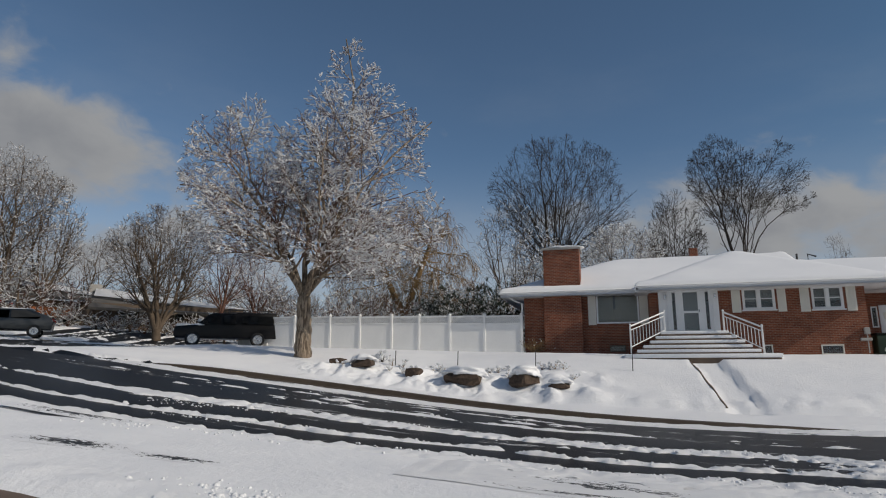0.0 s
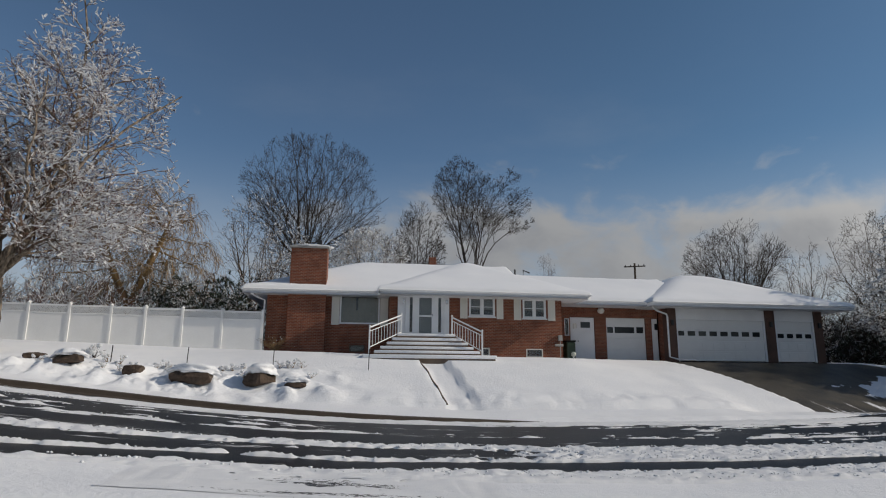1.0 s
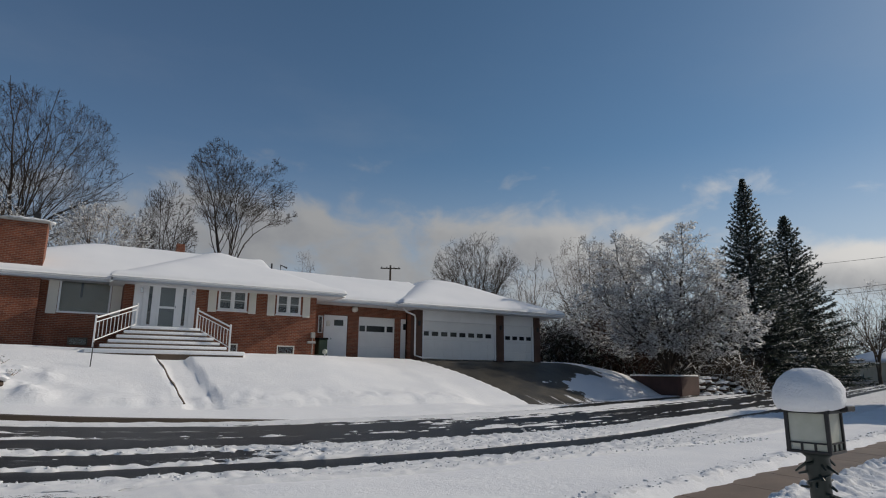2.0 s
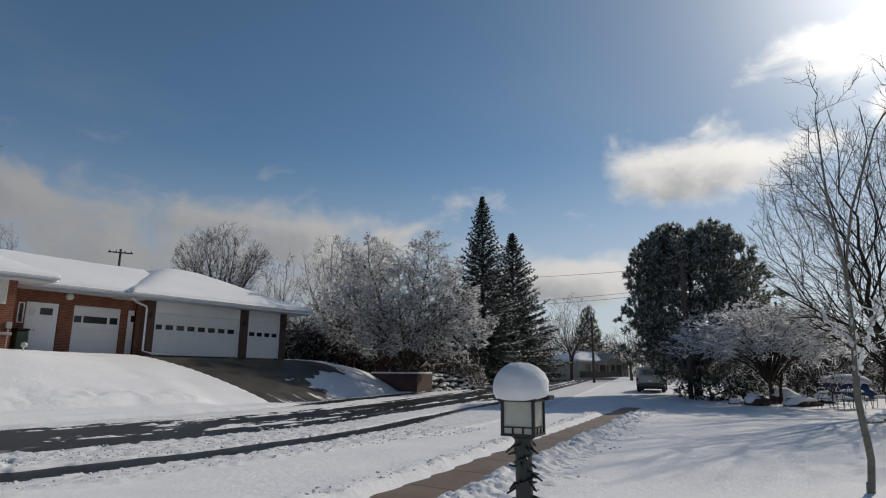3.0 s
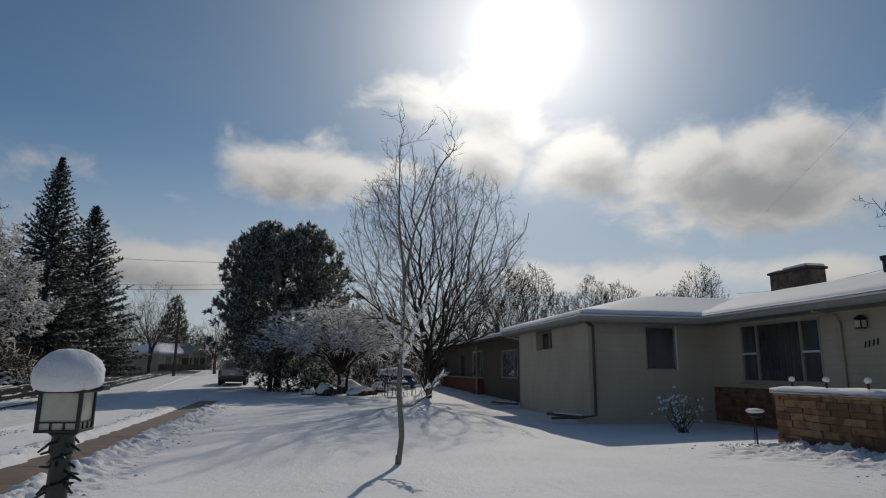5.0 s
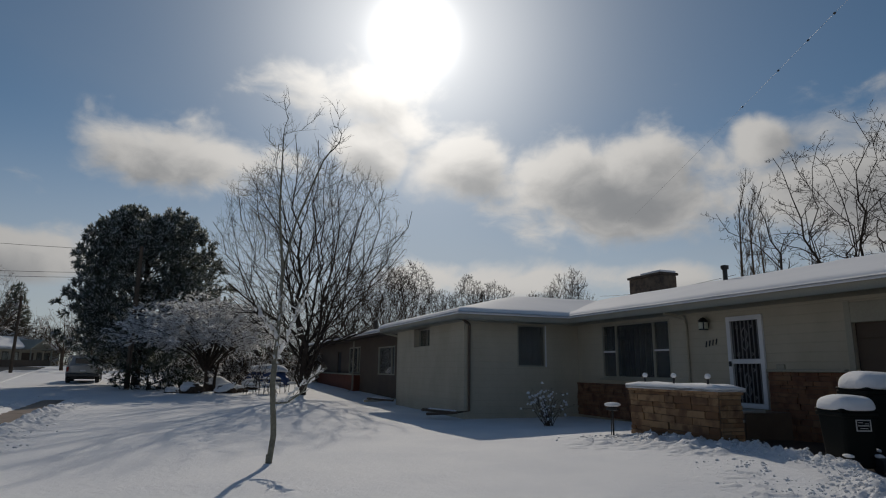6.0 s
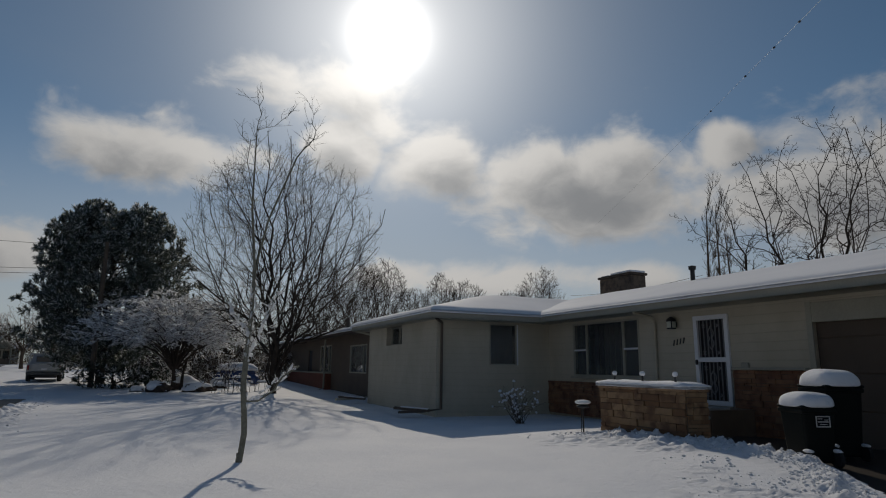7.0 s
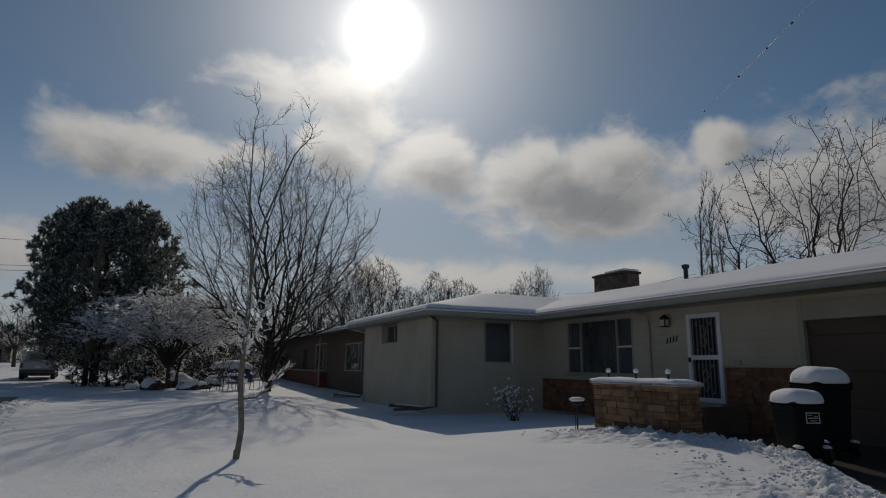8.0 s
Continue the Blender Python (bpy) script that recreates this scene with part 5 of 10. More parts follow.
def spruce(name, x, y, height, spread, label, seed, snow=0.5, base=0.6, z=None, needle=None, dens=1.0):
    """A conifer with tiers of drooping boughs, needle sprays and snow on their upper sides."""
    rng = np.random.RandomState(seed)
    tree = empty(name, x, y, (gz(x, y) if z is None else z) - 0.05)
    tagged(tree, label, "tree")
    part("trunk", tube(bmesh.new(), [(0, 0, 0), (0.05, 0, height * 0.5), (0, 0, height)], height * 0.018, 8, 0.015), BARK_DARK, tree)
    C, Dr, Ln, TP, TQ, S = [], [], [], [], [], []
    zt = base
    while zt < height - 0.12:
        u = (zt - base) / (height - base)
        rad = spread * (1 - u) ** 0.95 * (0.85 + 0.3 * rng.rand()) + 0.06
        turn = rng.rand() * 6.28
        many = int((8 + 4 * (1 - u)) * dens)
        for k in range(many):
            az = turn + (k + 0.5 * rng.rand()) * 6.28 / many
            rr = rad * (0.7 + 0.42 * rng.rand())
            out = np.array([np.cos(az), np.sin(az), 0])
            across = np.array([-out[1], out[0], 0])
            up0 = -0.34 + 0.85 * u + 0.08 * rng.normal()
            laden = rng.rand() < snow
            last = np.array([0, 0, zt])
            m_ = max(3, int(rr / 0.30))
            for s in range(1, m_ + 1):
                t_ = s / m_
                q = np.array([0, 0, zt]) + out * rr * t_ + np.array([0, 0, rr * (up0 * t_ + 0.20 * t_ * t_ - 0.04)])
                TP.append(last)
                TQ.append(q)
                d = q - last
                d /= np.linalg.norm(d)
                if t_ > 0.25:
                    for side in (-1, 1):
                        C.append(q - d * 0.15 * rng.rand())
                        Dr.append(d * 0.8 + across * side * (0.9 - 0.45 * t_) + np.array([0, 0, -0.22 + 0.2 * u]))
                        Ln.append((0.22 + 0.34 * (1 - u)) * (1.3 - 0.5 * t_) * (0.8 + 0.4 * rng.rand()))
                        S.append(laden and t_ > 0.4 and rng.rand() < 0.75)
                last = q
        zt += height * 0.024 * (1.25 - 0.5 * u) / dens ** 0.3
    C, Dr, Ln, S = np.array(C), np.array(Dr), np.array(Ln), np.array(S)
    TP, TQ = np.array(TP), np.array(TQ)
    tagged(from_arrays("bough", *prisms(TP, TQ, np.full(len(TP), 0.022), np.full(len(TP), 0.012), 2), BARK_DARK, tree, smooth=False), kind="stuff")
    from_arrays("needles", *tufts(rng, C, Dr, Ln, 6, 0.42, 0.062), needle or NEEDLE, tree, smooth=False)
    if snow:
        tagged(from_arrays("snow", *tufts(rng, C[S] + [0, 0, 0.06], Dr[S] * [1, 1, 0.6], Ln[S] * 0.8, 3, 0.25, 0.060), SNOW_TWIG, tree, smooth=False, label="snow lying on the boughs"), kind="stuff")
    return tree


def pine_tree(name, x, y, height, crown, az, label, seed, snow=0.3, whorls=19, blade=0.26):
    """A broad old pine: limbs in whorls, each ending in rising sprays of needle brushes."""
    rng = np.random.RandomState(seed)
    tree = empty(name, x, y, gz(x, y) - 0.05)
    tagged(tree, label, "tree")
    limbs, rads = [], []
    ca, sa = math.cos(radians(az)), math.sin(radians(az))
    for k in range(whorls * 7):
        z0 = 0.8 + (height - 1.6) * (k / (whorls * 7.0))
        a_ = k * 2.4 + rng.normal() * 0.3
        d = np.array([math.cos(a_), math.sin(a_), 0.18 + 0.45 * z0 / height])
        far = 0.5
        while far < 9 and min(np.linalg.norm((d * far + [0, 0, z0] - np.array(c)) / np.array(e)) for c, e in crown) < 0.98:
            far += 0.25
        far *= 0.88 + 0.16 * rng.rand()
        s_ = np.linspace(0, 1, 9)[:, None]
        limbs.append(np.array([0, 0, z0]) + d * far * s_ + np.array([0, 0, 1.0]) * far * 0.12 * (s_ ** 2 - s_))
        rads.append(0.05 * (1 - 0.8 * s_[:, 0]))
    P, R = np.array(limbs), np.array(rads)
    B, RB = sprout(rng, P, R, 9, 0.30, 1.0, 0.36, 52, 0.25, 0.08, 5, crown, 0.012)
    D, RD = sprout(rng, B, RB, 4, 0.25, 1.0, 0.55, 46, 0.45, 0.08, 4, crown, 0.008)
    spin = lambda p: np.stack([p[..., 0] * ca + p[..., 1] * sa, -p[..., 0] * sa + p[..., 1] * ca, p[..., 2]], -1)
    heavy = [prisms(spin(np.array([[0, 0, 0]])), spin(np.array([[0, 0, height - 0.8]])), np.array([0.28]), np.array([0.05]), 8)]
    for p, r in ((P, R), (B, RB)):
        p = spin(p)
        heavy.append(prisms(p[:, :-1].reshape(-1, 3), p[:, 1:].reshape(-1, 3), r[:, :-1].reshape(-1), r[:, 1:].reshape(-1), 3))
    from_arrays("trunk", *join_arrays(*heavy), BARK_DARK, tree)
    C, T = [], []
    for p, k0 in ((B, 2), (D, 1)):
        p = spin(p)
        C.append(p[:, k0:].reshape(-1, 3))
        T.append((p[:, k0:] - p[:, k0 - 1:-1]).reshape(-1, 3))
    C, T = np.concatenate(C), np.concatenate(T)
    T = T / (np.linalg.norm(T, axis=1)[:, None] + 1e-9) + [0, 0, 0.35]
    from_arrays("needles", *tufts(rng, C, T, np.full(len(C), blade), 5, 0.6, 0.044), NEEDLE_PINE, tree, smooth=False)
    S = rng.rand(len(C)) < snow * (1.8 * (fractal(C[:, 0] + C[:, 2], C[:, 1] + C[:, 2] * 0.5, 0.55, seed) + 0.5))
    tagged(from_arrays("snow", *tufts(rng, C[S] + [0, 0, 0.05], T[S] * [1, 1, 0.5], np.full(S.sum(), blade * 0.8), 4, 0.45, 0.036), SNOW_TWIG, tree, smooth=False, label="snow on the sprays"), kind="stuff")
    return tree


def bushy_pine(name, x, y, lobes, stems, label, seed, snow=0.2, count=1500, blade=0.24, z=None, needle=None, category="tree", blades=14, width=0.016, step_=0.35, kill=0.55, root=0.22):
    rng = np.random.RandomState(seed)
    nodes, parent = grow(rng, lobes, stems, count, step_, kill, 5.0, 110, (0, 0, 0.06), 0.15)
    r, kids = thicken(parent, 0.012, 2.2, root)
    tree = empty(name, x, y, (gz(x, y) if z is None else z) - 0.05)
    tagged(tree, label, category)
    i = np.nonzero(parent >= 0)[0]
    p = parent[i]
    v, f = prisms(nodes[p], nodes[i], np.minimum(r[p], r[i] * 1.4), r[i], 5)
    from_arrays("trunk", v, f, BARK_DARK, tree)
    out = i[r[i] < 0.035]
    src = np.repeat(out, 2)
    d = nodes[src] - nodes[parent[src]]
    d /= np.linalg.norm(d, axis=1)[:, None] + 1e-9
    d = d * 0.7 + rng.normal(size=d.shape) * 0.35 + [0, 0, 0.45]
    C = nodes[src] + rng.normal(size=d.shape) * 0.14
    L_ = blade * (0.7 + 0.6 * rng.rand(len(src)))
    v, f = tufts(rng, C, d, L_, blades, 0.55, width)
    from_arrays("needles", v, f, needle or NEEDLE_PINE, tree, smooth=False)
    if snow:
        S = rng.rand(len(src)) < snow * (1.6 * (fractal(C[:, 0] + C[:, 2], C[:, 1], 0.4, seed) + 0.55))
        v, f = tufts(rng, C[S] + [0, 0, 0.07], d[S] * [1, 1, 0.6], L_[S] * 0.75, 6, 0.45, width * 2.0)
        tagged(from_arrays("snow", v, f, SNOW_TWIG, tree, smooth=False, label="snow on the sprays"), kind="stuff")
    return tree


def at(az, r):
    """Plan position at a bearing (clockwise from +y) and range from the origin."""
    return math.sin(radians(az)) * r, math.cos(radians(az)) * r


# tawny weeping tree behind it
x, y = at(-19.5, 42)
bare_tree("weeping_tree", x, y, "tawny weeping tree with hanging twigs behind the fence",
          [((0, 0, 8.0), (4.6, 4.2, 3.4)), ((2.0, 0, 5.6), (3.6, 3.6, 3.2)), ((-2.5, 0, 5.0), (3.2, 3.2, 3.0))],
          [(None, [(0, 0, 0), (0.1, 0, 2.6)]), (6, [(0, 0, 2.6), (1.0, 0, 5.5), (2.0, 0, 8.0)]), (6, [(0, 0, 2.6), (-1.2, 0, 5.0), (-2.0, 0, 7.0)])],
          BARK_YELLOW, 5, root=0.35, tip=0.013, count=1300, twigs=5, twig_len=1.1, twig_r=0.010, twig_up=-0.7, droop=1.0, snow=0.10, snow_r=0.020, twig_sides=2)


def sprout(rng, P, R, n, t0, t1, ratio, angle, rise, wob, K, lobes, tip, thin=0.62, flat=1.0):
    """Side shoots along each of the paths P (paths, points, xyz): n on each, bent upwards by rise, kept within the crown."""
    N, K0 = P.shape[:2]
    t = t0 + (t1 - t0) * (np.arange(n)[None] + rng.rand(N, n)) / n
    f_ = t * (K0 - 1)
    i = np.clip(f_.astype(int), 0, K0 - 2)
    w_ = (f_ - i)[..., None]
    row = np.arange(N)[:, None]
    start = P[row, i] * (1 - w_) + P[row, i + 1] * w_
    T = P[row, i + 1] - P[row, i]
    T = (T / (np.linalg.norm(T, axis=2)[..., None] + 1e-9)).reshape(-1, 3)
    rad = (R[row, i] * (1 - w_[..., 0]) + R[row, i + 1] * w_[..., 0]).reshape(-1)
    whole = np.linalg.norm(np.diff(P, axis=1), axis=2).sum(1)[:, None]
    L_ = (whole * ratio * (1 - 0.5 * t) * (0.6 + 0.8 * rng.rand(N, n))).reshape(-1, 1)
    ph = (np.arange(n)[None] * 2.4 + rng.rand(N, 1) * 6.28 + rng.normal(size=(N, n)) * 0.5).reshape(-1, 1)
    an = np.radians(angle * (0.7 + 0.6 * rng.rand(N * n, 1)))
    A, B = basis(T)
    d = T * np.cos(an) + (A * np.cos(ph) + B * np.sin(ph)) * np.sin(an)
    d[:, 2] *= flat
    q = start.reshape(-1, 3)
    steps = np.zeros((N * n, K, 3))
    for k in range(1, K):
        d = d / (np.linalg.norm(d, axis=1)[:, None] + 1e-9)
        steps[:, k] = steps[:, k - 1] + d * L_ / (K - 1)
        d = d + np.array([0, 0, rise]) / (K - 1) + rng.normal(size=d.shape) * wob
    if lobes:
        C, E = np.array([c for c, _ in lobes]), np.array([e for _, e in lobes])
        lim = 0.94 + 0.10 * rng.rand(N * n)
        for _ in range(5):
            tips = q + steps[:, -1]
            out = np.min(np.linalg.norm((tips[:, None] - C[None]) / E[None], axis=2), axis=1) > lim
            steps[out] *= 0.72
    path = q[:, None] + steps
    keep = np.linalg.norm(steps[:, -1], axis=1) > 0.12 * L_.mean()
    r0 = np.maximum(np.minimum(rad * thin, 0.02 * L_[:, 0] + tip), tip)
    return path[keep], (np.maximum(r0[:, None] * np.linspace(1, 0.4, K)[None], tip * 0.6))[keep]


def limb_tree(name, x, y, label, stems, levels, lobes, bark, seed, tip=0.010, snow=0.0, snow_r=0.03, snow_from=1, twig_mat=None, snow_mat=None, az=0.0, z=None, category="tree", group="", wob=0.03, snow_clump=1.0, snow_sides=2):
    """A leafless tree built limb by limb. Stems: (radius at the foot, at the end, [(across, along, up), ...]); levels: arguments of sprout; lobes: the crown's bounds."""
    rng = np.random.RandomState(seed)
    ca, sa = math.cos(radians(az)), math.sin(radians(az))

    def world_(p):
        """Across, along and up, turned into the plan."""
        p = np.asarray(p, float)
        return np.stack([p[..., 0] * ca + p[..., 1] * sa, -p[..., 0] * sa + p[..., 1] * ca, p[..., 2]], -1)
    K0 = 12
    P, R = [], []
    for ra, rb, pts in stems:
        p = np.array(pts, float)
        seg = np.r_[0, np.cumsum(np.linalg.norm(np.diff(p, axis=0), axis=1))]
        s_ = np.linspace(0, seg[-1], K0)
        q = np.stack([np.interp(s_, seg, p[:, c]) for c in range(3)], 1)
        for _ in range(2):
            q[1:-1] = (q[:-2] + 2 * q[1:-1] + q[2:]) / 4
        q[1:-1] += rng.normal(size=(K0 - 2, 3)) * wob * seg[-1] / 6
        P.append(q)
        R.append(rb + (ra - rb) * (1 - np.linspace(0, 1, K0)) ** 1.5)
    P, R = np.array(P), np.array(R)
    tree = empty(name, x, y, (gz(x, y) if z is None else z) - 0.05)
    tagged(tree, label, category, group)
    made = [(P, R)]
    cur = (P, R)
    for lv in levels:
        cur = sprout(rng, cur[0], cur[1], *lv[:8], lobes, tip, *lv[8:])
        made.append(cur)
    heavy, light, SP, SQ, SR = [], [], [], [], []
    for k, (p, r) in enumerate(made):
        p = world_(p)
        a, b = p[:, :-1].reshape(-1, 3), p[:, 1:].reshape(-1, 3)
        ra, rb = r[:, :-1].reshape(-1), r[:, 1:].reshape(-1)
        if k == 0:
            heavy.append(pipes(p, r, 9))
        elif k == 1:
            heavy.append(prisms(a, b + (b - a) * 0.05, ra, rb, 5))
        else:
            light.append(prisms(a, b, ra, rb, 3 if k == 2 else 2))
        if snow and k >= snow_from:
            SP.append(a), SQ.append(b), SR.append((ra + rb) / 2)
    from_arrays("trunk", *join_arrays(*heavy), bark, tree)
    if light:
        from_arrays("crown", *join_arrays(*light), twig_mat or bark, tree, smooth=False)
    if snow:
        SP, SQ, SR = np.concatenate(SP), np.concatenate(SQ), np.concatenate(SR)
        d = SQ - SP
        level_ = np.hypot(d[:, 0], d[:, 1]) / (np.linalg.norm(d, axis=1) + 1e-9)
        clumpy = fractal(SP[:, 0] + SP[:, 2] * 0.7, SP[:, 1] + SP[:, 2] * 0.4, 0.8, seed) + 0.5
        pick = (rng.rand(len(SP)) < snow * (0.15 + level_) * (1 + snow_clump * (clumpy - 0.5) * 2.4)) & (level_ > 0.3)
        n_ = pick.sum()
        rad = snow_r * (0.5 + 0.9 * rng.rand(n_)) + np.minimum(SR[pick], 0.10) * 0.6
        up_ = np.stack([0 * rad, 0 * rad, np.minimum(SR[pick], 0.12) * 0.7 + rad * 0.4], 1)
        run = np.linalg.norm(d[pick], axis=1)
        bit = np.minimum(1.0, (0.16 + 0.22 * rng.rand(n_)) / run)
        lead = rng.rand(n_) * (1 - bit)
        SA_, SB_ = SP[pick] + d[pick] * lead[:, None], SP[pick] + d[pick] * (lead + bit)[:, None]
        tagged(from_arrays("snow", *prisms(SA_ + up_, SB_ + up_, rad, rad * (0.35 + 0.6 * rng.rand(n_)), snow_sides), snow_mat or SNOW_TWIG, tree, smooth=True, label="snow caught along the branches"), kind="stuff")
    return tree


def fan_stems(limbs, root, low, rng, depth):
    """Stems that rise from one foot and part at low: each limb a list of (across, up)."""
    out = []
    for k, pts in enumerate(limbs):
        v = depth * (rng.rand() * 2 - 1)
        n_ = len(pts)
        line_ = [(0, 0, 0), (0, 0, low * 0.6), (pts[0][0] * 0.15, 0, low)] + [(u, v * (j + 1) / n_, z_) for j, (u, z_) in enumerate(pts)]
        out.append((root if k == 0 else root * (0.62 - 0.16 * (k % 3)), 0.016, line_))
    return out


def vase(az, r, h, wdt, seed, label, root=0.3, bark=BARK, count=900, stems_n=4, snow=0.0, low=0.30, name="bare_tree", z=None, tip=0.010, wob=0.03, spread=1.0):
    """A bare tree of upswept limbs that part low down."""
    x, y = at(az, r)
    rng = np.random.RandomState(seed)
    limbs = []
    for k in range(stems_n):
        t_ = ((k + 0.5) / stems_n * 2 - 1) * spread + rng.normal() * 0.08
        top = h * (0.93 - 0.22 * abs(t_) ** 1.7) * (0.92 + 0.1 * rng.rand())
        limbs.append([(t_ * wdt * 0.16, h * low * 1.35), (t_ * wdt * 0.33, (h * low + top) * 0.56), (t_ * wdt * 0.43, top)])
    rng.shuffle(limbs)
    lobes = [((0, 0, h * 0.60), (wdt * 0.5, wdt * 0.45, h * 0.40)), ((0, 0, h * 0.48), (wdt * 0.44, wdt * 0.4, h * 0.28))]
    d_ = min(1.0, max(0.45, count / 1500.0))
    n1, n2, n3 = int(8 + 3 * d_), int(4 + 3 * d_), int(2 + 2 * d_)
    return limb_tree(name, x, y, label, fan_stems(limbs, root, h * low, rng, wdt * 0.25),
                     [(n1, 0.22, 0.98, 0.46, 38, 0.5, 0.06, 5), (n2, 0.12, 1.0, 0.60, 36, 0.4, 0.07, 4), (n3, 0.12, 1.0, 0.66, 36, 0.3, 0.08, 3), (3, 0.2, 1.0, 0.8, 34, 0.2, 0.06, 2)],
                     lobes, bark, seed, tip=tip, snow=snow, az=az, z=z, wob=wob)


# the two tall trees and a slender one behind the brick house
x, y = at(-5.2, 52)
g_ = gz(x, y)
rng = np.random.RandomState(11)
limbs = [[(-0.5, 13.5 - g_), (-0.9, 18.0 - g_), (-1.6, 22.2 - g_)], [(0.7, 13.5 - g_), (1.0, 18.5 - g_), (1.4, 21.6 - g_)], [(-1.2, 13.6 - g_), (-2.6, 17.0 - g_), (-3.3, 21.0 - g_)],
         [(-1.6, 13.0 - g_), (-3.4, 15.6 - g_), (-5.3, 17.3 - g_)], [(1.5, 13.8 - g_), (2.8, 17.2 - g_), (3.7, 20.4 - g_)], [(2.0, 13.2 - g_), (4.0, 16.2 - g_), (5.3, 19.0 - g_)],
         [(2.2, 12.6 - g_), (4.6, 14.6 - g_), (6.8, 16.4 - g_)], [(0.0, 13.5 - g_), (0.1, 18.5 - g_), (-0.2, 22.3 - g_)], [(-2.2, 12.6 - g_), (-4.0, 14.4 - g_), (-5.0, 16.0 - g_)], [(-1.4, 14.0 - g_), (-3.4, 17.6 - g_), (-4.3, 19.4 - g_)], [(0.9, 14.0 - g_), (2.0, 18.0 - g_), (2.6, 21.2 - g_)]]
limb_tree("bare_tree", x, y, "tall bare tree with upswept limbs behind the brick house", fan_stems(limbs, 0.30, 8.2, rng, 2.6),
          [(10, 0.38, 0.99, 0.32, 38, 0.4, 0.06, 6), (6, 0.12, 1.0, 0.62, 36, 0.35, 0.07, 5), (4, 0.12, 1.0, 0.66, 36, 0.3, 0.08, 4), (4, 0.2, 1.0, 0.75, 32, 0.25, 0.05, 3)],
          [((0.4, 0, 16.8 - g_), (6.4, 4.6, 5.9)), ((0.4, 0, 14.5 - g_), (6.6, 4.2, 4.0))], BARK_DARK, 11, tip=0.0105, az=-5.2, wob=0.035)
x, y = at(10.7, 55)
g_ = gz(x, y)
rng = np.random.RandomState(12)
limbs = [[(-0.6, 12.0 - g_), (-1.1, 16.0 - g_), (-2.7, 20.2 - g_)], [(-0.6, 12.0 - g_), (-0.9, 17.0 - g_), (-1.6, 21.6 - g_)], [(0.5, 12.0 - g_), (0.3, 17.0 - g_), (-0.5, 21.8 - g_)], [(0.5, 12.0 - g_), (0.6, 16.5 - g_), (0.9, 21.0 - g_)],
         [(0.6, 12.0 - g_), (1.4, 16.5 - g_), (4.0, 20.6 - g_)], [(0.7, 12.0 - g_), (2.2, 15.6 - g_), (5.5, 18.3 - g_)], [(1.1, 11.8 - g_), (2.8, 15.0 - g_), (6.0, 16.0 - g_)], [(-0.9, 12.6 - g_), (-1.9, 15.6 - g_), (-3.8, 17.8 - g_)]]
limb_tree("bare_tree", x, y, "tall dark bare tree with several trunks behind the roof", fan_stems(limbs, 0.26, 6.0, rng, 1.6),
          [(12, 0.48, 0.99, 0.24, 34, 0.45, 0.05, 6), (8, 0.12, 1.0, 0.60, 38, 0.25, 0.07, 5), (5, 0.12, 1.0, 0.66, 38, 0.1, 0.08, 4), (4, 0.2, 1.0, 0.75, 34, 0.0, 0.06, 3)],
          [((-1.0, 0, 18.0 - g_), (2.9, 3.2, 4.2)), ((3.2, 0, 17.6 - g_), (2.9, 3.0, 3.3)), ((4.4, 0, 16.0 - g_), (1.9, 2.4, 1.6)), ((-3.0, 0, 16.6 - g_), (1.3, 1.6, 1.6))], BARK_DARK, 12, tip=0.010, az=10.7, wob=0.03)
vase(5.7, 56, 15.9, 5.4, 13, "slender bare tree behind the roof", root=0.2, count=1500, stems_n=5, bark=BARK_DARK, low=0.4, tip=0.013)
vase(-9.5, 50, 14.0, 8.0, 14, "bare tree with a little snow behind the fence", root=0.22, count=700, snow=0.15, bark=BARK)
vase(17.8, 85, 16.4, 4.4, 15, "small far bare tree", root=0.2, count=500, stems_n=4, spread=0.8)
vase(34.2, 62, 14.8, 10.5, 16, "broad bare tree behind the garage", root=0.26, count=1500, stems_n=7, bark=BARK_DARK, low=0.34, wob=0.05)
vase(39.3, 62, 13.6, 4.6, 17, "bare grey tree behind the garage", root=0.18, count=700, bark=BARK, snow=0.06, wob=0.05)
vase(44.2, 58, 14.2, 8.0, 18, "bare grey tree beyond the driveway", root=0.2, count=1300, bark=BARK, stems_n=6, snow=0.08)
vase(47.8, 60, 13.2, 6.0, 218, "bare grey tree beyond the driveway", root=0.2, count=900, bark=BARK, stems_n=5, snow=0.08)
vase(0.6, 44, 9.9, 8.0, 19, "snow-covered bare tree behind the roof", root=0.15, count=1500, stems_n=6, bark=BARK, snow=0.55)
vase(-6.8, 44, 10.0, 5.0, 20, "snow-covered bare tree behind the chimney", root=0.12, count=900, bark=BARK, snow=0.4)
# trees up the side street
vase(-41.0, 45, 9.4, 8.0, 21, "bare tree with a forked trunk on the side street", root=0.30, count=1500, stems_n=7, bark=BARK, snow=0.12, low=0.16)
vase(-52.3, 50, 12.2, 7.6, 22, "snow-dusted bare tree at the bend", root=0.22, count=1500, stems_n=6, bark=BARK, snow=0.3, low=0.2)
vase(-49.6, 52, 11.4, 5.0, 222, "snow-dusted bare tree at the bend", root=0.2, count=1200, stems_n=5, bark=BARK, snow=0.3, low=0.2)
vase(-36.0, 50, 9.0, 5.5, 23, "reddish bare tree behind the parked truck", root=0.2, count=700, bark=BARK_RED, snow=0.3)
vase(-33.0, 52, 8.5, 6.0, 24, "reddish bare tree behind the parked truck", root=0.2, count=600, bark=BARK_RED, snow=0.3)
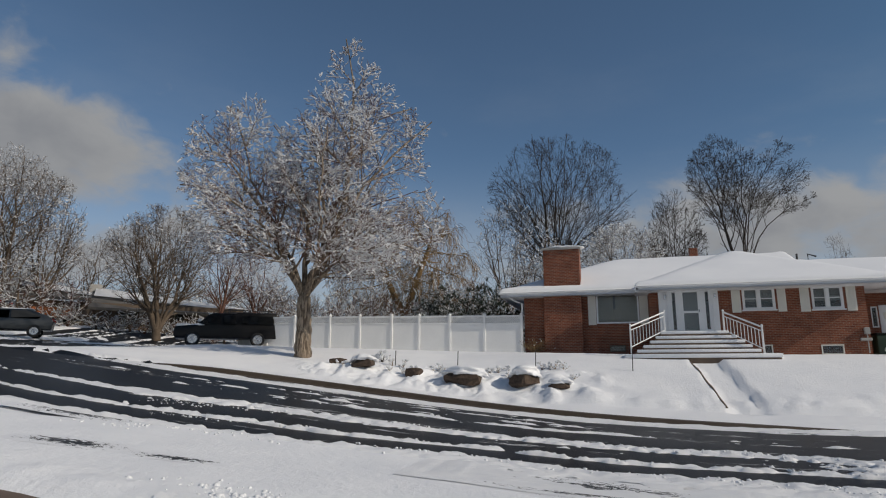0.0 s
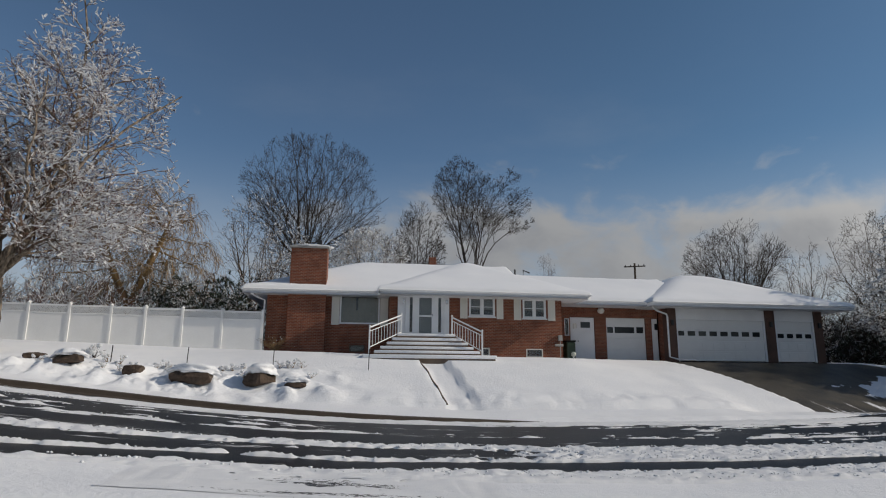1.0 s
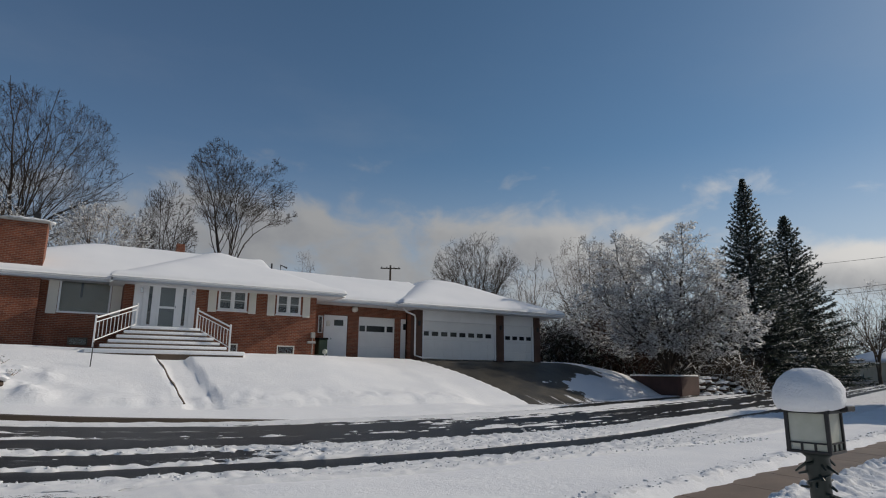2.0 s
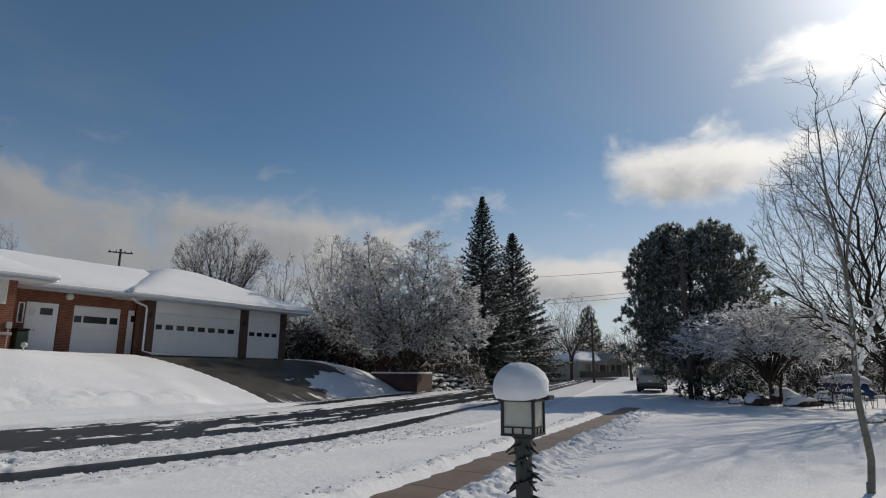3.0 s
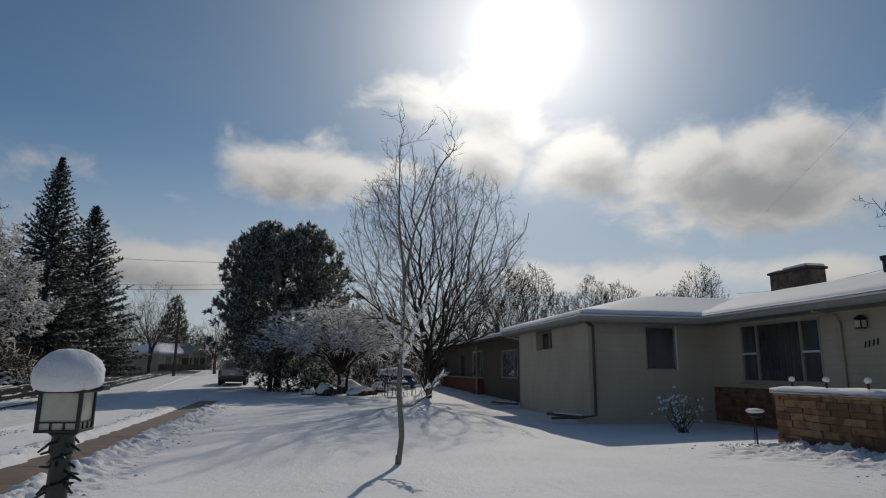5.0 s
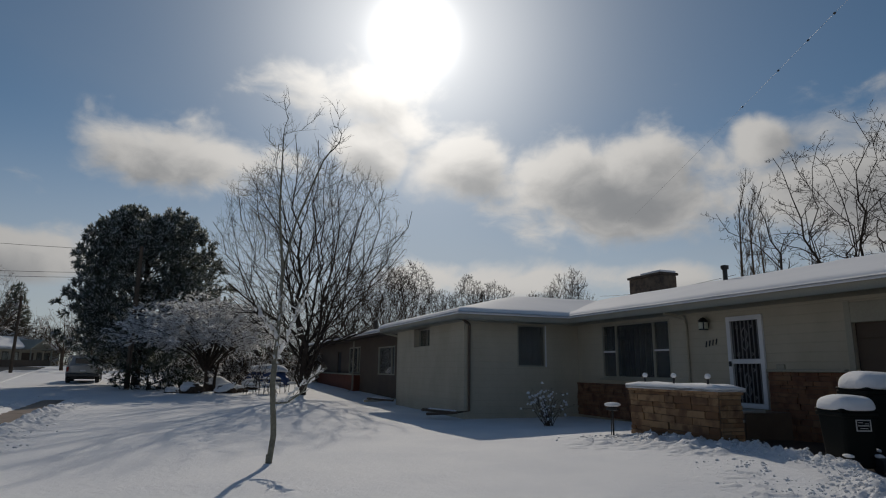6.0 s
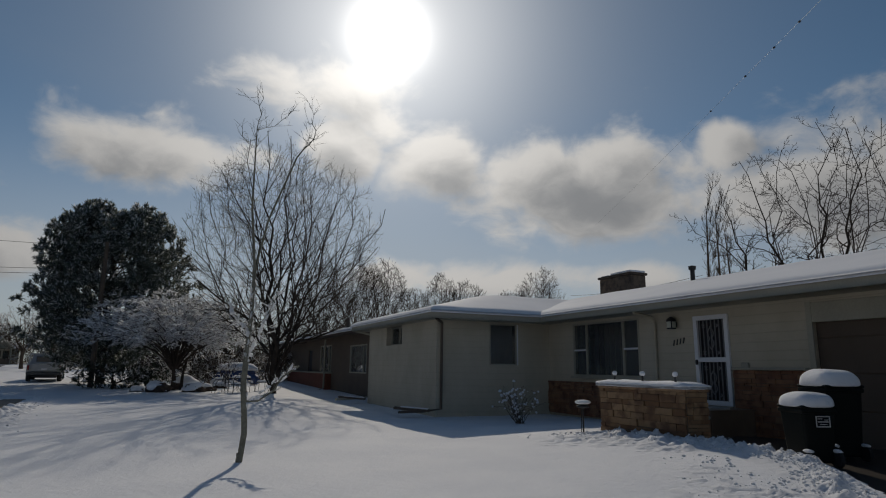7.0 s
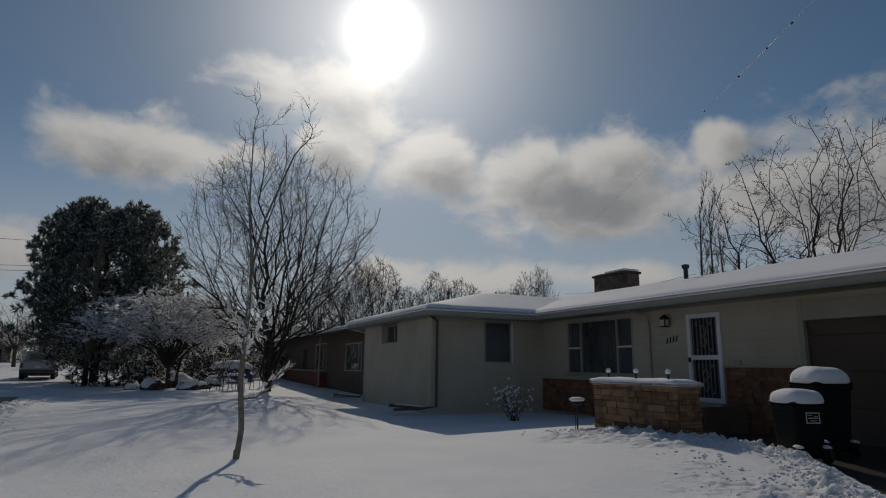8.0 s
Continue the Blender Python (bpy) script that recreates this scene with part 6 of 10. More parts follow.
vase(-46.5, 60, 9.0, 9.0, 25, "far bare trees up the side street", root=0.2, count=600, bark=BARK, snow=0.2)
# snow-dusted cottonwood on the corner lawn
x, y = at(-28.8, 28)
g_ = gz(x, y) - 0.05
trunk_ = [(0, 0, 0), (0.02, 0, 1.2), (-0.05, 0, 5.0 - g_)]
limb_tree("deciduous_tree", x, y, "large bare tree with furrowed trunk and snow on every branch",
          [(0.40, 0.30, trunk_)] + [(ra, 0.03, [trunk_[-1]] + [(u, v, z_ - g_) for u, v, z_ in pts]) for ra, pts in (
              (0.19, [(-0.9, 0.1, 6.6), (-1.6, 0.2, 8.4), (-2.5, 0.2, 9.6), (-4.9, 0.1, 12.4)]), (0.11, [(-0.8, 0.2, 6.7), (-2.2, 0.5, 9.4), (-3.0, 0.8, 11.6), (-3.6, 0.8, 14.1)]),
              (0.11, [(-0.9, -0.3, 6.6), (-2.4, -0.8, 8.6), (-4.2, -1.0, 9.4), (-5.5, -1.0, 9.6)]), (0.15, [(0.1, 0.5, 7.5), (-0.3, 0.9, 11.4), (-1.0, 1.0, 12.4), (-1.9, 1.2, 13.6)]),
              (0.21, [(0.75, -0.1, 6.3), (1.6, -0.2, 9.4), (2.0, -0.2, 13.6), (1.9, 0.0, 16.0), (1.4, 0.1, 18.1)]), (0.13, [(0.8, -0.4, 6.4), (1.7, -0.9, 9.0), (3.6, -1.2, 11.6), (5.6, -1.0, 13.6)]),
              (0.11, [(0.8, 0.3, 6.3), (2.2, 0.8, 8.0), (4.6, 1.2, 9.0), (6.4, 1.2, 9.2)]), (0.10, [(0.7, -0.5, 6.0), (2.4, -1.4, 7.2), (4.6, -1.8, 7.3), (6.0, -1.8, 6.9)]),
              (0.08, [(-0.8, -0.4, 6.4), (-2.6, -1.2, 7.6), (-4.4, -1.5, 7.7)]), (0.08, [(1.9, 0.3, 12.4), (3.2, 0.6, 14.4), (4.9, 0.8, 15.0)]), (0.08, [(1.0, 0.7, 8.6), (0.8, 1.4, 12.0), (0.3, 1.6, 14.8)]), (0.08, [(0.5, -1.2, 6.6), (0.4, -2.6, 9.0), (0.6, -3.0, 12.2)]), (0.07, [(0.6, -1.0, 6.2), (1.8, -2.4, 6.4), (3.6, -3.0, 5.6)]))],
          [(14, 0.15, 0.99, 0.36, 48, 0.2, 0.07, 6), (7, 0.12, 1.0, 0.60, 46, 0.15, 0.09, 5), (5, 0.12, 1.0, 0.60, 44, 0.12, 0.09, 3), (3, 0.2, 1.0, 0.75, 40, 0.2, 0.08, 2)],
          [((-2.9, 0, 10.4 - g_), (3.0, 3.4, 4.0)), ((2.2, 0, 12.0 - g_), (3.6, 3.4, 4.0)), ((3.0, 0, 8.4 - g_), (3.7, 3.4, 3.6)), ((1.6, 0, 15.6 - g_), (1.7, 1.7, 2.7)), ((-3.6, 0, 8.2 - g_), (2.3, 2.6, 2.2)), ((-0.7, 0.5, 11.0 - g_), (2.0, 2.8, 2.6)), ((1.5, -1, 6.8 - g_), (4.2, 3.0, 1.9))],
          BARK_FURROWED, 3, tip=0.0098, snow=0.62, snow_r=0.030, snow_from=1, twig_mat=BARK_RED, az=-28.8, wob=0.05, snow_clump=1.6)
# dense snowy tree by the driveway
x, y = at(51.0, 45)
limb_tree("snowy_tree", x, y, "dense rounded tree thickly covered with snow beside the driveway",
          [(0.26, 0.20, [(0, 0, 0), (0.1, 0, 0.6), (0.12, 0, 1.3)])] + [(ra, 0.02, [(0.12, 0, 1.2)] + pts) for ra, pts in (
              (0.16, [(-0.4, 0.2, 3.0), (-1.6, 0.5, 5.6), (-2.7, 0.6, 8.6), (-3.1, 0.6, 11.6)]), (0.12, [(-0.6, -0.3, 3.0), (-2.4, -0.7, 5.2), (-5.2, -1.0, 7.6)]), (0.09, [(-0.6, 0.5, 2.6), (-3.0, 1.0, 4.0), (-6.4, 1.2, 5.2)]),
              (0.16, [(0.5, -0.2, 3.2), (1.2, -0.4, 6.4), (1.6, -0.4, 9.4), (1.7, -0.4, 12.0)]), (0.12, [(0.6, 0.4, 3.0), (2.4, 0.8, 6.0), (3.6, 0.8, 8.8)]), (0.11, [(0.7, -0.4, 2.8), (2.8, -1.2, 4.8), (4.8, -1.6, 6.6)]), (0.09, [(0.7, 0.1, 2.6), (3.0, 0.3, 3.6), (6.6, 0.4, 4.6)]),
              (0.11, [(0.0, -0.8, 3.2), (-0.5, -2.0, 6.2), (-0.6, -2.4, 9.2)]), (0.10, [(0.2, 0.9, 3.2), (0.3, 2.0, 6.0), (0.2, 2.2, 9.0)]), (0.08, [(0.3, -1.2, 2.6), (1.0, -3.0, 4.4), (1.4, -3.8, 6.0)]), (0.08, [(-0.4, -1.2, 2.6), (-2.0, -2.8, 3.8), (-3.0, -3.4, 5.2)]))],
          [(15, 0.25, 0.99, 0.42, 50, 0.1, 0.07, 5), (8, 0.1, 1.0, 0.60, 48, 0.0, 0.08, 4), (6, 0.12, 1.0, 0.64, 46, 0.0, 0.08, 3), (4, 0.2, 1.0, 0.75, 42, 0.05, 0.05, 2)],
          [((-2.9, 0, 8.2), (2.9, 2.6, 3.6)), ((1.9, 0, 8.6), (2.8, 2.7, 3.6)), ((-4.4, 0, 5.4), (2.8, 2.6, 2.6)), ((4.2, 0, 5.6), (2.9, 2.6, 3.1)), ((0, -1.2, 6.0), (3.4, 3.0, 3.4)), ((0.4, 0, 3.8), (5.8, 3.4, 1.7))],
          BARK_DARK, 31, tip=0.011, snow=0.60, snow_r=0.026, snow_from=1, twig_mat=BARK_DARK, az=51.0, wob=0.03, snow_clump=0.9)
# spruces
x, y = at(58.3, 64)
spruce("spruce", x, y, 20.0, 5.6, "tall dark spruce with snow on its boughs", 41, 0.75, dens=1.2)
x, y = at(61.15, 74)
spruce("spruce", x, y, 18.2, 6.6, "dark spruce with snow on its boughs", 42, 0.75, dens=1.2)
# round pine on the near side
x, y = at(77.0, 44)
pine_tree("pine", x, y, 11.2, [((0.2, 0, 7.0), (4.6, 4.4, 4.8)), ((0.9, 0, 5.4), (4.9, 4.4, 3.8)), ((-0.5, 0, 4.4), (4.5, 4.2, 3.8)), ((-0.3, 0, 9.2), (2.8, 2.6, 2.7))], 77.0, "big dense pine with snow in its sprays", 43, 0.8)
x, y = at(68.0, 118)
bushy_pine("pine", x, y, [((0, 0, 6.5), (2.6, 2.6, 4.0)), ((0, 0, 10.5), (1.5, 1.5, 2.6))], [(None, [(0, 0, 0), (0, 0, 10.0)])], "far dark pine above the low house", 45, 0.2, 1500, blades=10, width=0.06, blade=0.5)
x, y = at(86.5, 60)
bushy_pine("pine", x, y, [((0, 0, 4.6), (2.2, 2.2, 3.0))], [(None, [(0, 0, 0), (0, 0, 5.0)])], "far dark pine behind the bare tree", 46, 0.1, 500)
# umbrella-shaped snowy tree
x, y = at(82.5, 36)
rng = np.random.RandomState(51)
arms = []
for k in range(66):
    a_, reach_ = k * 2.39996, 5.0 * math.sqrt((k + 0.5) / 66)
    top = 1.0 + 4.35 * math.sqrt(1 - (reach_ / 5.6) ** 2) + rng.normal() * 0.12
    cu, cv = math.cos(a_), 0.86 * math.sin(a_)
    arms.append((0.036, 0.010, [(0, 0, 1.0), (cu * 0.22 * reach_, cv * 0.22 * reach_, 1.1 + 0.36 * top), (cu * 0.58 * reach_ - 0.1, cv * 0.58 * reach_, 0.5 + 0.72 * top), (cu * reach_ - 0.25, cv * reach_, top - 0.1)]))
limb_tree("snowy_tree", x, y, "low spreading tree with a dome of snowy twigs",
          [(0.15, 0.11, [(0, 0, 0), (0.03, 0, 0.6), (0, 0, 1.1)]), (0.10, 0.06, [(0.42, 0.5, 0), (0.45, 0.5, 0.9), (0.6, 0.5, 1.7)])] + arms,
          [(9, 0.40, 1.0, 0.26, 58, -0.10, 0.10, 5, 0.62, 0.45), (7, 0.10, 1.0, 0.52, 50, -0.35, 0.12, 4, 0.62, 0.5), (4, 0.15, 1.0, 0.5, 48, -0.3, 0.10, 3, 0.62, 0.5)],
          [((-0.25, 0, 1.6), (5.5, 4.8, 4.2))],
          BARK_DARK, 51, tip=0.008, snow=0.85, snow_r=0.024, snow_from=1, az=82.5, wob=0.02, snow_clump=0.25)
# big bare tree in the neighbour's yard
x, y = at(90.8, 33)
g_ = gz(x, y) - 0.05
rng = np.random.RandomState(61)
limbs = []
for k in range(11):
    t_ = (k - 5) / 5 + rng.normal() * 0.05
    top = 13.4 - 3.9 * abs(t_) ** 1.8
    limbs.append([(t_ * 1.0, 3.3 - 0.5 * abs(t_)), (t_ * 2.9, 6.0 - 0.9 * abs(t_)), (t_ * 4.9, (top + 6.4) * 0.53), (t_ * 5.2 - 0.1, top)])
rng.shuffle(limbs)
low_limb = (0.10, 0.02, [(0, 0, 1.3), (0.5, 0.1, 2.6), (2.2, 0.3, 3.0), (3.4, 0.4, 3.7), (4.3, 0.5, 4.7)])
limb_tree("bare_tree", x, y, "spreading bare tree with many upswept limbs in the side yard", fan_stems(limbs, 0.17, 2.2, rng, 3.2) + [low_limb],
          [(13, 0.2, 0.99, 0.40, 40, 0.45, 0.06, 6), (7, 0.12, 1.0, 0.58, 38, 0.35, 0.07, 5), (5, 0.12, 1.0, 0.62, 36, 0.3, 0.07, 4)],
          [((-0.2, 0, 8.4), (5.8, 4.4, 5.2)), ((-0.2, 0, 6.6), (5.6, 4.0, 4.2))], BARK_DARK, 61, tip=0.0068, az=90.8, wob=0.07)
# trees behind the tan house
for az, r, h, wdt, sd, n_st in ((95.0, 66, 12.4, 8.0, 77, 5), (98.0, 62, 12.6, 7.0, 71, 6), (100.4, 60, 12.0, 5.5, 72, 5), (103.0, 62, 9.4, 4.6, 73, 5), (105.8, 64, 11.2, 4.6, 74, 5), (108.4, 66, 11.0, 5.2, 174, 5), (112.2, 66, 9.6, 4.2, 75, 4), (115.2, 64, 11.8, 6.2, 76, 6), (92.5, 80, 11.0, 9.0, 78, 5)):
    vase(az, r, h, wdt, sd, "bare backyard tree beyond the tan house", root=0.2, count=1000, bark=BARK_DARK, stems_n=n_st, tip=0.014, wob=0.06)
for az, r, sd, limbs in ((133.4, 40, 81, [[(-0.8, 9.3), (-1.2, 11.1), (-0.8, 12.8)], [(-0.8, 8.6), (-2.6, 9.2), (-3.5, 11.1)], [(-0.5, 8.6), (0.6, 9.6), (1.2, 9.9)]]),
                          (135.6, 38, 82, [[(-0.3, 8.9), (-0.7, 10.3), (-0.85, 12.5), (-1.6, 13.5)], [(0.0, 8.9), (0.2, 10.6), (0.6, 14.1)], [(0.1, 10.0), (-0.2, 12.3), (-0.75, 13.8)], [(-0.2, 8.4), (0.7, 9.0), (1.0, 9.8)]]),
                          (138.1, 38, 83, [[(0.5, 9.6), (1.0, 11.6), (1.0, 13.7), (0.7, 15.1)], [(0.3, 9.4), (0.06, 10.7), (-0.9, 12.8), (-1.3, 13.6)], [(0.6, 10.0), (1.5, 12.4), (2.0, 14.9)], [(0.4, 9.8), (1.6, 10.8), (2.2, 13.5)], [(0.0, 9.4), (-0.8, 10.4), (-1.6, 12.0)]]),
                          (140.2, 37, 84, [[(0.6, 9.0), (1.0, 10.8), (1.4, 12.7), (0.6, 14.0)], [(0.7, 9.6), (1.3, 12.6), (2.2, 14.4)], [(0.7, 9.4), (2.0, 11.8), (2.9, 13.6)], [(0.4, 8.2), (2.0, 9.3), (3.2, 9.9)], [(0.5, 9.0), (1.9, 9.9), (2.8, 11.4)]]),
                          (144.5, 37, 85, [[(0.2, 9.4), (0.6, 12.0), (0.3, 14.2)], [(-0.3, 9.4), (-1.0, 11.8), (-1.4, 13.6)], [(0.4, 9.0), (1.8, 11.0), (2.4, 13.0)]])):
    x, y = at(az, r)
    g_ = gz(x, y) - 0.05
    rng = np.random.RandomState(sd)
    limb_tree("bare_tree", x, y, "gnarled bare tree behind the tan house roof", fan_stems([[(u, z_ - g_) for u, z_ in lb] for lb in limbs], 0.17, 7.2 - g_, rng, 1.2),
              [(12, 0.5, 1.0, 0.15, 52, 0.35, 0.17, 6), (5, 0.25, 1.0, 0.45, 50, 0.3, 0.16, 4), (4, 0.2, 1.0, 0.45, 50, 0.3, 0.12, 3)],
              [], BARK_DARK, sd, tip=0.012, az=az, wob=0.12)
x, y = at(130.9, 44)
bare_tree("poplar", x, y, "narrow upright bare poplar behind the roof", [((0, 0, 9), (1.2, 1.2, 5.6))], [(None, [(0, 0, 0), (0, 0, 12)]), (8, [(0, 0, 3), (0.5, 0.5, 7), (0.4, 0.4, 12)]), (8, [(0, 0, 3), (-0.5, -0.4, 7), (-0.4, -0.3, 11)])],
          BARK, 86, root=0.18, tip=0.012, count=420, step_=0.45, kill=0.6, twigs=4, twig_len=0.8, twig_r=0.010, twig_up=1.6, pull=(0, 0, 0.5))
# young tree in the front lawn
sx_, sy_ = at(88.45, 10.5)
young = bare_tree("young_tree", sx_, sy_, "young tree with a thin pale trunk and snowy twigs",
          [((0, 0.2, 4.2), (0.5, 0.6, 1.3)), ((0.1, -0.75, 5.5), (0.4, 0.4, 0.9)), ((0, 0.1, 5.7), (0.3, 0.4, 0.9)), ((0, -0.15, 2.5), (0.45, 0.55, 0.5)), ((0, 0.55, 4.6), (0.25, 0.25, 0.7))],
          [(None, [(0, 0, 0), (0.0, -0.05, 0.5), (0, 0.02, 1.3), (0, -0.03, 2.2), (0, -0.05, 3.2), (0, -0.2, 4.0), (0, -0.62, 5.2)]), (16, [(0, -0.03, 3.2), (0, 0.08, 4.2), (0, 0.1, 5.6)]), (6, [(0, 0, 1.0), (0.03, -0.22, 0.98), (0.05, -0.46, 1.14), (0.0, -0.58, 1.36), (0.1, -0.85, 1.55)]), (10, [(0, 0, 2.1), (0, 0.35, 2.5)]), (10, [(0, 0, 2.0), (0, -0.3, 2.4), (0.0, -0.5, 2.9)])],
          BARK_PALE, 91, root=0.046, tip=0.0045, count=260, step_=0.16, kill=0.22, twigs=2, twig_len=0.24, twig_r=0.0030, twig_up=0.5, snow=0.5, snow_r=0.013, pull=(0, 0, 0.25), wiggle=0.22, power=2.1, snow_to=2.9)


rng = random.Random(19)
bm = bmesh.new()
for p0, p1, many in (((0, -0.03, 1.7), (0, -0.45, 2.75), 34), ((0, 0, 2.0), (0, 0.36, 2.55), 26), ((0.02, -0.1, 0.98), (0.08, -0.80, 1.52), 34), ((0, 0, 1.2), (0, -0.03, 2.8), 40), ((0, -0.04, 0.35), (0, -0.02, 1.3), 9)):
    along = Vector((0, 0, 1)).rotation_difference(Vector(p1) - Vector(p0)).to_matrix()
    for k in range(many):
        q = Vector(p0).lerp(Vector(p1), (k + rng.random()) / many) + Vector((rng.gauss(0, 0.02), rng.gauss(0, 0.022), rng.gauss(0.01, 0.02)))
        w_ = rng.uniform(0.009, 0.028)
        bit = lump(bmesh.new(), (0, 0, 0), (w_, w_ * rng.uniform(0.8, 1.4), w_ * rng.uniform(1.4, 3.2)), 0.8, k + many * 7, 1)
        bmesh.ops.transform(bit, matrix=Matrix.Translation(q) @ along.to_4x4() @ pose(0, 0, 0, rng.uniform(-35, 35), rng.uniform(-35, 35), 0), verts=bit.verts)
        scrap = bpy.data.meshes.new("bit")
        bit.to_mesh(scrap)
        bm.from_mesh(scrap)
        bit.free()
        bpy.data.meshes.remove(scrap)
part("side_branch", tube(bmesh.new(), [(0, 0, 0.97), (0.03, -0.22, 0.98), (0.05, -0.46, 1.14), (0.0, -0.58, 1.36), (0.1, -0.85, 1.55)], 0.015, 6), BARK_PALE, young)
tagged(part("branch_snow", bm, SNOW_TWIG, young, "snow clinging along the thin branches", True), kind="stuff")


def thicket(az, r, wdt, h, label, seed, bark=BARK, snow=0.3, depth=2.5, count=900, name="thicket", twig_len=0.45, z=None):
    """A row of brush: many stems from the ground, a ragged top."""
    x, y = at(az, r)
    ax = np.array([math.cos(radians(az)), -math.sin(radians(az)), 0])
    rng = np.random.RandomState(seed)
    n_ = max(3, int(wdt / 1.6))
    lobes, stems = [], []
    for k in range(n_):
        c = ax * ((k + 0.5) / n_ - 0.5) * wdt
        hh = h * (0.75 + 0.35 * rng.rand())
        lobes.append((tuple(c + np.array([0, 0, hh * 0.55])), (wdt / n_ * 0.75, depth * 0.5, hh * 0.5)))
        stems.append((None, [tuple(c), tuple(c + np.array([rng.normal() * 0.2, rng.normal() * 0.2, hh * 0.4]))]))
    brush_ = bare_tree(name, x, y, label, lobes, stems, bark, seed, root=0.07, tip=0.011, count=count, step_=0.3, kill=0.42, twigs=3, twig_len=twig_len, twig_r=0.011, snow=snow, snow_r=0.028, category="shrub", twig_sides=2, z=z)
    for ob in brush_.children:
        tagged(ob, kind="stuff")
    return brush_


def evergreen(az, r, wdt, h, label, seed, snow=0.5, count=700):
    x, y = at(az, r)
    ax = np.array([math.cos(radians(az)), -math.sin(radians(az)), 0])
    lobes = [(tuple(ax * wdt * 0.25 * k + np.array([0, 0, h * 0.45])), (wdt * 0.30, wdt * 0.30, h * 0.5)) for k in (-1, 0, 1)]
    return bushy_pine("evergreen_shrub", x, y, lobes, [(None, [(0, 0, 0), (0, 0, h * 0.4)])], label, seed, snow, count, category="shrub", blades=12, width=0.022, blade=0.24, needle=LEAF_DARK, kill=0.4, root=0.08)


# brush and evergreens behind the fence
for az, r, wdt, h, sd in ((-27.5, 40, 7, 4.6, 101), (-22.5, 38, 6, 4.0, 102), (-17.5, 40, 7, 5.2, 103), (-12.8, 41, 6, 6.0, 104), (-8.5, 43, 5, 6.4, 105), (-3.5, 46, 7, 6.4, 106), (2.5, 47, 7, 6.6, 107), (7.5, 50, 6, 6.2, 108)):
    thicket(az, r, wdt, h, "snow-dusted brush behind the house and fence", sd, BARK if sd % 2 else BARK_RED, 0.5, count=800)
for az, r, wdt, h, sd in ((-13.8, 36.5, 4.5, 4.4, 111), (-10.6, 37.5, 3.6, 5.0, 112), (-16.6, 37, 3.5, 3.6, 113)):
    evergreen(az, r, wdt, h, "dark evergreen loaded with snow behind the fence", sd, 0.65, 1000)
# brush beyond the garage and drive
for az, r, wdt, h, sd in ((41.8, 48.0, 4, 4.8, 121), (44.8, 48.5, 5, 5.0, 122), (48.2, 50, 5, 4.8, 123), (40.2, 58, 6, 6.5, 124), (45, 60, 8, 8.0, 125), (50, 62, 9, 8.0, 126), (56, 60, 6, 4.0, 127), (84.8, 39.0, 3.6, 1.7, 128)):
    thicket(az, r, wdt, h, "tangled snow-dusted brush under the trees", sd, BARK_DARK, 0.22, count=850)
for az, r, wdt, h, sd in ((42.8, 47.2, 4.2, 2.6, 131), (46.4, 48.6, 4.5, 2.4, 132), (55.0, 56, 5.0, 2.2, 133), (57.6, 59, 5.0, 2.2, 134), (78.0, 38.5, 4.2, 1.5, 137), (80.4, 39.5, 2.6, 1.1, 138)):
    evergreen(az, r, wdt, h, "low dark evergreen shrub dusted with snow", sd, 0.35, 700)
# far trees down the street
for az, r, h, wdt, sd in ((64.4, 100, 11.0, 10.0, 141), (66.2, 118, 12.0, 11.0, 142), (71.6, 82, 8.0, 6.0, 143), (66.4, 86, 12.5, 7.5, 148), (73.5, 95, 9.0, 9.0, 144), (61.5, 85, 9.5, 9.0, 145), (84.0, 75, 9.0, 9.0, 146), (88.0, 72, 9.0, 8.0, 147)):
    vase(az, r, h, wdt, sd, "grey snow-dusted tree far down the street", root=0.22, count=420, bark=BARK, snow=0.35)
# brush up the side street
for az, r, wdt, h, sd in ((-50, 47, 6, 3.0, 151), (-45.5, 47, 6, 1.3, 152), (-42, 47, 6, 1.2, 153), (-38, 47, 6, 1.5, 154), (-34, 46, 6, 2.6, 155), (-55, 46, 8, 5.0, 156)):
    thicket(az, r, wdt, h, "snow-laden shrubs along the side street", sd, BARK_RED if sd % 2 else BARK, 0.6, count=800)


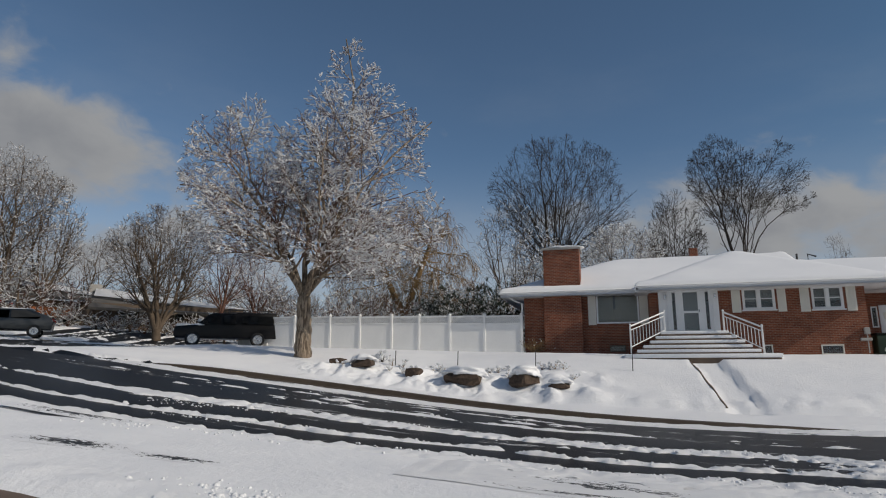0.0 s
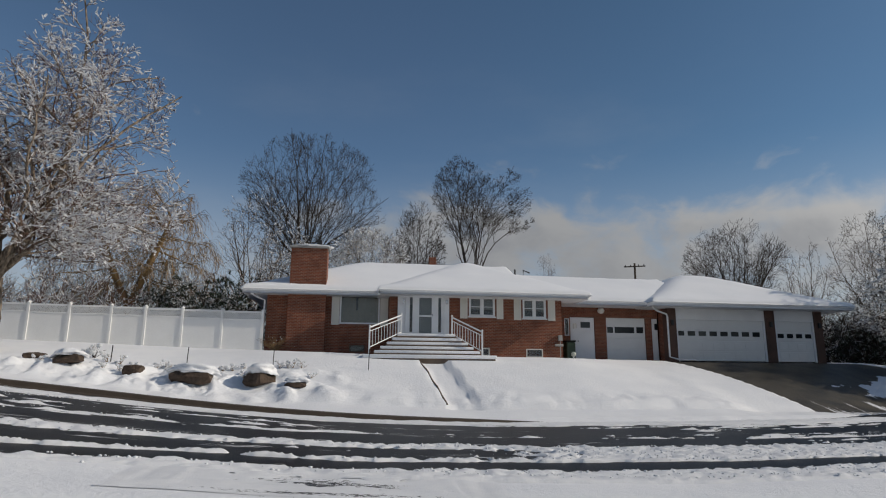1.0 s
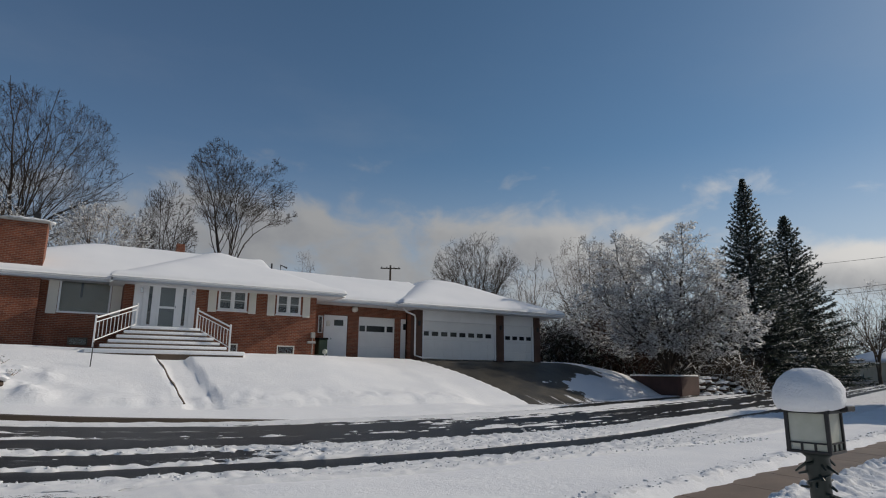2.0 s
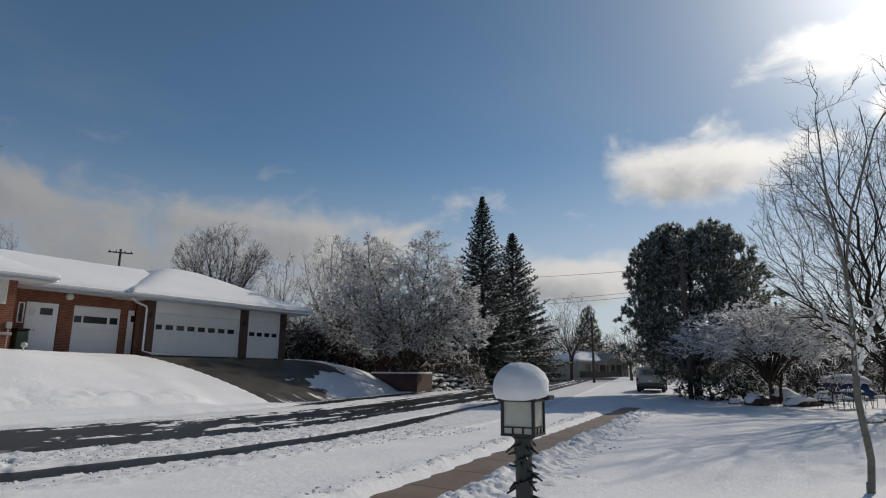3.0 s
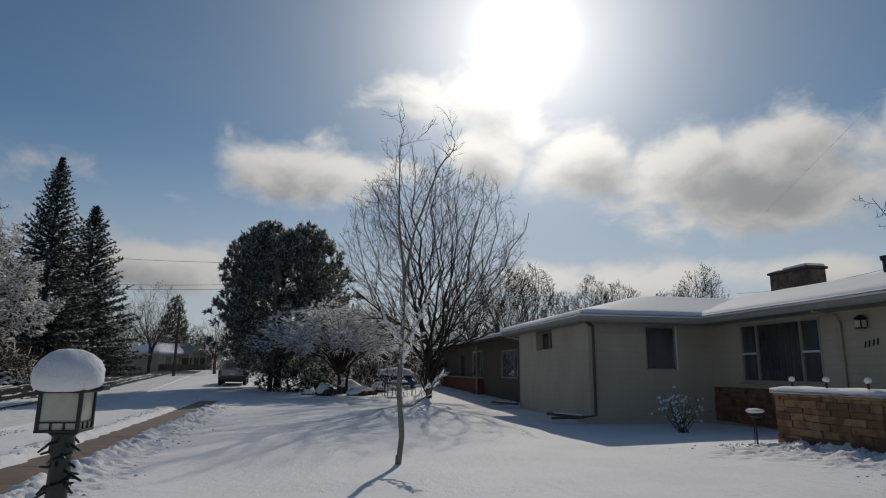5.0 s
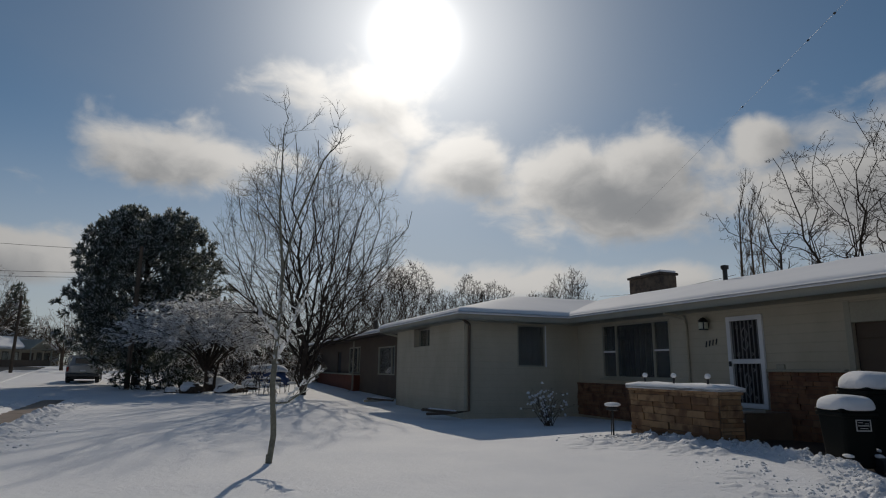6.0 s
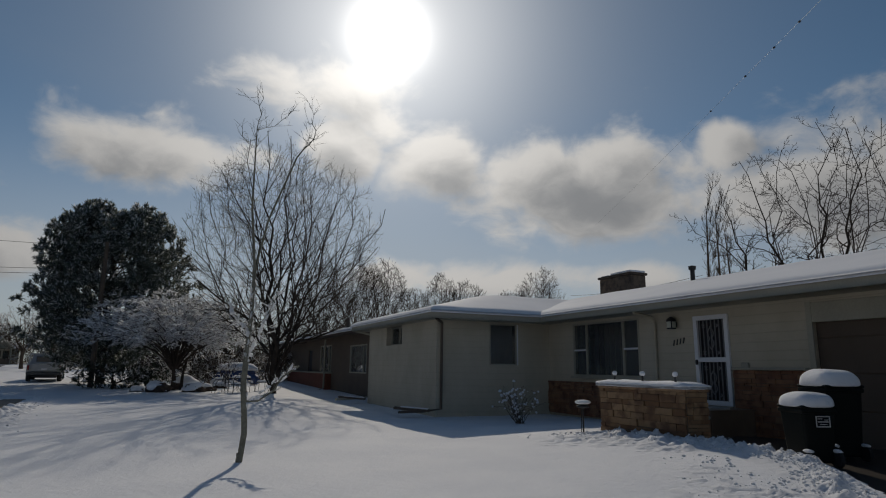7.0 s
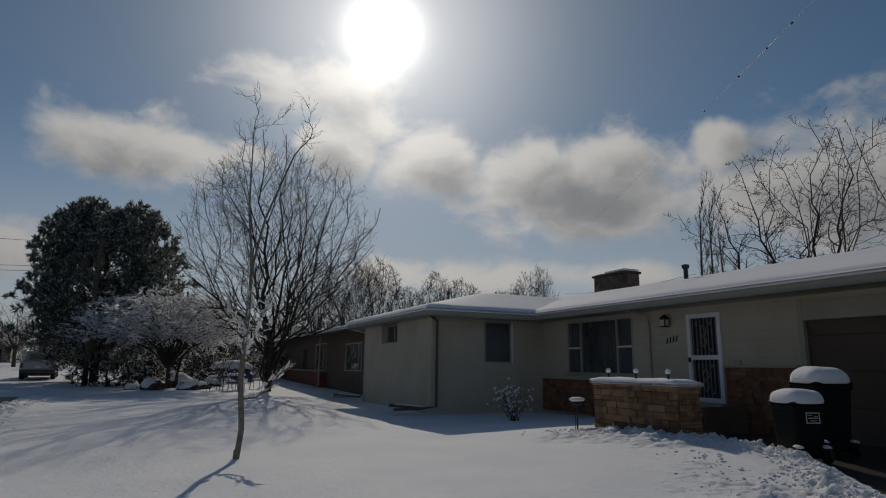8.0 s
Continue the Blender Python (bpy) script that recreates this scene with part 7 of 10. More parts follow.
def brush_row(az, r, wdt, h, seed, bark=BARK, snow=0.25, depth=3.0, count=2600, label="distant snow-dusted brush and hedges"):
    """A long row of far brush, ragged along the top and dense near the ground."""
    rng = np.random.RandomState(seed)
    x, y = at(az, r)
    ax = np.array([math.cos(radians(az)), -math.sin(radians(az)), 0])
    out = np.array([math.sin(radians(az)), math.cos(radians(az)), 0])
    u, d_ = (rng.rand(count) - 0.5) * wdt, (rng.rand(count) - 0.5) * depth
    top = h * (0.62 + 0.9 * (fractal(u + seed * 7.3, d_ * 0.2, 0.35, seed, 4) + 0.35))
    zt = top * rng.rand(count) ** 1.25
    base_ = np.array([gz(*(np.array([x, y]) + (ax * a + out * b)[:2])) for a, b in zip(np.linspace(-wdt / 2, wdt / 2, 9), np.zeros(9))])
    zb = np.interp(u, np.linspace(-wdt / 2, wdt / 2, 9), base_)
    P = ax * u[:, None] + out * d_[:, None] + np.array([0, 0, 1.0]) * (zt + zb - gz(x, y))[:, None]
    D = rng.normal(size=(count, 3)) * [0.7, 0.7, 0.5] + [0, 0, 0.55]
    D /= np.linalg.norm(D, axis=1)[:, None]
    ln = (0.5 + 0.7 * rng.rand(count))[:, None] * min(1.0, h / 3)
    rad = 0.00028 * r * (0.6 + 0.9 * rng.rand(count))
    ob = empty("brush", x, y, gz(x, y) - 0.15)
    tagged(ob, label, "brush", kind="stuff")
    mid = P + D * ln
    D2 = D + rng.normal(size=D.shape) * 0.6
    tagged(from_arrays("twigs", *join_arrays(prisms(P, mid, rad, rad * 0.7, 2), prisms(mid, mid + D2 * ln * 0.7, rad * 0.7, rad * 0.3, 2), prisms(P + D * ln * 0.5, P + D * ln * 0.5 + (D + rng.normal(size=D.shape)) * ln * 0.6, rad * 0.7, rad * 0.4, 2)), bark, ob, smooth=False), kind="stuff")
    S = rng.rand(count) < snow
    tagged(from_arrays("snow", *prisms(P[S] + [0, 0, 0.05], mid[S] + [0, 0, 0.05], rad[S] * 2.2, rad[S] * 1.4, 2), SNOW_TWIG, ob, smooth=False), kind="stuff")
    return ob


for az, r, wdt, h, sd, bk, sn, ct in ((41.5, 48.5, 6, 3.0, 201, BARK_DARK, 0.2, 1800), (46.0, 49, 6, 3.4, 202, BARK_RED, 0.25, 1900), (50.5, 50, 6, 3.2, 203, BARK_DARK, 0.25, 1900), (55.0, 52, 6, 2.6, 204, BARK, 0.3, 1500),
                                      (38, 78, 16, 7.0, 205, BARK, 0.2, 2600), (48, 80, 18, 7.0, 206, BARK, 0.25, 2600), (58, 95, 20, 6.0, 207, BARK_DARK, 0.25, 2400), (65, 112, 22, 6.5, 208, BARK, 0.3, 2400), (72.5, 112, 22, 6.0, 209, BARK, 0.3, 2400),
                                      (80, 80, 16, 5.0, 210, BARK_DARK, 0.2, 2400), (87, 80, 18, 5.0, 211, BARK, 0.25, 2400), (93, 82, 16, 4.6, 212, BARK, 0.2, 2000), (84.0, 50, 8, 2.4, 213, BARK_DARK, 0.3, 1600), (88.5, 50, 8, 2.2, 214, BARK, 0.3, 1500),
                                      (-14, 62, 22, 5.5, 215, BARK, 0.3, 2600), (-24, 58, 20, 5.0, 216, BARK_RED, 0.35, 2600), (-36, 62, 18, 5.0, 217, BARK, 0.35, 2400), (-47, 66, 18, 5.0, 218, BARK, 0.35, 2400), (-57, 56, 14, 5.0, 219, BARK, 0.4, 2200)):
    brush_row(az, r, wdt, h, sd, bk, sn, 3.0, ct)

# ================= tan ranch house on the near side =================
TX, TY = 19.11, -9.32
TURN = 8.0
tan = empty("tan_house", TX, TY, 0.0, TURN)
tagged(tan, "tan stucco ranch house in shade with a snowy low roof", "house")
# wall with the door (faces the street), x from the inner corner to the west
holes = [(-4.42, -1.38, 1.35, 2.98), (-7.42, -6.40, 0.76, 2.88), (-13.6, -9.42, 0.1, 2.95)]
wl = wall_with_holes(-15.0, 0.0, -0.2, 3.2, 0.0, 0.22, holes)


def flip_y(bm):
    """Turn a wall built towards +y so that its outer face looks to +y."""
    for v in bm.verts:
        v.co.y = -v.co.y
    bmesh.ops.reverse_faces(bm, faces=bm.faces)
    return bm


part("wall", flip_y(wl), TAN, tan)
# wing: west face and street face
bm = wall_with_holes(0.0, 4.0, -0.2, 3.2, 0.0, 0.22, [(1.30, 2.33, 1.66, 3.0)])
bmesh.ops.rotate(bm, verts=bm.verts, matrix=Matrix.Rotation(radians(90), 3, "Z"))
bmesh.ops.translate(bm, verts=bm.verts, vec=(0.22, -0.22, 0))
for v in bm.verts:
    v.co.x = 0.22 - v.co.x
bmesh.ops.reverse_faces(bm, faces=bm.faces)
for v in bm.verts:
    v.co.y = v.co.y + 0.22
part("wall", bm, TAN, tan)
part("wall", flip_y(wall_with_holes(0.0, 7.1, -0.2, 3.2, -4.22, 0.22, [(3.15, 4.9, 2.36, 3.05)])), TAN, tan)
part("wall", boxes((6.88, 7.1, -9.0, 4.0, -0.2, 3.2)), TAN, tan)
part("wall", boxes((-15.0, 7.1, -9.22, -9.0, -0.2, 3.2)), TAN, tan)
part("wall", boxes((-15.0, -14.8, -9.0, -0.22, -0.2, 3.2)), TAN, tan)
# ceilings coloured near-black so the rooms read as unlit
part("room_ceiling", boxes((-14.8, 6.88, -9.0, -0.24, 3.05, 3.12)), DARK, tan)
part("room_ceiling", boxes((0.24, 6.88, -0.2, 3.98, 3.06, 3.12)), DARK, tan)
# picture window: wide pane between two sash windows
pwn = part("window", frame_bars(-4.42, -1.38, 1.35, 2.98, -0.08, 0.05, 0.1, (-3.75, -2.06)), TAN_TRIM, tan)
part("meeting_rail", boxes((-4.37, -3.775, -0.06, 0.015, 2.12, 2.17)), WHITE, pwn)
part("meeting_rail", boxes((-2.03, -1.43, -0.06, 0.015, 2.12, 2.17)), WHITE, pwn)
for a, b in ((-4.37, -3.775), (-3.72, -2.085), (-2.03, -1.43)):
    pane(pwn, a, b, 1.40, 2.93, -0.05)
SCREEN = plain("grey_insect_screen", (0.075, 0.08, 0.085), 0.8, 200, 0.2, 0.3)
# flat grey sheets for the insect screens of the side sashes
for a, b in ((-4.37, -3.775), (-2.03, -1.43)):
    part("sash_curtain", boxes((a - 0.02, b + 0.02, -0.16, -0.15, 1.38, 2.95)), SCREEN, pwn, "grey insect screen behind the side pane")
part("curtain", boxes(*[(-3.75 + 0.12 * k, -3.64 + 0.12 * k, -0.30 - 0.03 * (k % 2), -0.28 - 0.03 * (k % 2), 1.36, 2.97) for k in range(14)]), plain("dark_curtain", (0.035, 0.032, 0.03), 0.9), pwn)
part("sill", boxes((-4.5, -1.3, 0.0, 0.09, 1.28, 1.348), bevel=0.01), TAN_TRIM, tan)
# wing windows


def turned(bm):
    """From a wall along x (outer side -y) to the wing's west face."""
    for v in bm.verts:
        v.co = Vector((v.co.y, v.co.x, v.co.z))
    bmesh.ops.reverse_faces(bm, faces=bm.faces)
    return bm


wwin = part("window", turned(frame_bars(1.30, 2.33, 1.66, 3.0, -0.02, 0.045, 0.08)), TAN_TRIM, tan)
part("pane", turned(boxes((1.345, 2.285, 0.03, 0.04, 1.705, 2.955))), GLASS, wwin)
part("curtain", turned(boxes(*[(1.33 + 0.1 * k, 1.43 + 0.1 * k, 0.24 + 0.03 * (k % 2), 0.26 + 0.03 * (k % 2), 1.66, 3.0) for k in range(9)])), CURTAIN, wwin)
part("window_side", turned(boxes((1.255, 1.298, -0.03, 0.02, 1.66, 3.0))), WHITE, wwin)
nwin = part("window", flip_y(frame_bars(3.15, 4.9, 2.36, 3.05, -4.02, 0.05, 0.1, (4.02,))), TAN_TRIM, tan)
part("pane", flip_y(boxes((3.2, 3.99, -3.96, -3.95, 2.41, 3.0))), GLASS, nwin)
part("pane", flip_y(boxes((4.05, 4.85, -3.96, -3.95, 2.41, 3.0))), GLASS, nwin)
IRON = plain('pale_grey_iron', (0.22, 0.22, 0.22), 0.5)
# security door: white frame, black bars with scrolls
sd = part("security_door", flip_y(frame_bars(-7.42, -6.40, 0.76, 2.88, -0.06, 0.11, 0.07, (), (1.82,))), WHITE, tan, "white security door with black ornamental bars")
part("door_panel", boxes((-7.40, -6.42, -0.14, -0.09, 0.76, 2.86)), DARK, tan)
for k in range(7):
    xk = -7.31 + 0.8 * (k + 0.5) / 7
    part("bar", boxes((xk - 0.010, xk + 0.010, 0.0, 0.022, 0.86, 2.78)), IRON, sd)
for zc in (2.33, 1.28):
    bm = bmesh.new()
    for s in (-1, 1):
        for c in (-1, 1):
            pts = [(-6.91 + s * (0.03 + 0.05 * math.sin(t_ * 0.45)) * (1 if t_ < 7 else 0.5), 0.04, zc + c * 0.035 * t_) for t_ in range(9)]
            tube(bm, pts, 0.012, 5)
    part("scroll", bm, IRON, sd)
for xk in (-7.12, -6.70):
    for zc in (2.62, 1.98, 1.62, 1.0):
        bm = bmesh.new()
        for a in range(4):
            tube(bm, [(xk, 0.035, zc), (xk + 0.055 * math.cos(a * math.pi / 2 + 0.785), 0.035, zc + 0.055 * math.sin(a * math.pi / 2 + 0.785))], 0.010, 5)
        part("rosette", bm, IRON, sd)
part("handle", boxes((-6.50, -6.44, 0.06, 0.10, 1.70, 1.82), bevel=0.01), BLACK, sd)
# lantern by the door
ln = part("wall_lantern", boxes((-5.86, -5.68, 0.06, 0.22, 2.60, 2.82), bevel=0.015), BLACK, tan, "black iron wall lantern")
for x0, x1, y0, y1 in ((-5.84, -5.70, 0.222, 0.228), (-5.868, -5.862, 0.08, 0.20), (-5.678, -5.672, 0.08, 0.20)):
    part("lantern_pane", boxes((x0, x1, y0, y1, 2.63, 2.79)), FROST, ln, "frosted glass pane")
part("lantern_roof", lathe(bmesh.new(), [(0.14, 0), (0.05, 0.08), (0, 0.1)], 6, (-5.77, 0.14, 2.82)), BLACK, ln)
part("bracket", boxes((-5.82, -5.72, 0.002, 0.06, 2.66, 2.78)), BLACK, ln)
# four slanted bars stand in for the digits of the house number
for k in range(4):
    xk = -5.70 - 0.11 * k
    mark = part("house_mark", boxes((-0.018, 0.018, 0.0, 0.016, -0.075, 0.075), bevel=0.005), BLACK, tan, "slanted dark bar in place of a house number digit")
    mark.matrix_basis = pose(xk, 0.004, 2.25 + 0.018 * k, 0, -14, 0)
part("tap_box", boxes((-7.9, -7.7, 0.002, 0.06, 1.60, 1.75), bevel=0.02), TAN_TRIM, tan)
# downspouts
part("downspout", tube(bmesh.new(), [(-5.08, 0.75, 3.05), (-5.08, 0.12, 2.95), (-5.08, 0.06, 2.8), (-5.08, 0.06, 1.0)], 0.04, 6), TAN, tan)
part("downspout", tube(bmesh.new(), [(-0.6, 4.5, 3.05), (-0.15, 4.1, 2.95), (-0.06, 4.06, 2.8), (-0.06, 4.06, 0.3), (0.0, 4.6, 0.24), (0.1, 5.4, 0.22)], 0.045, 6), BROWN, tan)
for bx_, by_, a_ in ((0.15, 4.95, -28), (7.05, 4.9, -24)):
    board = part("splash_board", boxes((-0.15, 0.15, -0.55, 0.55, 0.0, 0.07), bevel=0.01), BROWN, tan, "brown downspout splash board dusted with snow")
    board.matrix_basis = pose(bx_, by_, 0.26, 4, 0, a_)
    part("board_snow", boxes((-0.12, 0.14, -0.50, 0.35, 0.072, 0.10), bevel=0.012), SNOW, board, "", True)
part("downspout", tube(bmesh.new(), [(7.9, 4.6, 3.05), (7.3, 4.15, 2.9), (7.16, 4.06, 2.7), (7.16, 4.06, 0.35), (7.1, 4.6, 0.28), (7.0, 5.6, 0.24)], 0.05, 6), TAN_TRIM, tan)
# garage door in its recess
gd = part("garage_door", boxes((-13.6, -9.42, -0.20, -0.15, 0.1, 2.95)), BROWN, tan, "brown garage door")
for r_ in range(4):
    part("section", boxes((-13.58, -9.44, -0.148, -0.12, 0.15 + 0.7 * r_, 0.82 + 0.7 * r_), bevel=0.01), BROWN, gd)
part("garage_header", boxes((-13.6, -9.42, -0.10, 0.02, 2.55, 2.95), bevel=0.01), TAN_TRIM, tan)
part("garage_trim", boxes((-9.46, -9.34, 0.002, 0.03, 0.2, 2.97)), TAN_TRIM, tan)
# roof
TANMATS = (TAN_TRIM, SNOW_ROOF)
hip_roof(tan, -16.5, 8.2, -9.8, 0.8, 3.28, (0.25, 0.25, 0.25, 0.25), 4.46, snow=0.12, fascia=0.22, mats=TANMATS, seed=15)
hip_roof(tan, -0.75, 8.15, -5.0, 4.72, 3.27, (0.25, 0.25, None, 0.25), 4.36, snow=0.125, fascia=0.22, mats=TANMATS, seed=18)
STONE_GREY = fieldstone("grey_brown_ledge_stone", (0.06, 0.044, 0.032), (0.27, 0.20, 0.14), (0.045, 0.032, 0.025))
ch = part("chimney", boxes((1.28, 3.2, -5.6, -4.8, 3.6, 5.34), bevel=0.03), STONE_GREY, tan, "low grey-brown stone chimney")
part("chimney_cap", boxes((1.22, 3.26, -5.66, -4.74, 5.342, 5.44), bevel=0.02), STONE_GREY, ch)
part("chimney_snow", boxes((1.28, 2.5, -5.6, -4.8, 5.442, 5.54), (2.7, 3.18, -5.6, -4.85, 5.442, 5.50), bevel=0.04), SNOW_ROOF, ch, "", True)
part("roof_vent", tube(bmesh.new(), [(-3.62, -3.0, 4.0), (-3.62, -3.0, 4.72)], 0.07, 8), BLACK, tan)
part("vent_hood", lathe(bmesh.new(), [(0.11, -0.05), (0.12, 0.06), (0, 0.09)], 10, (-3.62, -3.0, 4.74)), BLACK, tan)


# ledge stone wainscot and planter, stone by stone
def courses(parent, x0, x1, z0, z1, y, depth, seed, mat, backing, axis="x"):
    """Rough stones laid in uneven courses on a backing; outer side +y (or -x along y)."""
    rng = random.Random(seed)
    bb = boxes((x0, x1, y - depth, y, z0, z1))
    if axis == "y":
        for v in bb.verts:
            v.co = Vector((-v.co.y, v.co.x, v.co.z))
    back = part("backing", bb, backing, parent)
    z = z0
    while z < z1 - 0.02:
        h_ = min(rng.choice((0.06, 0.08, 0.10, 0.13)), z1 - z)
        x = x0
        while x < x1 - 0.02:
            l_ = min(rng.uniform(0.16, 0.52), x1 - x)
            if x1 - x - l_ < 0.1:
                l_ = x1 - x
            out = rng.uniform(0.012, 0.05)
            bm = bmesh.new()
            box(bm, x + 0.006, x + l_ - 0.006, y + 0.001, y + out, z + 0.005, z + h_ - 0.005)
            for v in bm.verts:
                v.co += Vector((rng.uniform(-0.008, 0.008), rng.uniform(-0.006, 0.006) if v.co.y > y + 0.005 else 0, rng.uniform(-0.005, 0.005)))
                if axis == "y":
                    v.co = Vector((-v.co.y, v.co.x, v.co.z))
            if axis == "y":
                bmesh.ops.reverse_faces(bm, faces=bm.faces)
            part("stone", bm, mat, back)
            x += l_
        z += h_
    return back


courses(tan, -9.3, -7.5, 0.15, 1.58, 0.06, 0.055, 3, STONE_RED, MORTAR)
courses(tan, -5.0, -0.02, 0.15, 1.17, 0.06, 0.055, 4, STONE_RED, MORTAR)
part("ledge", boxes((-9.3, -7.5, 0.0, 0.14, 1.585, 1.64), bevel=0.012), TAN_TRIM, tan)

# raised stone planter in front of the door
PA = Vector((9.27, -7.14, 0))
planter = empty("stone_planter", PA.x, PA.y, 0.42, TURN)
tagged(planter, "long raised planter of tan ledge stone topped with snow", "planter")
PL, PD, PH = 2.32, 0.50, 0.76
part("core", boxes((0.03, PL - 0.03, -PD + 0.03, -0.03, -0.2, PH)), MORTAR, planter)
courses(planter, 0.0, PL, -0.1, PH, -0.002, 0.025, 7, STONE_TAN, MORTAR)
# its short west side
side_ = courses(planter, -PD, 0.0, -0.1, PH, 0.0, 0.02, 9, STONE_TAN, MORTAR, axis="y")
part("coping", boxes((-0.04, PL + 0.04, -PD - 0.04, 0.05, PH, PH + 0.05), bevel=0.012), STONE_TAN, planter)
bm = boxes((-0.07, PL + 0.06, -PD - 0.06, 0.08, PH + 0.051, PH + 0.17))
bmesh.ops.subdivide_edges(bm, edges=bm.edges, cuts=7, use_grid_fill=True)
for v in bm.verts:
    e_ = min(v.co.x + 0.07, PL + 0.06 - v.co.x, v.co.y + PD + 0.06, 0.08 - v.co.y)
    if v.co.z > PH + 0.1:
        v.co.z += 0.03 * noise.noise(v.co * 4) - (0.05 if e_ < 0.02 else 0.0)
part("planter_snow", bm, SNOW, planter, "cushion of snow", True)
for xk in (0.42, 1.28, 2.1):
    solar = part("path_stake", tube(bmesh.new(), [(xk, -0.2, PH + 0.15), (xk, -0.2, PH + 0.27)], 0.02, 8), BLACK, planter)
    part("stake_snow", lump(bmesh.new(), (xk, -0.2, PH + 0.31), (0.055, 0.055, 0.05), 0.15, int(xk * 10), 2), SNOW, solar, "", True)
# stoop
stoop = empty("stoop", TX, TY, 0.0, TURN)
tagged(stoop, "low stone stoop in front of the door", "steps")
part("slab", boxes((-8.0, -5.9, 0.08, 1.4, 0.1, 0.74), bevel=0.02), WALK, stoop)
part("step", boxes((-8.0, -6.2, 1.402, 1.8, 0.1, 0.56), bevel=0.02), WALK, stoop)
part("tread", boxes((-8.03, -5.88, 0.85, 1.43, 0.742, 0.80), bevel=0.015), CONCRETE, stoop)
part("tread", boxes((-8.03, -6.18, 1.432, 1.84, 0.562, 0.62), bevel=0.015), CONCRETE, stoop)

# bins
def wheeled_bin(az, r, turn, w_, h_, mat, label, snow_h, seed):
    x, y = at(az, r)
    b_ = empty("wheeled_bin", x, y, gz(x, y) - 0.12, turn)
    tagged(b_, label, "bin", "bins by the driveway")
    bm = bmesh.new()
    box(bm, -w_ / 2, w_ / 2, -w_ * 0.55, w_ * 0.55, 0.06, h_, bevel=0.04)
    for v in bm.verts:
        k = 0.80 + 0.20 * (v.co.z / h_)
        v.co.x *= k
        v.co.y *= k
    part("body", bm, mat, b_)
    part("rim", boxes((-w_ * 0.53, w_ * 0.53, -w_ * 0.58, w_ * 0.58, h_ - 0.06, h_ + 0.01), bevel=0.02), mat, b_)
    part("lid", boxes((-w_ * 0.54, w_ * 0.54, -w_ * 0.60, w_ * 0.60, h_ + 0.012, h_ + 0.06), bevel=0.025), mat, b_)
    bm = bmesh.new()
    for v in bmesh.ops.create_icosphere(bm, subdivisions=4, radius=1.0)["verts"]:
        ux, uy, uz = v.co
        swell = 1 + 0.10 * noise.noise(Vector((ux * 1.5 + seed, uy * 1.5, uz)))
        v.co = Vector((w_ * 0.60 * math.copysign(abs(ux) ** 0.62, ux), w_ * 0.66 * math.copysign(abs(uy) ** 0.62, uy), h_ + 0.05 + (snow_h * max(uz, 0) ** 0.8 * swell if uz > 0 else 0.04 * uz)))
    part("lid_snow", bm, SNOW, b_, "dome of snow", True)
    for s in (-1, 1):
        wheel = part("wheel", lathe(bmesh.new(), [(0, -0.03), (0.12, -0.03), (0.13, 0), (0.12, 0.03), (0, 0.03)], 18), TYRE, b_)
        wheel.matrix_basis = pose(s * w_ * 0.42, w_ * 0.52, 0.13, 0, 90, 0)
        part("wheel_snow", lump(bmesh.new(), (0, 0, 0), (0.03, 0.11, 0.05), 0.2, seed + s, 2), SNOW, wheel, "", True).matrix_basis = pose(-0.11, 0.0, 0.0)
    return b_


b1_ = wheeled_bin(136.5, 11.0, 78, 0.52, 0.83, BIN, "dark plastic wheeled bin with a dome of snow", 0.20, 3)
bm = boxes((-0.11, 0.11, 0.0, 0.004, -0.08, -0.065), (-0.11, 0.11, 0.0, 0.004, 0.065, 0.08), (-0.11, -0.095, 0.0, 0.004, -0.065, 0.065), (0.095, 0.11, 0.0, 0.004, -0.065, 0.065), (-0.08, 0.08, 0.0, 0.004, -0.01, 0.005), (-0.08, -0.02, 0.0, 0.004, 0.02, 0.03), (0.01, 0.08, 0.0, 0.004, 0.035, 0.045), (-0.06, 0.05, 0.0, 0.004, -0.045, -0.035))
sg = part("sticker", bm, plain("pale_print", (0.5, 0.5, 0.5)), b1_, "pale printed sticker of bars")
sg.matrix_basis = pose(-0.02, 0.315, 0.66)
wheeled_bin(138.2, 11.9, 78, 0.60, 1.10, BIN, "large dark wheeled bin under thick snow", 0.25, 5)

# path light and small shrub
x, y = at(118.9, 13.6)
pl_ = empty("path_light", x, y, gz(x, y) - 0.03)
tagged(pl_, "small black path light capped with snow", "path light")
part("stem", tube(bmesh.new(), [(0, 0, 0), (0, 0, 0.55)], 0.018, 8), BLACK, pl_)
part("leg", tube(bmesh.new(), [(0.09, 0, 0), (0.07, 0, 0.5)], 0.010, 6), BLACK, pl_)
part("hood", lathe(bmesh.new(), [(0, 0.52), (0.13, 0.55), (0.13, 0.58), (0.03, 0.64)], 14), BLACK, pl_)
part("hood_snow", lump(bmesh.new(), (0, 0, 0.655), (0.17, 0.17, 0.05), 0.1, 4, 3), SNOW, pl_, "cap of snow", True)


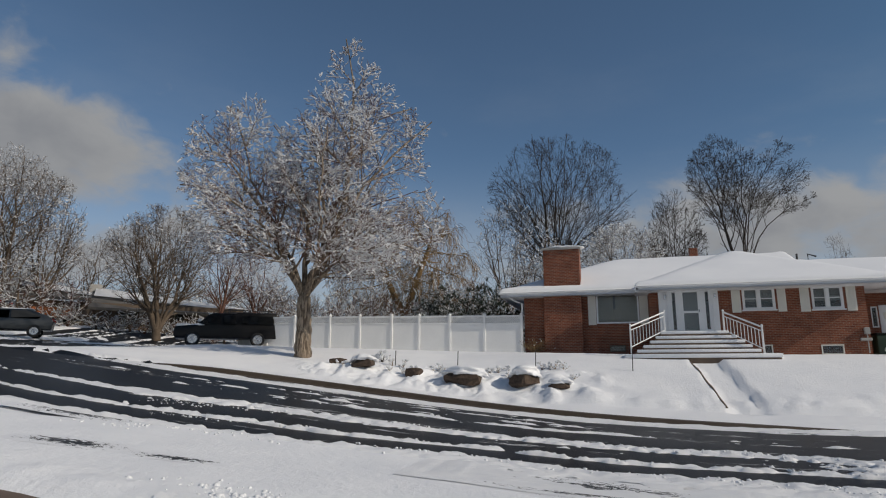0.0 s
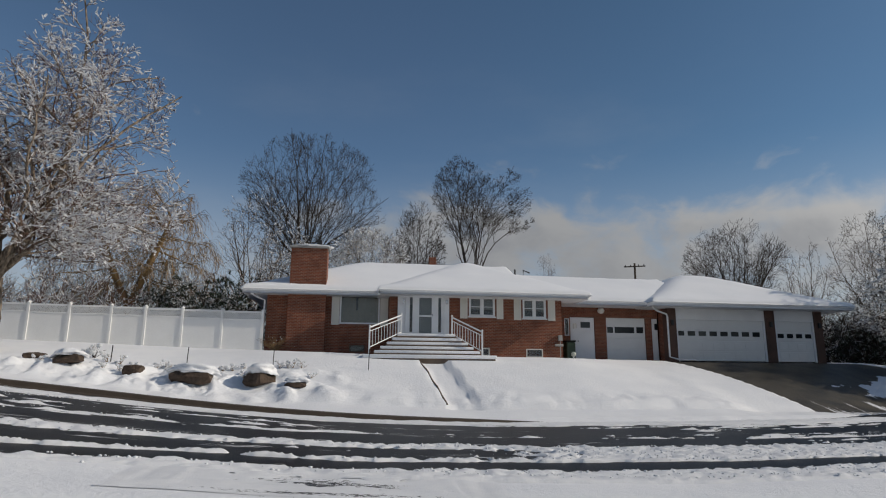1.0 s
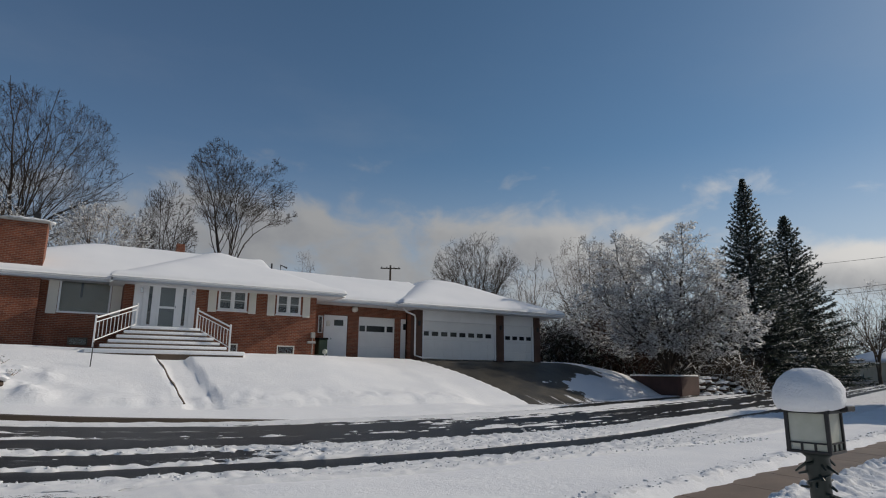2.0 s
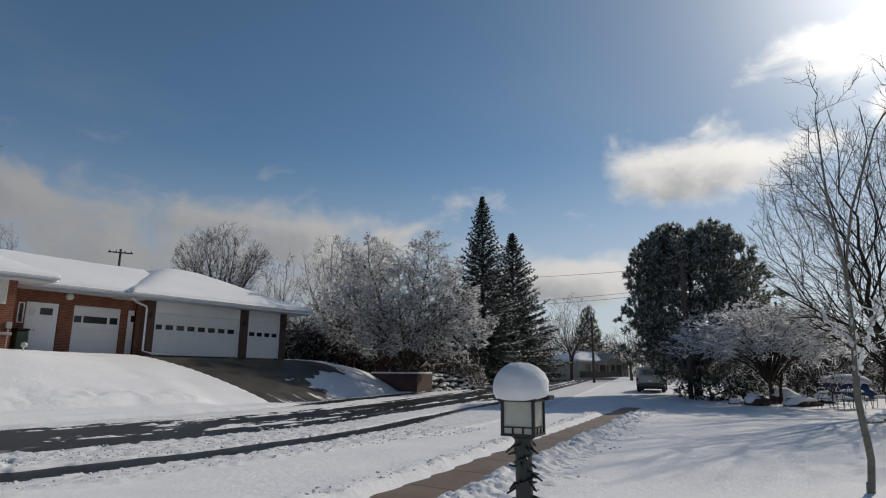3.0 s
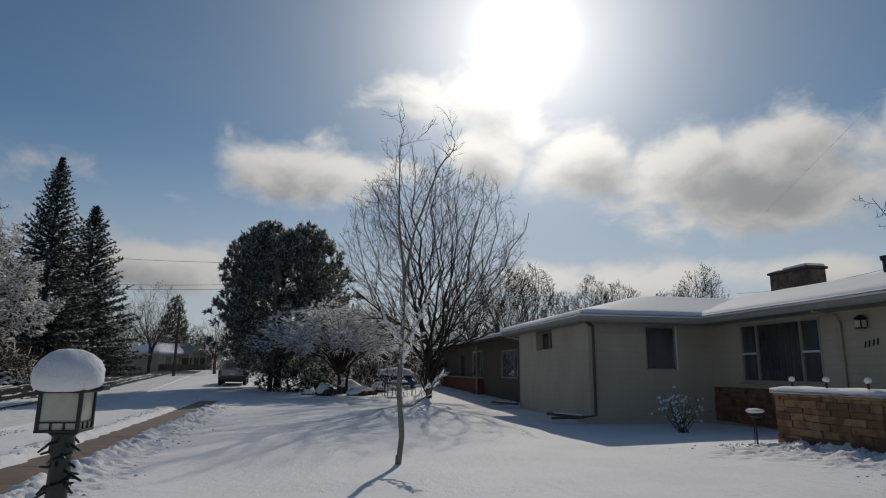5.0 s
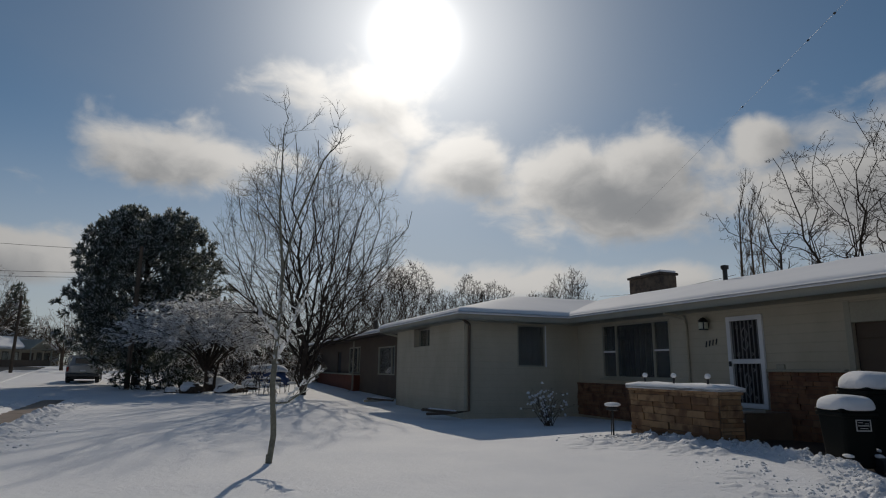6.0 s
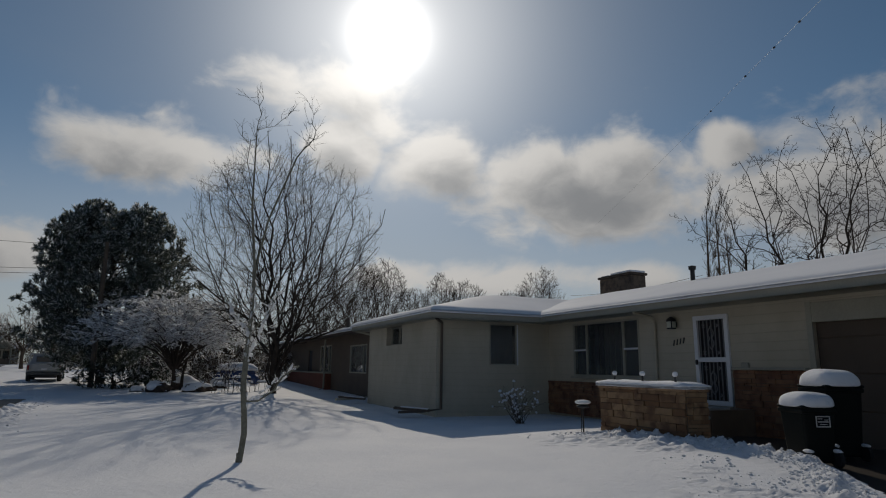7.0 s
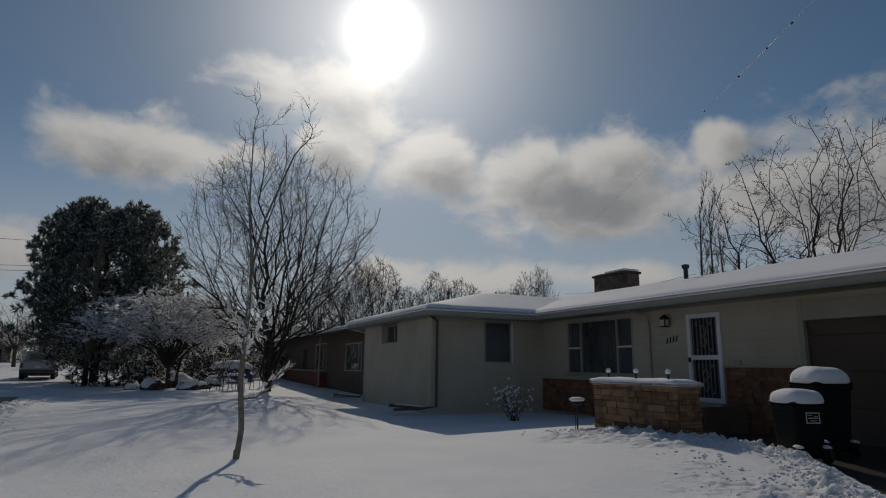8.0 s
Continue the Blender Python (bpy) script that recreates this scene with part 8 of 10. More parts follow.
def shrub(name, x, y, label, h_, w_, seed, stems=14, bark=BARK, snow=0.5, lumps=14, lump_r=0.05):
    """A small bare shrub of rising stems with balls of snow on them."""
    rng = np.random.RandomState(seed)
    ob = empty(name, x, y, gz(x, y) - 0.02)
    tagged(ob, label, "shrub")
    P, Q, r0, r1, tips = [], [], [], [], []
    for k in range(stems):
        d = np.array([rng.normal() * 0.4, rng.normal() * 0.4, 1.0])
        q0 = np.array([rng.normal() * 0.05 * w_, rng.normal() * 0.05 * w_, 0])
        for s in range(4):
            q1 = q0 + d / np.linalg.norm(d) * h_ / 4 * (0.8 + 0.4 * rng.rand()) * np.array([w_ / h_ * 1.1, w_ / h_ * 1.1, 1])
            P.append(q0), Q.append(q1), r0.append(0.009 - 0.0018 * s), r1.append(0.0075 - 0.0018 * s)
            if s > 0:
                e = q1 + rng.normal(size=3) * 0.09 * h_
                P.append(q1), Q.append(e), r0.append(0.004), r1.append(0.002)
                tips.append(e)
            d = d + rng.normal(size=3) * 0.35
            q0 = q1
        tips.append(q0)
    v, f = prisms(np.array(P), np.array(Q), np.array(r0), np.array(r1), 4)
    from_arrays("stems", v, f, bark, ob, smooth=False)
    if snow:
        bm = bmesh.new()
        for k in rng.choice(len(tips), min(lumps, len(tips)), False):
            s = lump_r * (0.5 + 0.8 * rng.rand())
            lump(bm, tips[k], (s * (0.7 + 0.6 * rng.rand()), s * (0.7 + 0.6 * rng.rand()), s), 0.6, int(k), 1)
        tagged(part("snow", bm, SNOW_TWIG, ob, "bits of snow on the twigs", True), kind="stuff")
    return ob


x, y = at(113.3, 16.6)
shrub("shrub", x, y, "small bare shrub with clumps of snow by the wall", 1.0, 1.0, 5, 30, BARK, 1, 84, 0.034)
shrub("shrub", -3.9, 30.1, "small bare shrub by the brick corner", 0.75, 1.2, 6, 44, BARK_YELLOW, 1, 8, 0.03)

# ================= neighbour's brown house =================
nb = empty("brown_house", TX, TY, 0.0, TURN)
tagged(nb, "low dark brown house with a red brick base and snowy roof", "house")
part("wall", flip_y(wall_with_holes(9.5, 34.0, -0.4, 3.3, -3.0, 0.22, [(11.4, 14.45, 1.22, 2.66), (18.6, 21.5, 1.22, 2.82), (24.0, 25.2, 0.2, 2.6)])), BROWN, nb)
part("wall", boxes((9.5, 9.72, -6.0, 2.78, -0.4, 3.3)), BROWN, nb)
part("wall", boxes((33.78, 34.0, -6.0, 2.78, -0.4, 3.3)), BROWN, nb)
part("wall", boxes((9.5, 34.0, -6.22, -6.0, -0.4, 3.3)), BROWN, nb)
part("base_wall", boxes((18.5, 31.0, 3.002, 3.35, -0.4, 1.12), bevel=0.01), REDWOOD, nb, "low red brick wall")
part("base_cap", boxes((18.4, 31.1, 2.99, 3.42, 1.122, 1.2), bevel=0.01), TAN_TRIM, nb)
for x0, x1, z0, z1, bars_ in ((11.4, 14.45, 1.22, 2.66, (12.0,)), (18.6, 21.5, 1.22, 2.82, (19.3,))):
    nw = part("window", flip_y(frame_bars(x0, x1, z0, z1, -3.02, 0.06, 0.1, bars_)), TAN_TRIM, nb)
    part("pane", flip_y(boxes((x0 + 0.06, x1 - 0.06, -2.95, -2.94, z0 + 0.06, z1 - 0.06))), GLASS, nw)
    part("curtain", flip_y(boxes(*[(x0 + 0.15 * k, x0 + 0.15 * k + 0.15, -2.75 + 0.03 * (k % 2), -2.73 + 0.03 * (k % 2), z0, z1) for k in range(int((x1 - x0) / 0.15))])), CURTAIN, nw)
part("door", boxes((24.05, 25.15, 2.9, 2.95, 0.2, 2.58)), DARK, nb)
part("downspout", tube(bmesh.new(), [(18.45, 3.45, 3.1), (18.45, 3.45, 0.3), (18.3, 3.9, 0.1)], 0.05, 6), TAN_TRIM, nb)
hip_roof(nb, 8.9, 34.6, -6.6, 3.7, 3.36, (0.16, 0.16, 0.16, 0.16), 4.1, snow=0.15, fascia=0.16, mats=(BROWN, SNOW_ROOF), seed=23)
part("flue", tube(bmesh.new(), [(24.5, 0.5, 3.7), (24.5, 0.5, 4.9)], 0.16, 10), BLACK, nb)
part("roof_vent", tube(bmesh.new(), [(20.5, 0.5, 3.7), (20.5, 0.5, 4.6)], 0.12, 8), CHROME, nb)

# ================= street lamp post in the yard =================
lx, ly = at(62.0, 3.62)
post = empty("lamp_post", lx, ly, gz(lx, ly) - 0.05)
tagged(post, "dark green lamp post with a square glass lantern under snow", "lamp post")
lz = post.matrix_basis.translation.z
TOPZ, BOTZ = 1.455 - lz, 1.27 - lz
part("pole", lathe(bmesh.new(), [(0, 0), (0.075, 0), (0.075, 0.04), (0.052, 0.08), (0.048, BOTZ - 0.12), (0.06, BOTZ - 0.1), (0.05, BOTZ - 0.03), (0.075, BOTZ - 0.008), (0, BOTZ - 0.006)], 16), GREEN_METAL, post, "", True)
HW = 0.091
lan_turn = 8.8
lantern = part("lantern", boxes(*[(sx0 * HW - 0.009, sx0 * HW + 0.009, sy0 * HW - 0.009, sy0 * HW + 0.009, BOTZ, TOPZ) for sx0 in (-1, 1) for sy0 in (-1, 1)],
                                (-HW - 0.01, HW + 0.01, -HW - 0.01, HW + 0.01, BOTZ - 0.005, BOTZ + 0.008), bevel=0.002), BLACK, post, "black metal lantern frame")
lantern.matrix_basis = pose(0, 0, 0, 0, 0, lan_turn)
bars_ = []
for s in (-1, 1):
    bars_ += [(-HW, HW, s * HW - 0.006, s * HW + 0.006, BOTZ + 0.04, BOTZ + 0.048), (s * HW - 0.006, s * HW + 0.006, -HW, HW, BOTZ + 0.04, BOTZ + 0.048)]
    for k in (-0.33, 0.33):
        bars_ += [(k * HW - 0.005, k * HW + 0.005, s * HW - 0.006, s * HW + 0.006, BOTZ + 0.008, BOTZ + 0.04), (s * HW - 0.006, s * HW + 0.006, k * HW - 0.005, k * HW + 0.005, BOTZ + 0.008, BOTZ + 0.04)]
part("lattice", boxes(*bars_), BLACK, lantern)
for s in (-1, 1):
    part("glass", boxes((-HW + 0.009, HW - 0.009, s * (HW - 0.003) - 0.002, s * (HW - 0.003) + 0.002, BOTZ + 0.009, TOPZ - 0.002)), FROST, lantern)
    part("glass", boxes((s * (HW - 0.003) - 0.002, s * (HW - 0.003) + 0.002, -HW + 0.009, HW - 0.009, BOTZ + 0.009, TOPZ - 0.002)), FROST, lantern)
part("hood", boxes((-HW - 0.022, HW + 0.022, -HW - 0.022, HW + 0.022, TOPZ, TOPZ + 0.016), bevel=0.004), BLACK, lantern)
part("hood_clip", boxes((HW * 0.2, HW + 0.035, -HW - 0.06, -HW - 0.022, TOPZ + 0.008, TOPZ + 0.034), bevel=0.004), BLACK, lantern, "black corner clip of the hood")
bm = bmesh.new()
cap_profile = ((0.085, 0.012), (0.128, -0.012), (0.152, -0.006), (0.164, 0.022), (0.167, 0.055), (0.158, 0.098), (0.136, 0.140), (0.100, 0.173), (0.055, 0.194), (0.0, 0.201))
rings = []
for r_, z_ in cap_profile:
    ring = []
    for k in range(40 if r_ else 1):
        a = 2 * math.pi * k / 40
        # wind has packed it to one side; the lee side is bitten short above the clip
        lee = max(0.0, math.cos(a + 1.35)) ** 3
        q = Vector((math.cos(a) * r_, math.sin(a) * r_, z_ + 0.02 * lee * (1 if z_ < 0.06 else 0)))
        q *= 1 + 0.05 * noise.noise(Vector((math.cos(a) * 1.4, math.sin(a) * 1.4, z_ * 9))) - 0.07 * lee * (z_ < 0.08)
        q += Vector((-0.012 * math.cos(-1.35) * z_ / 0.2, -0.012 * math.sin(-1.35) * z_ / 0.2, TOPZ + 0.018))
        ring.append(bm.verts.new(q))
    rings.append(ring)
for ra, rb in zip(rings, rings[1:]):
    for k in range(40):
        q = list(dict.fromkeys((ra[k], ra[(k + 1) % 40], rb[(k + 1) % len(rb)], rb[k % len(rb)])))
        bm.faces.new(q)
part("hood_snow", bm, SNOW, lantern, "tall rounded cap of snow", True)
bm = bmesh.new()
rng = random.Random(8)
for k in range(64):
    a, z = rng.uniform(0, 6.28), rng.uniform(0.45, BOTZ - 0.03)
    p0 = Vector((0.05 * math.cos(a), 0.05 * math.sin(a), z))
    p1 = p0 + Vector((math.cos(a + rng.uniform(-0.6, 0.6)) * rng.uniform(0.02, 0.065), math.sin(a + rng.uniform(-0.6, 0.6)) * rng.uniform(0.02, 0.065), rng.uniform(-0.05, 0.03)))
    tube(bm, (p0, p0.lerp(p1, 0.6), p1), 0.008, 5, 0.005)
tagged(part("bulb_string", bm, GREEN_METAL, post, "string of small dark bulbs wound round the pole"), kind="stuff")
coil = [(0.056 * math.cos(t_ * 0.5), 0.056 * math.sin(t_ * 0.5), 0.4 + t_ * 0.010) for t_ in range(int((BOTZ - 0.43) / 0.010))]
part("light_cord", tube(bmesh.new(), coil, 0.006, 5), GREEN_METAL, post)

# ================= vinyl fence =================
fence = empty("vinyl_fence", -12, 30.8, gz(-12, 30.8))
tagged(fence, "white vinyl privacy fence with lattice tops beside the house", "fence")
FX = [-21.0, -19.2, -17.5, -15.3, -13.5, -11.65, -10.1, -8.4, -6.55, -4.63]


def fence_base(x):
    return 2.82 + 0.017 * (-4.8 - x)


for x in FX:
    zb = fence_base(x)
    po = part("post", rel(fence, boxes((x - 0.065, x + 0.065, 30.735, 30.865, zb - 0.3, zb + 1.76), bevel=0.012)), VINYL, fence)
    part("post_cap", rel(fence, lathe(bmesh.new(), [(0.10, 0), (0.10, 0.03), (0.02, 0.09), (0, 0.1)], 4, (x, 30.8, zb + 1.762))), VINYL, po)
for a, b in zip(FX, FX[1:]):
    za, zb = fence_base(a) - 0.05, fence_base(b) - 0.05
    zl = min(za, zb)
    a, b = a + 0.066, b - 0.066
    part("panel", rel(fence, boxes((a, b, 30.78, 30.82, zl - 0.1, zl + 1.36))), VINYL, fence)
    part("rail", rel(fence, boxes((a, b, 30.755, 30.845, zl + 1.362, zl + 1.42), bevel=0.008)), VINYL, fence)
    part("rail", rel(fence, boxes((a, b, 30.755, 30.845, zl + 1.70, zl + 1.76), bevel=0.008)), VINYL, fence)
    LP, LQ = [], []
    for s in (-1, 1):
        k = a - 0.28
        while k < b:
            lo_, hi_ = max(k, a), min(k + 0.28, b)
            if hi_ - lo_ > 0.03:
                t0, t1 = (lo_ - k) / 0.28, (hi_ - k) / 0.28
                if s < 0:
                    t0, t1 = 1 - t0, 1 - t1
                LP.append((lo_ + 12, 0.010 * s, zl + 1.42 + 0.28 * t0))
                LQ.append((hi_ + 12, 0.010 * s, zl + 1.42 + 0.28 * t1))
            k += 0.11
    LP, LQ = np.array(LP) - [0, 0, fence.matrix_basis.translation.z], np.array(LQ) - [0, 0, fence.matrix_basis.translation.z]
    from_arrays("lattice", *prisms(LP, LQ, np.full(len(LP), 0.026), np.full(len(LP), 0.026), 4), VINYL, fence, smooth=False)
    part("rail_snow", rel(fence, boxes((a, b, 30.75, 30.85, zl + 1.762, zl + 1.79), bevel=0.01)), SNOW, fence, "", True)

# ================= rocks, stakes and border plants =================


def boulder(x, y, sx0, sy0, sz0, turn, seed, snow, label):
    """A broken, blunt-edged rock sunk in the snow, with snow slumped over it."""
    rk = empty("rock", x, y, float(lay(x, y)) - 0.16 * sz0, turn)
    tagged(rk, label, "rock", "rocks along the border")
    rs = random.Random(seed)
    bm = bmesh.new()
    for k in range(22):
        a_, u_ = rs.uniform(0, 6.283), rs.uniform(-0.9, 0.95)
        c_ = (1 - abs(u_) ** 3) ** 0.5
        k_ = rs.uniform(0.86, 1.08)
        bm.verts.new((sx0 * k_ * c_ * math.copysign(abs(math.cos(a_)) ** 0.6, math.cos(a_)), sy0 * k_ * c_ * math.copysign(abs(math.sin(a_)) ** 0.6, math.sin(a_)), sz0 * (0.45 + 0.62 * u_)))
    hull = bmesh.ops.convex_hull(bm, input=bm.verts[:])
    bmesh.ops.delete(bm, geom=[g for g in hull["geom_interior"] if isinstance(g, bmesh.types.BMVert)], context="VERTS")
    bmesh.ops.bevel(bm, geom=bm.edges[:], offset=0.035, segments=2, profile=0.6, affect="EDGES", clamp_overlap=True)
    for v in bm.verts:
        v.co += v.co.normalized() * 0.03 * noise.noise(v.co * 7.0 + Vector((seed, 0, 0)))
    part("stone", bm, ROCK, rk)
    if snow:
        bm = lump(bmesh.new(), (0, 0, 0), (sx0 * 0.98, sy0 * 1.05, sz0 * (0.34 + 0.14 * snow)), 0.4, seed + 5, 4, 0.55)
        for v in bm.verts:
            v.co.z += sz0 * (1.0 + 0.08 * snow) - 0.30 * sz0 * max(v.co.y / sy0, 0.0) - 0.12 * sz0 * (v.co.x / sx0) ** 4
            v.co.y += 0.22 * sy0
        part("snow", bm, SNOW, rk, "snow slumped over the rock", True)
    return rk


boulder(-11.5, 24.0, 0.45, 0.3, 0.26, 10, 1, 0.0, "low brown rock half buried in snow")
boulder(-10.0, 23.2, 0.52, 0.4, 0.5, -5, 2, 0.1, "flat-sided brown rock in the snowy border")
boulder(-7.8, 23.2, 0.38, 0.35, 0.40, 0, 3, 0.0, "rounded reddish rock in the snow")
boulder(-5.75, 22.85, 0.80, 0.45, 0.5, -8, 4, 0.7, "long brown rock under a cap of snow")
boulder(-3.45, 23.2, 0.55, 0.5, 0.52, -20, 6, 1.3, "brown rock under a tall cap of snow")
boulder(-2.1, 22.95, 0.42, 0.35, 0.25, 0, 7, 1.5, "small rock buried in lumpy snow")
for x, y, h_ in ((-9.2, 24.8, 0.62), (-6.65, 25.6, 0.62), (-3.2, 24.6, 0.85), (0.5, 25.05, 0.85)):
    z = gz(x, y)
    stk = part("marker_stake", tube(bmesh.new(), [(0, 0, -0.1), (0.02, 0, h_)], 0.018, 6), BLACK)
    stk.matrix_basis = pose(x, y, z)
    tagged(stk, "thin dark marker stake standing in the snow", "stake", "stakes in the lawn")
rngp = random.Random(4)
for k in range(30):
    x = -11.2 + 9.6 * (k + rngp.random()) / 30
    y = 23.4 + rngp.random() * 1.6
    shrub("dead_plant", x, y, "dry border plant with snow on it", 0.20 + 0.2 * rngp.random(), 0.3, 20 + k, 7, BARK_YELLOW, 1, 9, 0.055)
x, y = -9.95, 25.2
shrub("dead_plant", x, y, "dark border plant capped with snow", 0.5, 0.5, 41, 16, BARK_DARK, 1, 10, 0.10)
gl = empty("path_light", 10.35, 28.3, gz(10.35, 28.3) - 0.02)
tagged(gl, "small round white path light in the snow", "path light")
part("stem", tube(bmesh.new(), [(0, 0, 0), (0, 0, 0.2)], 0.03, 8), WHITE, gl)
part("globe", lump(bmesh.new(), (0, 0, 0.26), (0.12, 0.12, 0.12), 0.03, 1, 3), FROST, gl, "", True)

# ================= vehicles =================


def wheel_set(car, pts, r_, wd, rim=CHROME):
    for x, y in pts:
        wh = part("wheel", lathe(bmesh.new(), [(0, -wd / 2), (r_ * 0.9, -wd / 2), (r_, -wd * 0.3), (r_, wd * 0.3), (r_ * 0.9, wd / 2), (0, wd / 2)], 24), TYRE, car)
        wh.matrix_basis = pose(x, y, r_, 90, 0, 0)
        for s in (-1, 1):
            part("rim", lathe(bmesh.new(), [(0, 0), (r_ * 0.20, 0.012), (r_ * 0.28, -0.004), (r_ * 0.6, 0.0), (r_ * 0.64, 0.018), (r_ * 0.68, 0.002)], 20, (0, 0, 0)), rim, wh).matrix_basis = pose(0, 0, s * (wd / 2 + 0.004), 0 if s > 0 else 180, 0, 0)


def side_body(profile, half_w, tuck=0.0, top_z=1.2):
    """A car body from its side outline (x, z), narrowed above top_z."""
    bm = bmesh.new()
    left, right = [], []
    for x, z in profile:
        wd = half_w - tuck * max(0.0, z - top_z)
        left.append(bm.verts.new((x, wd, z)))
        right.append(bm.verts.new((x, -wd, z)))
    bm.faces.new(left[::-1])
    bm.faces.new(right)
    n_ = len(profile)
    for k in range(n_):
        bm.faces.new((left[k], left[(k + 1) % n_], right[(k + 1) % n_], right[k]))
    bmesh.ops.recalc_face_normals(bm, faces=bm.faces)
    bmesh.ops.bevel(bm, geom=[e for e in bm.edges if len(e.link_faces) == 2 and e.calc_face_angle(0) > 0.3], offset=0.05, segments=2, affect="EDGES", profile=0.5)
    return bm


def side_glass(car, pts, y, mat=TINTED, name="side_window"):
    for s in (-1, 1):
        bm = bmesh.new()
        vv = [bm.verts.new((x, s * (y - 0.20 * max(0, z - 1.2) * 0.9), z)) for x, z in pts]
        bm.faces.new(vv if s < 0 else vv[::-1])
        bmesh.ops.solidify(bm, geom=bm.faces[:], thickness=0.012)
        part(name, bm, mat, car)


# black pickup with a canopy, parked by the fence; front to +x
tk = empty("pickup_truck", -21.3, 29.9, gz(-21.3, 29.9) - 0.02, 218)
tagged(tk, "black pickup with a canopy and roof rack, snow on its bonnet", "truck")
part("body", side_body([(-2.7, 0.45), (2.62, 0.42), (2.72, 0.62), (2.68, 1.02), (1.55, 1.16), (1.0, 1.72), (0.75, 1.82), (-0.45, 1.84), (-0.5, 1.90), (-2.66, 1.92), (-2.74, 1.1)], 0.95, 0.20, 1.15), CAR_BLACK, tk, "", True)
side_glass(tk, [(1.35, 1.2), (0.92, 1.66), (0.35, 1.70), (0.35, 1.2)], 0.962)
side_glass(tk, [(0.25, 1.2), (0.25, 1.70), (-0.4, 1.70), (-0.5, 1.2)], 0.962)
side_glass(tk, [(-0.75, 1.25), (-0.75, 1.70), (-2.4, 1.72), (-2.5, 1.25)], 0.962)
wheel_set(tk, [(1.75, 0.86), (1.75, -0.86), (-1.65, 0.86), (-1.65, -0.86)], 0.39, 0.26)
part("bonnet_snow", boxes((1.55, 2.62, -0.8, 0.8, 1.04, 1.20), bevel=0.07), SNOW, tk, "snow on the bonnet", True)
for k, (qx, qy, qz, a_, b_, c_) in enumerate(((1.32, 0.35, 1.42, 0.20, 0.42, 0.10), (1.2, -0.4, 1.50, 0.2, 0.3, 0.08), (0.85, 0.5, 1.80, 0.16, 0.3, 0.05), (2.3, 0.86, 1.0, 0.34, 0.06, 0.08), (1.5, 0.9, 1.16, 0.28, 0.07, 0.06))):
    part("windscreen_snow", lump(bmesh.new(), (qx, qy, qz), (a_, b_, c_), 0.5, k + 3, 2), SNOW, tk, "", True)
for x in (-0.1, -1.2, -2.3):
    part("rack_bar", boxes((x - 0.03, x + 0.03, -0.75, 0.75, 2.05, 2.09), bevel=0.008), BLACK, tk)
for s in (-1, 1):
    part("rack_rail", boxes((-2.5, 0.2, s * 0.72 - 0.02, s * 0.72 + 0.02, 1.995, 2.045), bevel=0.008), BLACK, tk)
    for x in (-0.1, -1.2, -2.3):
        part("rack_foot", boxes((x - 0.02, x + 0.02, s * 0.72 - 0.015, s * 0.72 + 0.015, 1.84, 1.994)), BLACK, tk)
    part("tail_light", boxes((-2.77, -2.70, s * 0.78 - 0.08, s * 0.78 + 0.08, 0.95, 1.3), bevel=0.01), RED_LAMP, tk)
    part("headlight", boxes((2.66, 2.74, s * 0.7 - 0.12, s * 0.7 + 0.12, 0.78, 0.95), bevel=0.02), CHROME, tk)
    part("mirror", boxes((1.05, 1.25, s * 1.0 - 0.06, s * 1.0 + 0.06, 1.2, 1.38), bevel=0.02), CAR_BLACK, tk)

# dark grey car up the street
cx_, cy_ = at(-51.6, 39.5)
cr = empty("parked_car", cx_, cy_, gz(cx_, cy_) - 0.02, 225)
tagged(cr, "dark grey hatchback parked on the side street", "car")
part("body", side_body([(-2.1, 0.4), (2.1, 0.36), (2.2, 0.62), (2.05, 0.82), (1.1, 0.95), (0.35, 1.42), (-0.9, 1.48), (-1.9, 1.15), (-2.18, 0.9)], 0.88, 0.3, 0.9), CAR_GREY, cr, "", True)
side_glass(cr, [(0.95, 0.98), (0.32, 1.36), (-0.2, 1.38), (-0.2, 0.98)], 0.89)
side_glass(cr, [(-0.28, 0.98), (-0.28, 1.38), (-0.95, 1.38), (-1.6, 1.08), (-1.5, 0.98)], 0.89)
wheel_set(cr, [(1.35, 0.8), (1.35, -0.8), (-1.35, 0.8), (-1.35, -0.8)], 0.32, 0.22)
part("roof_snow", boxes((-1.2, 0.2, -0.5, 0.5, 1.46, 1.52), bevel=0.025), SNOW, cr, "", True)
for s in (-1, 1):
    part("tail_light", boxes((-2.2, -2.1, s * 0.65 - 0.1, s * 0.65 + 0.1, 0.85, 1.0), bevel=0.01), RED_LAMP, cr)
bx, by = at(-54.0, 49)
copy_thing(cr, pose(bx, by, gz(bx, by) - 0.02, 0, 0, 205))

# silver pickup parked down the street, seen from behind; front to +x
px_, py_ = at(73.3, 50)
pk = empty("pickup_truck", px_, py_, gz(px_, py_) - 0.02, 14)
tagged(pk, "silver pickup truck parked by the kerb, tailgate towards us", "truck")
part("body", side_body([(-2.8, 0.46), (2.7, 0.42), (2.78, 1.0), (1.6, 1.12), (0.95, 1.76), (0.2, 1.84), (-0.5, 1.82), (-0.78, 1.16), (-2.82, 1.16)], 0.98, 0.30, 1.15), CAR_SILVER, pk, "", True)
part("rear_window", boxes((-0.74, -0.68, -0.62, 0.62, 1.22, 1.62), bevel=0.02), TINTED, pk)
part("tailgate", boxes((-2.90, -2.84, -0.72, 0.72, 0.68, 1.12), bevel=0.02), CAR_SILVER, pk)
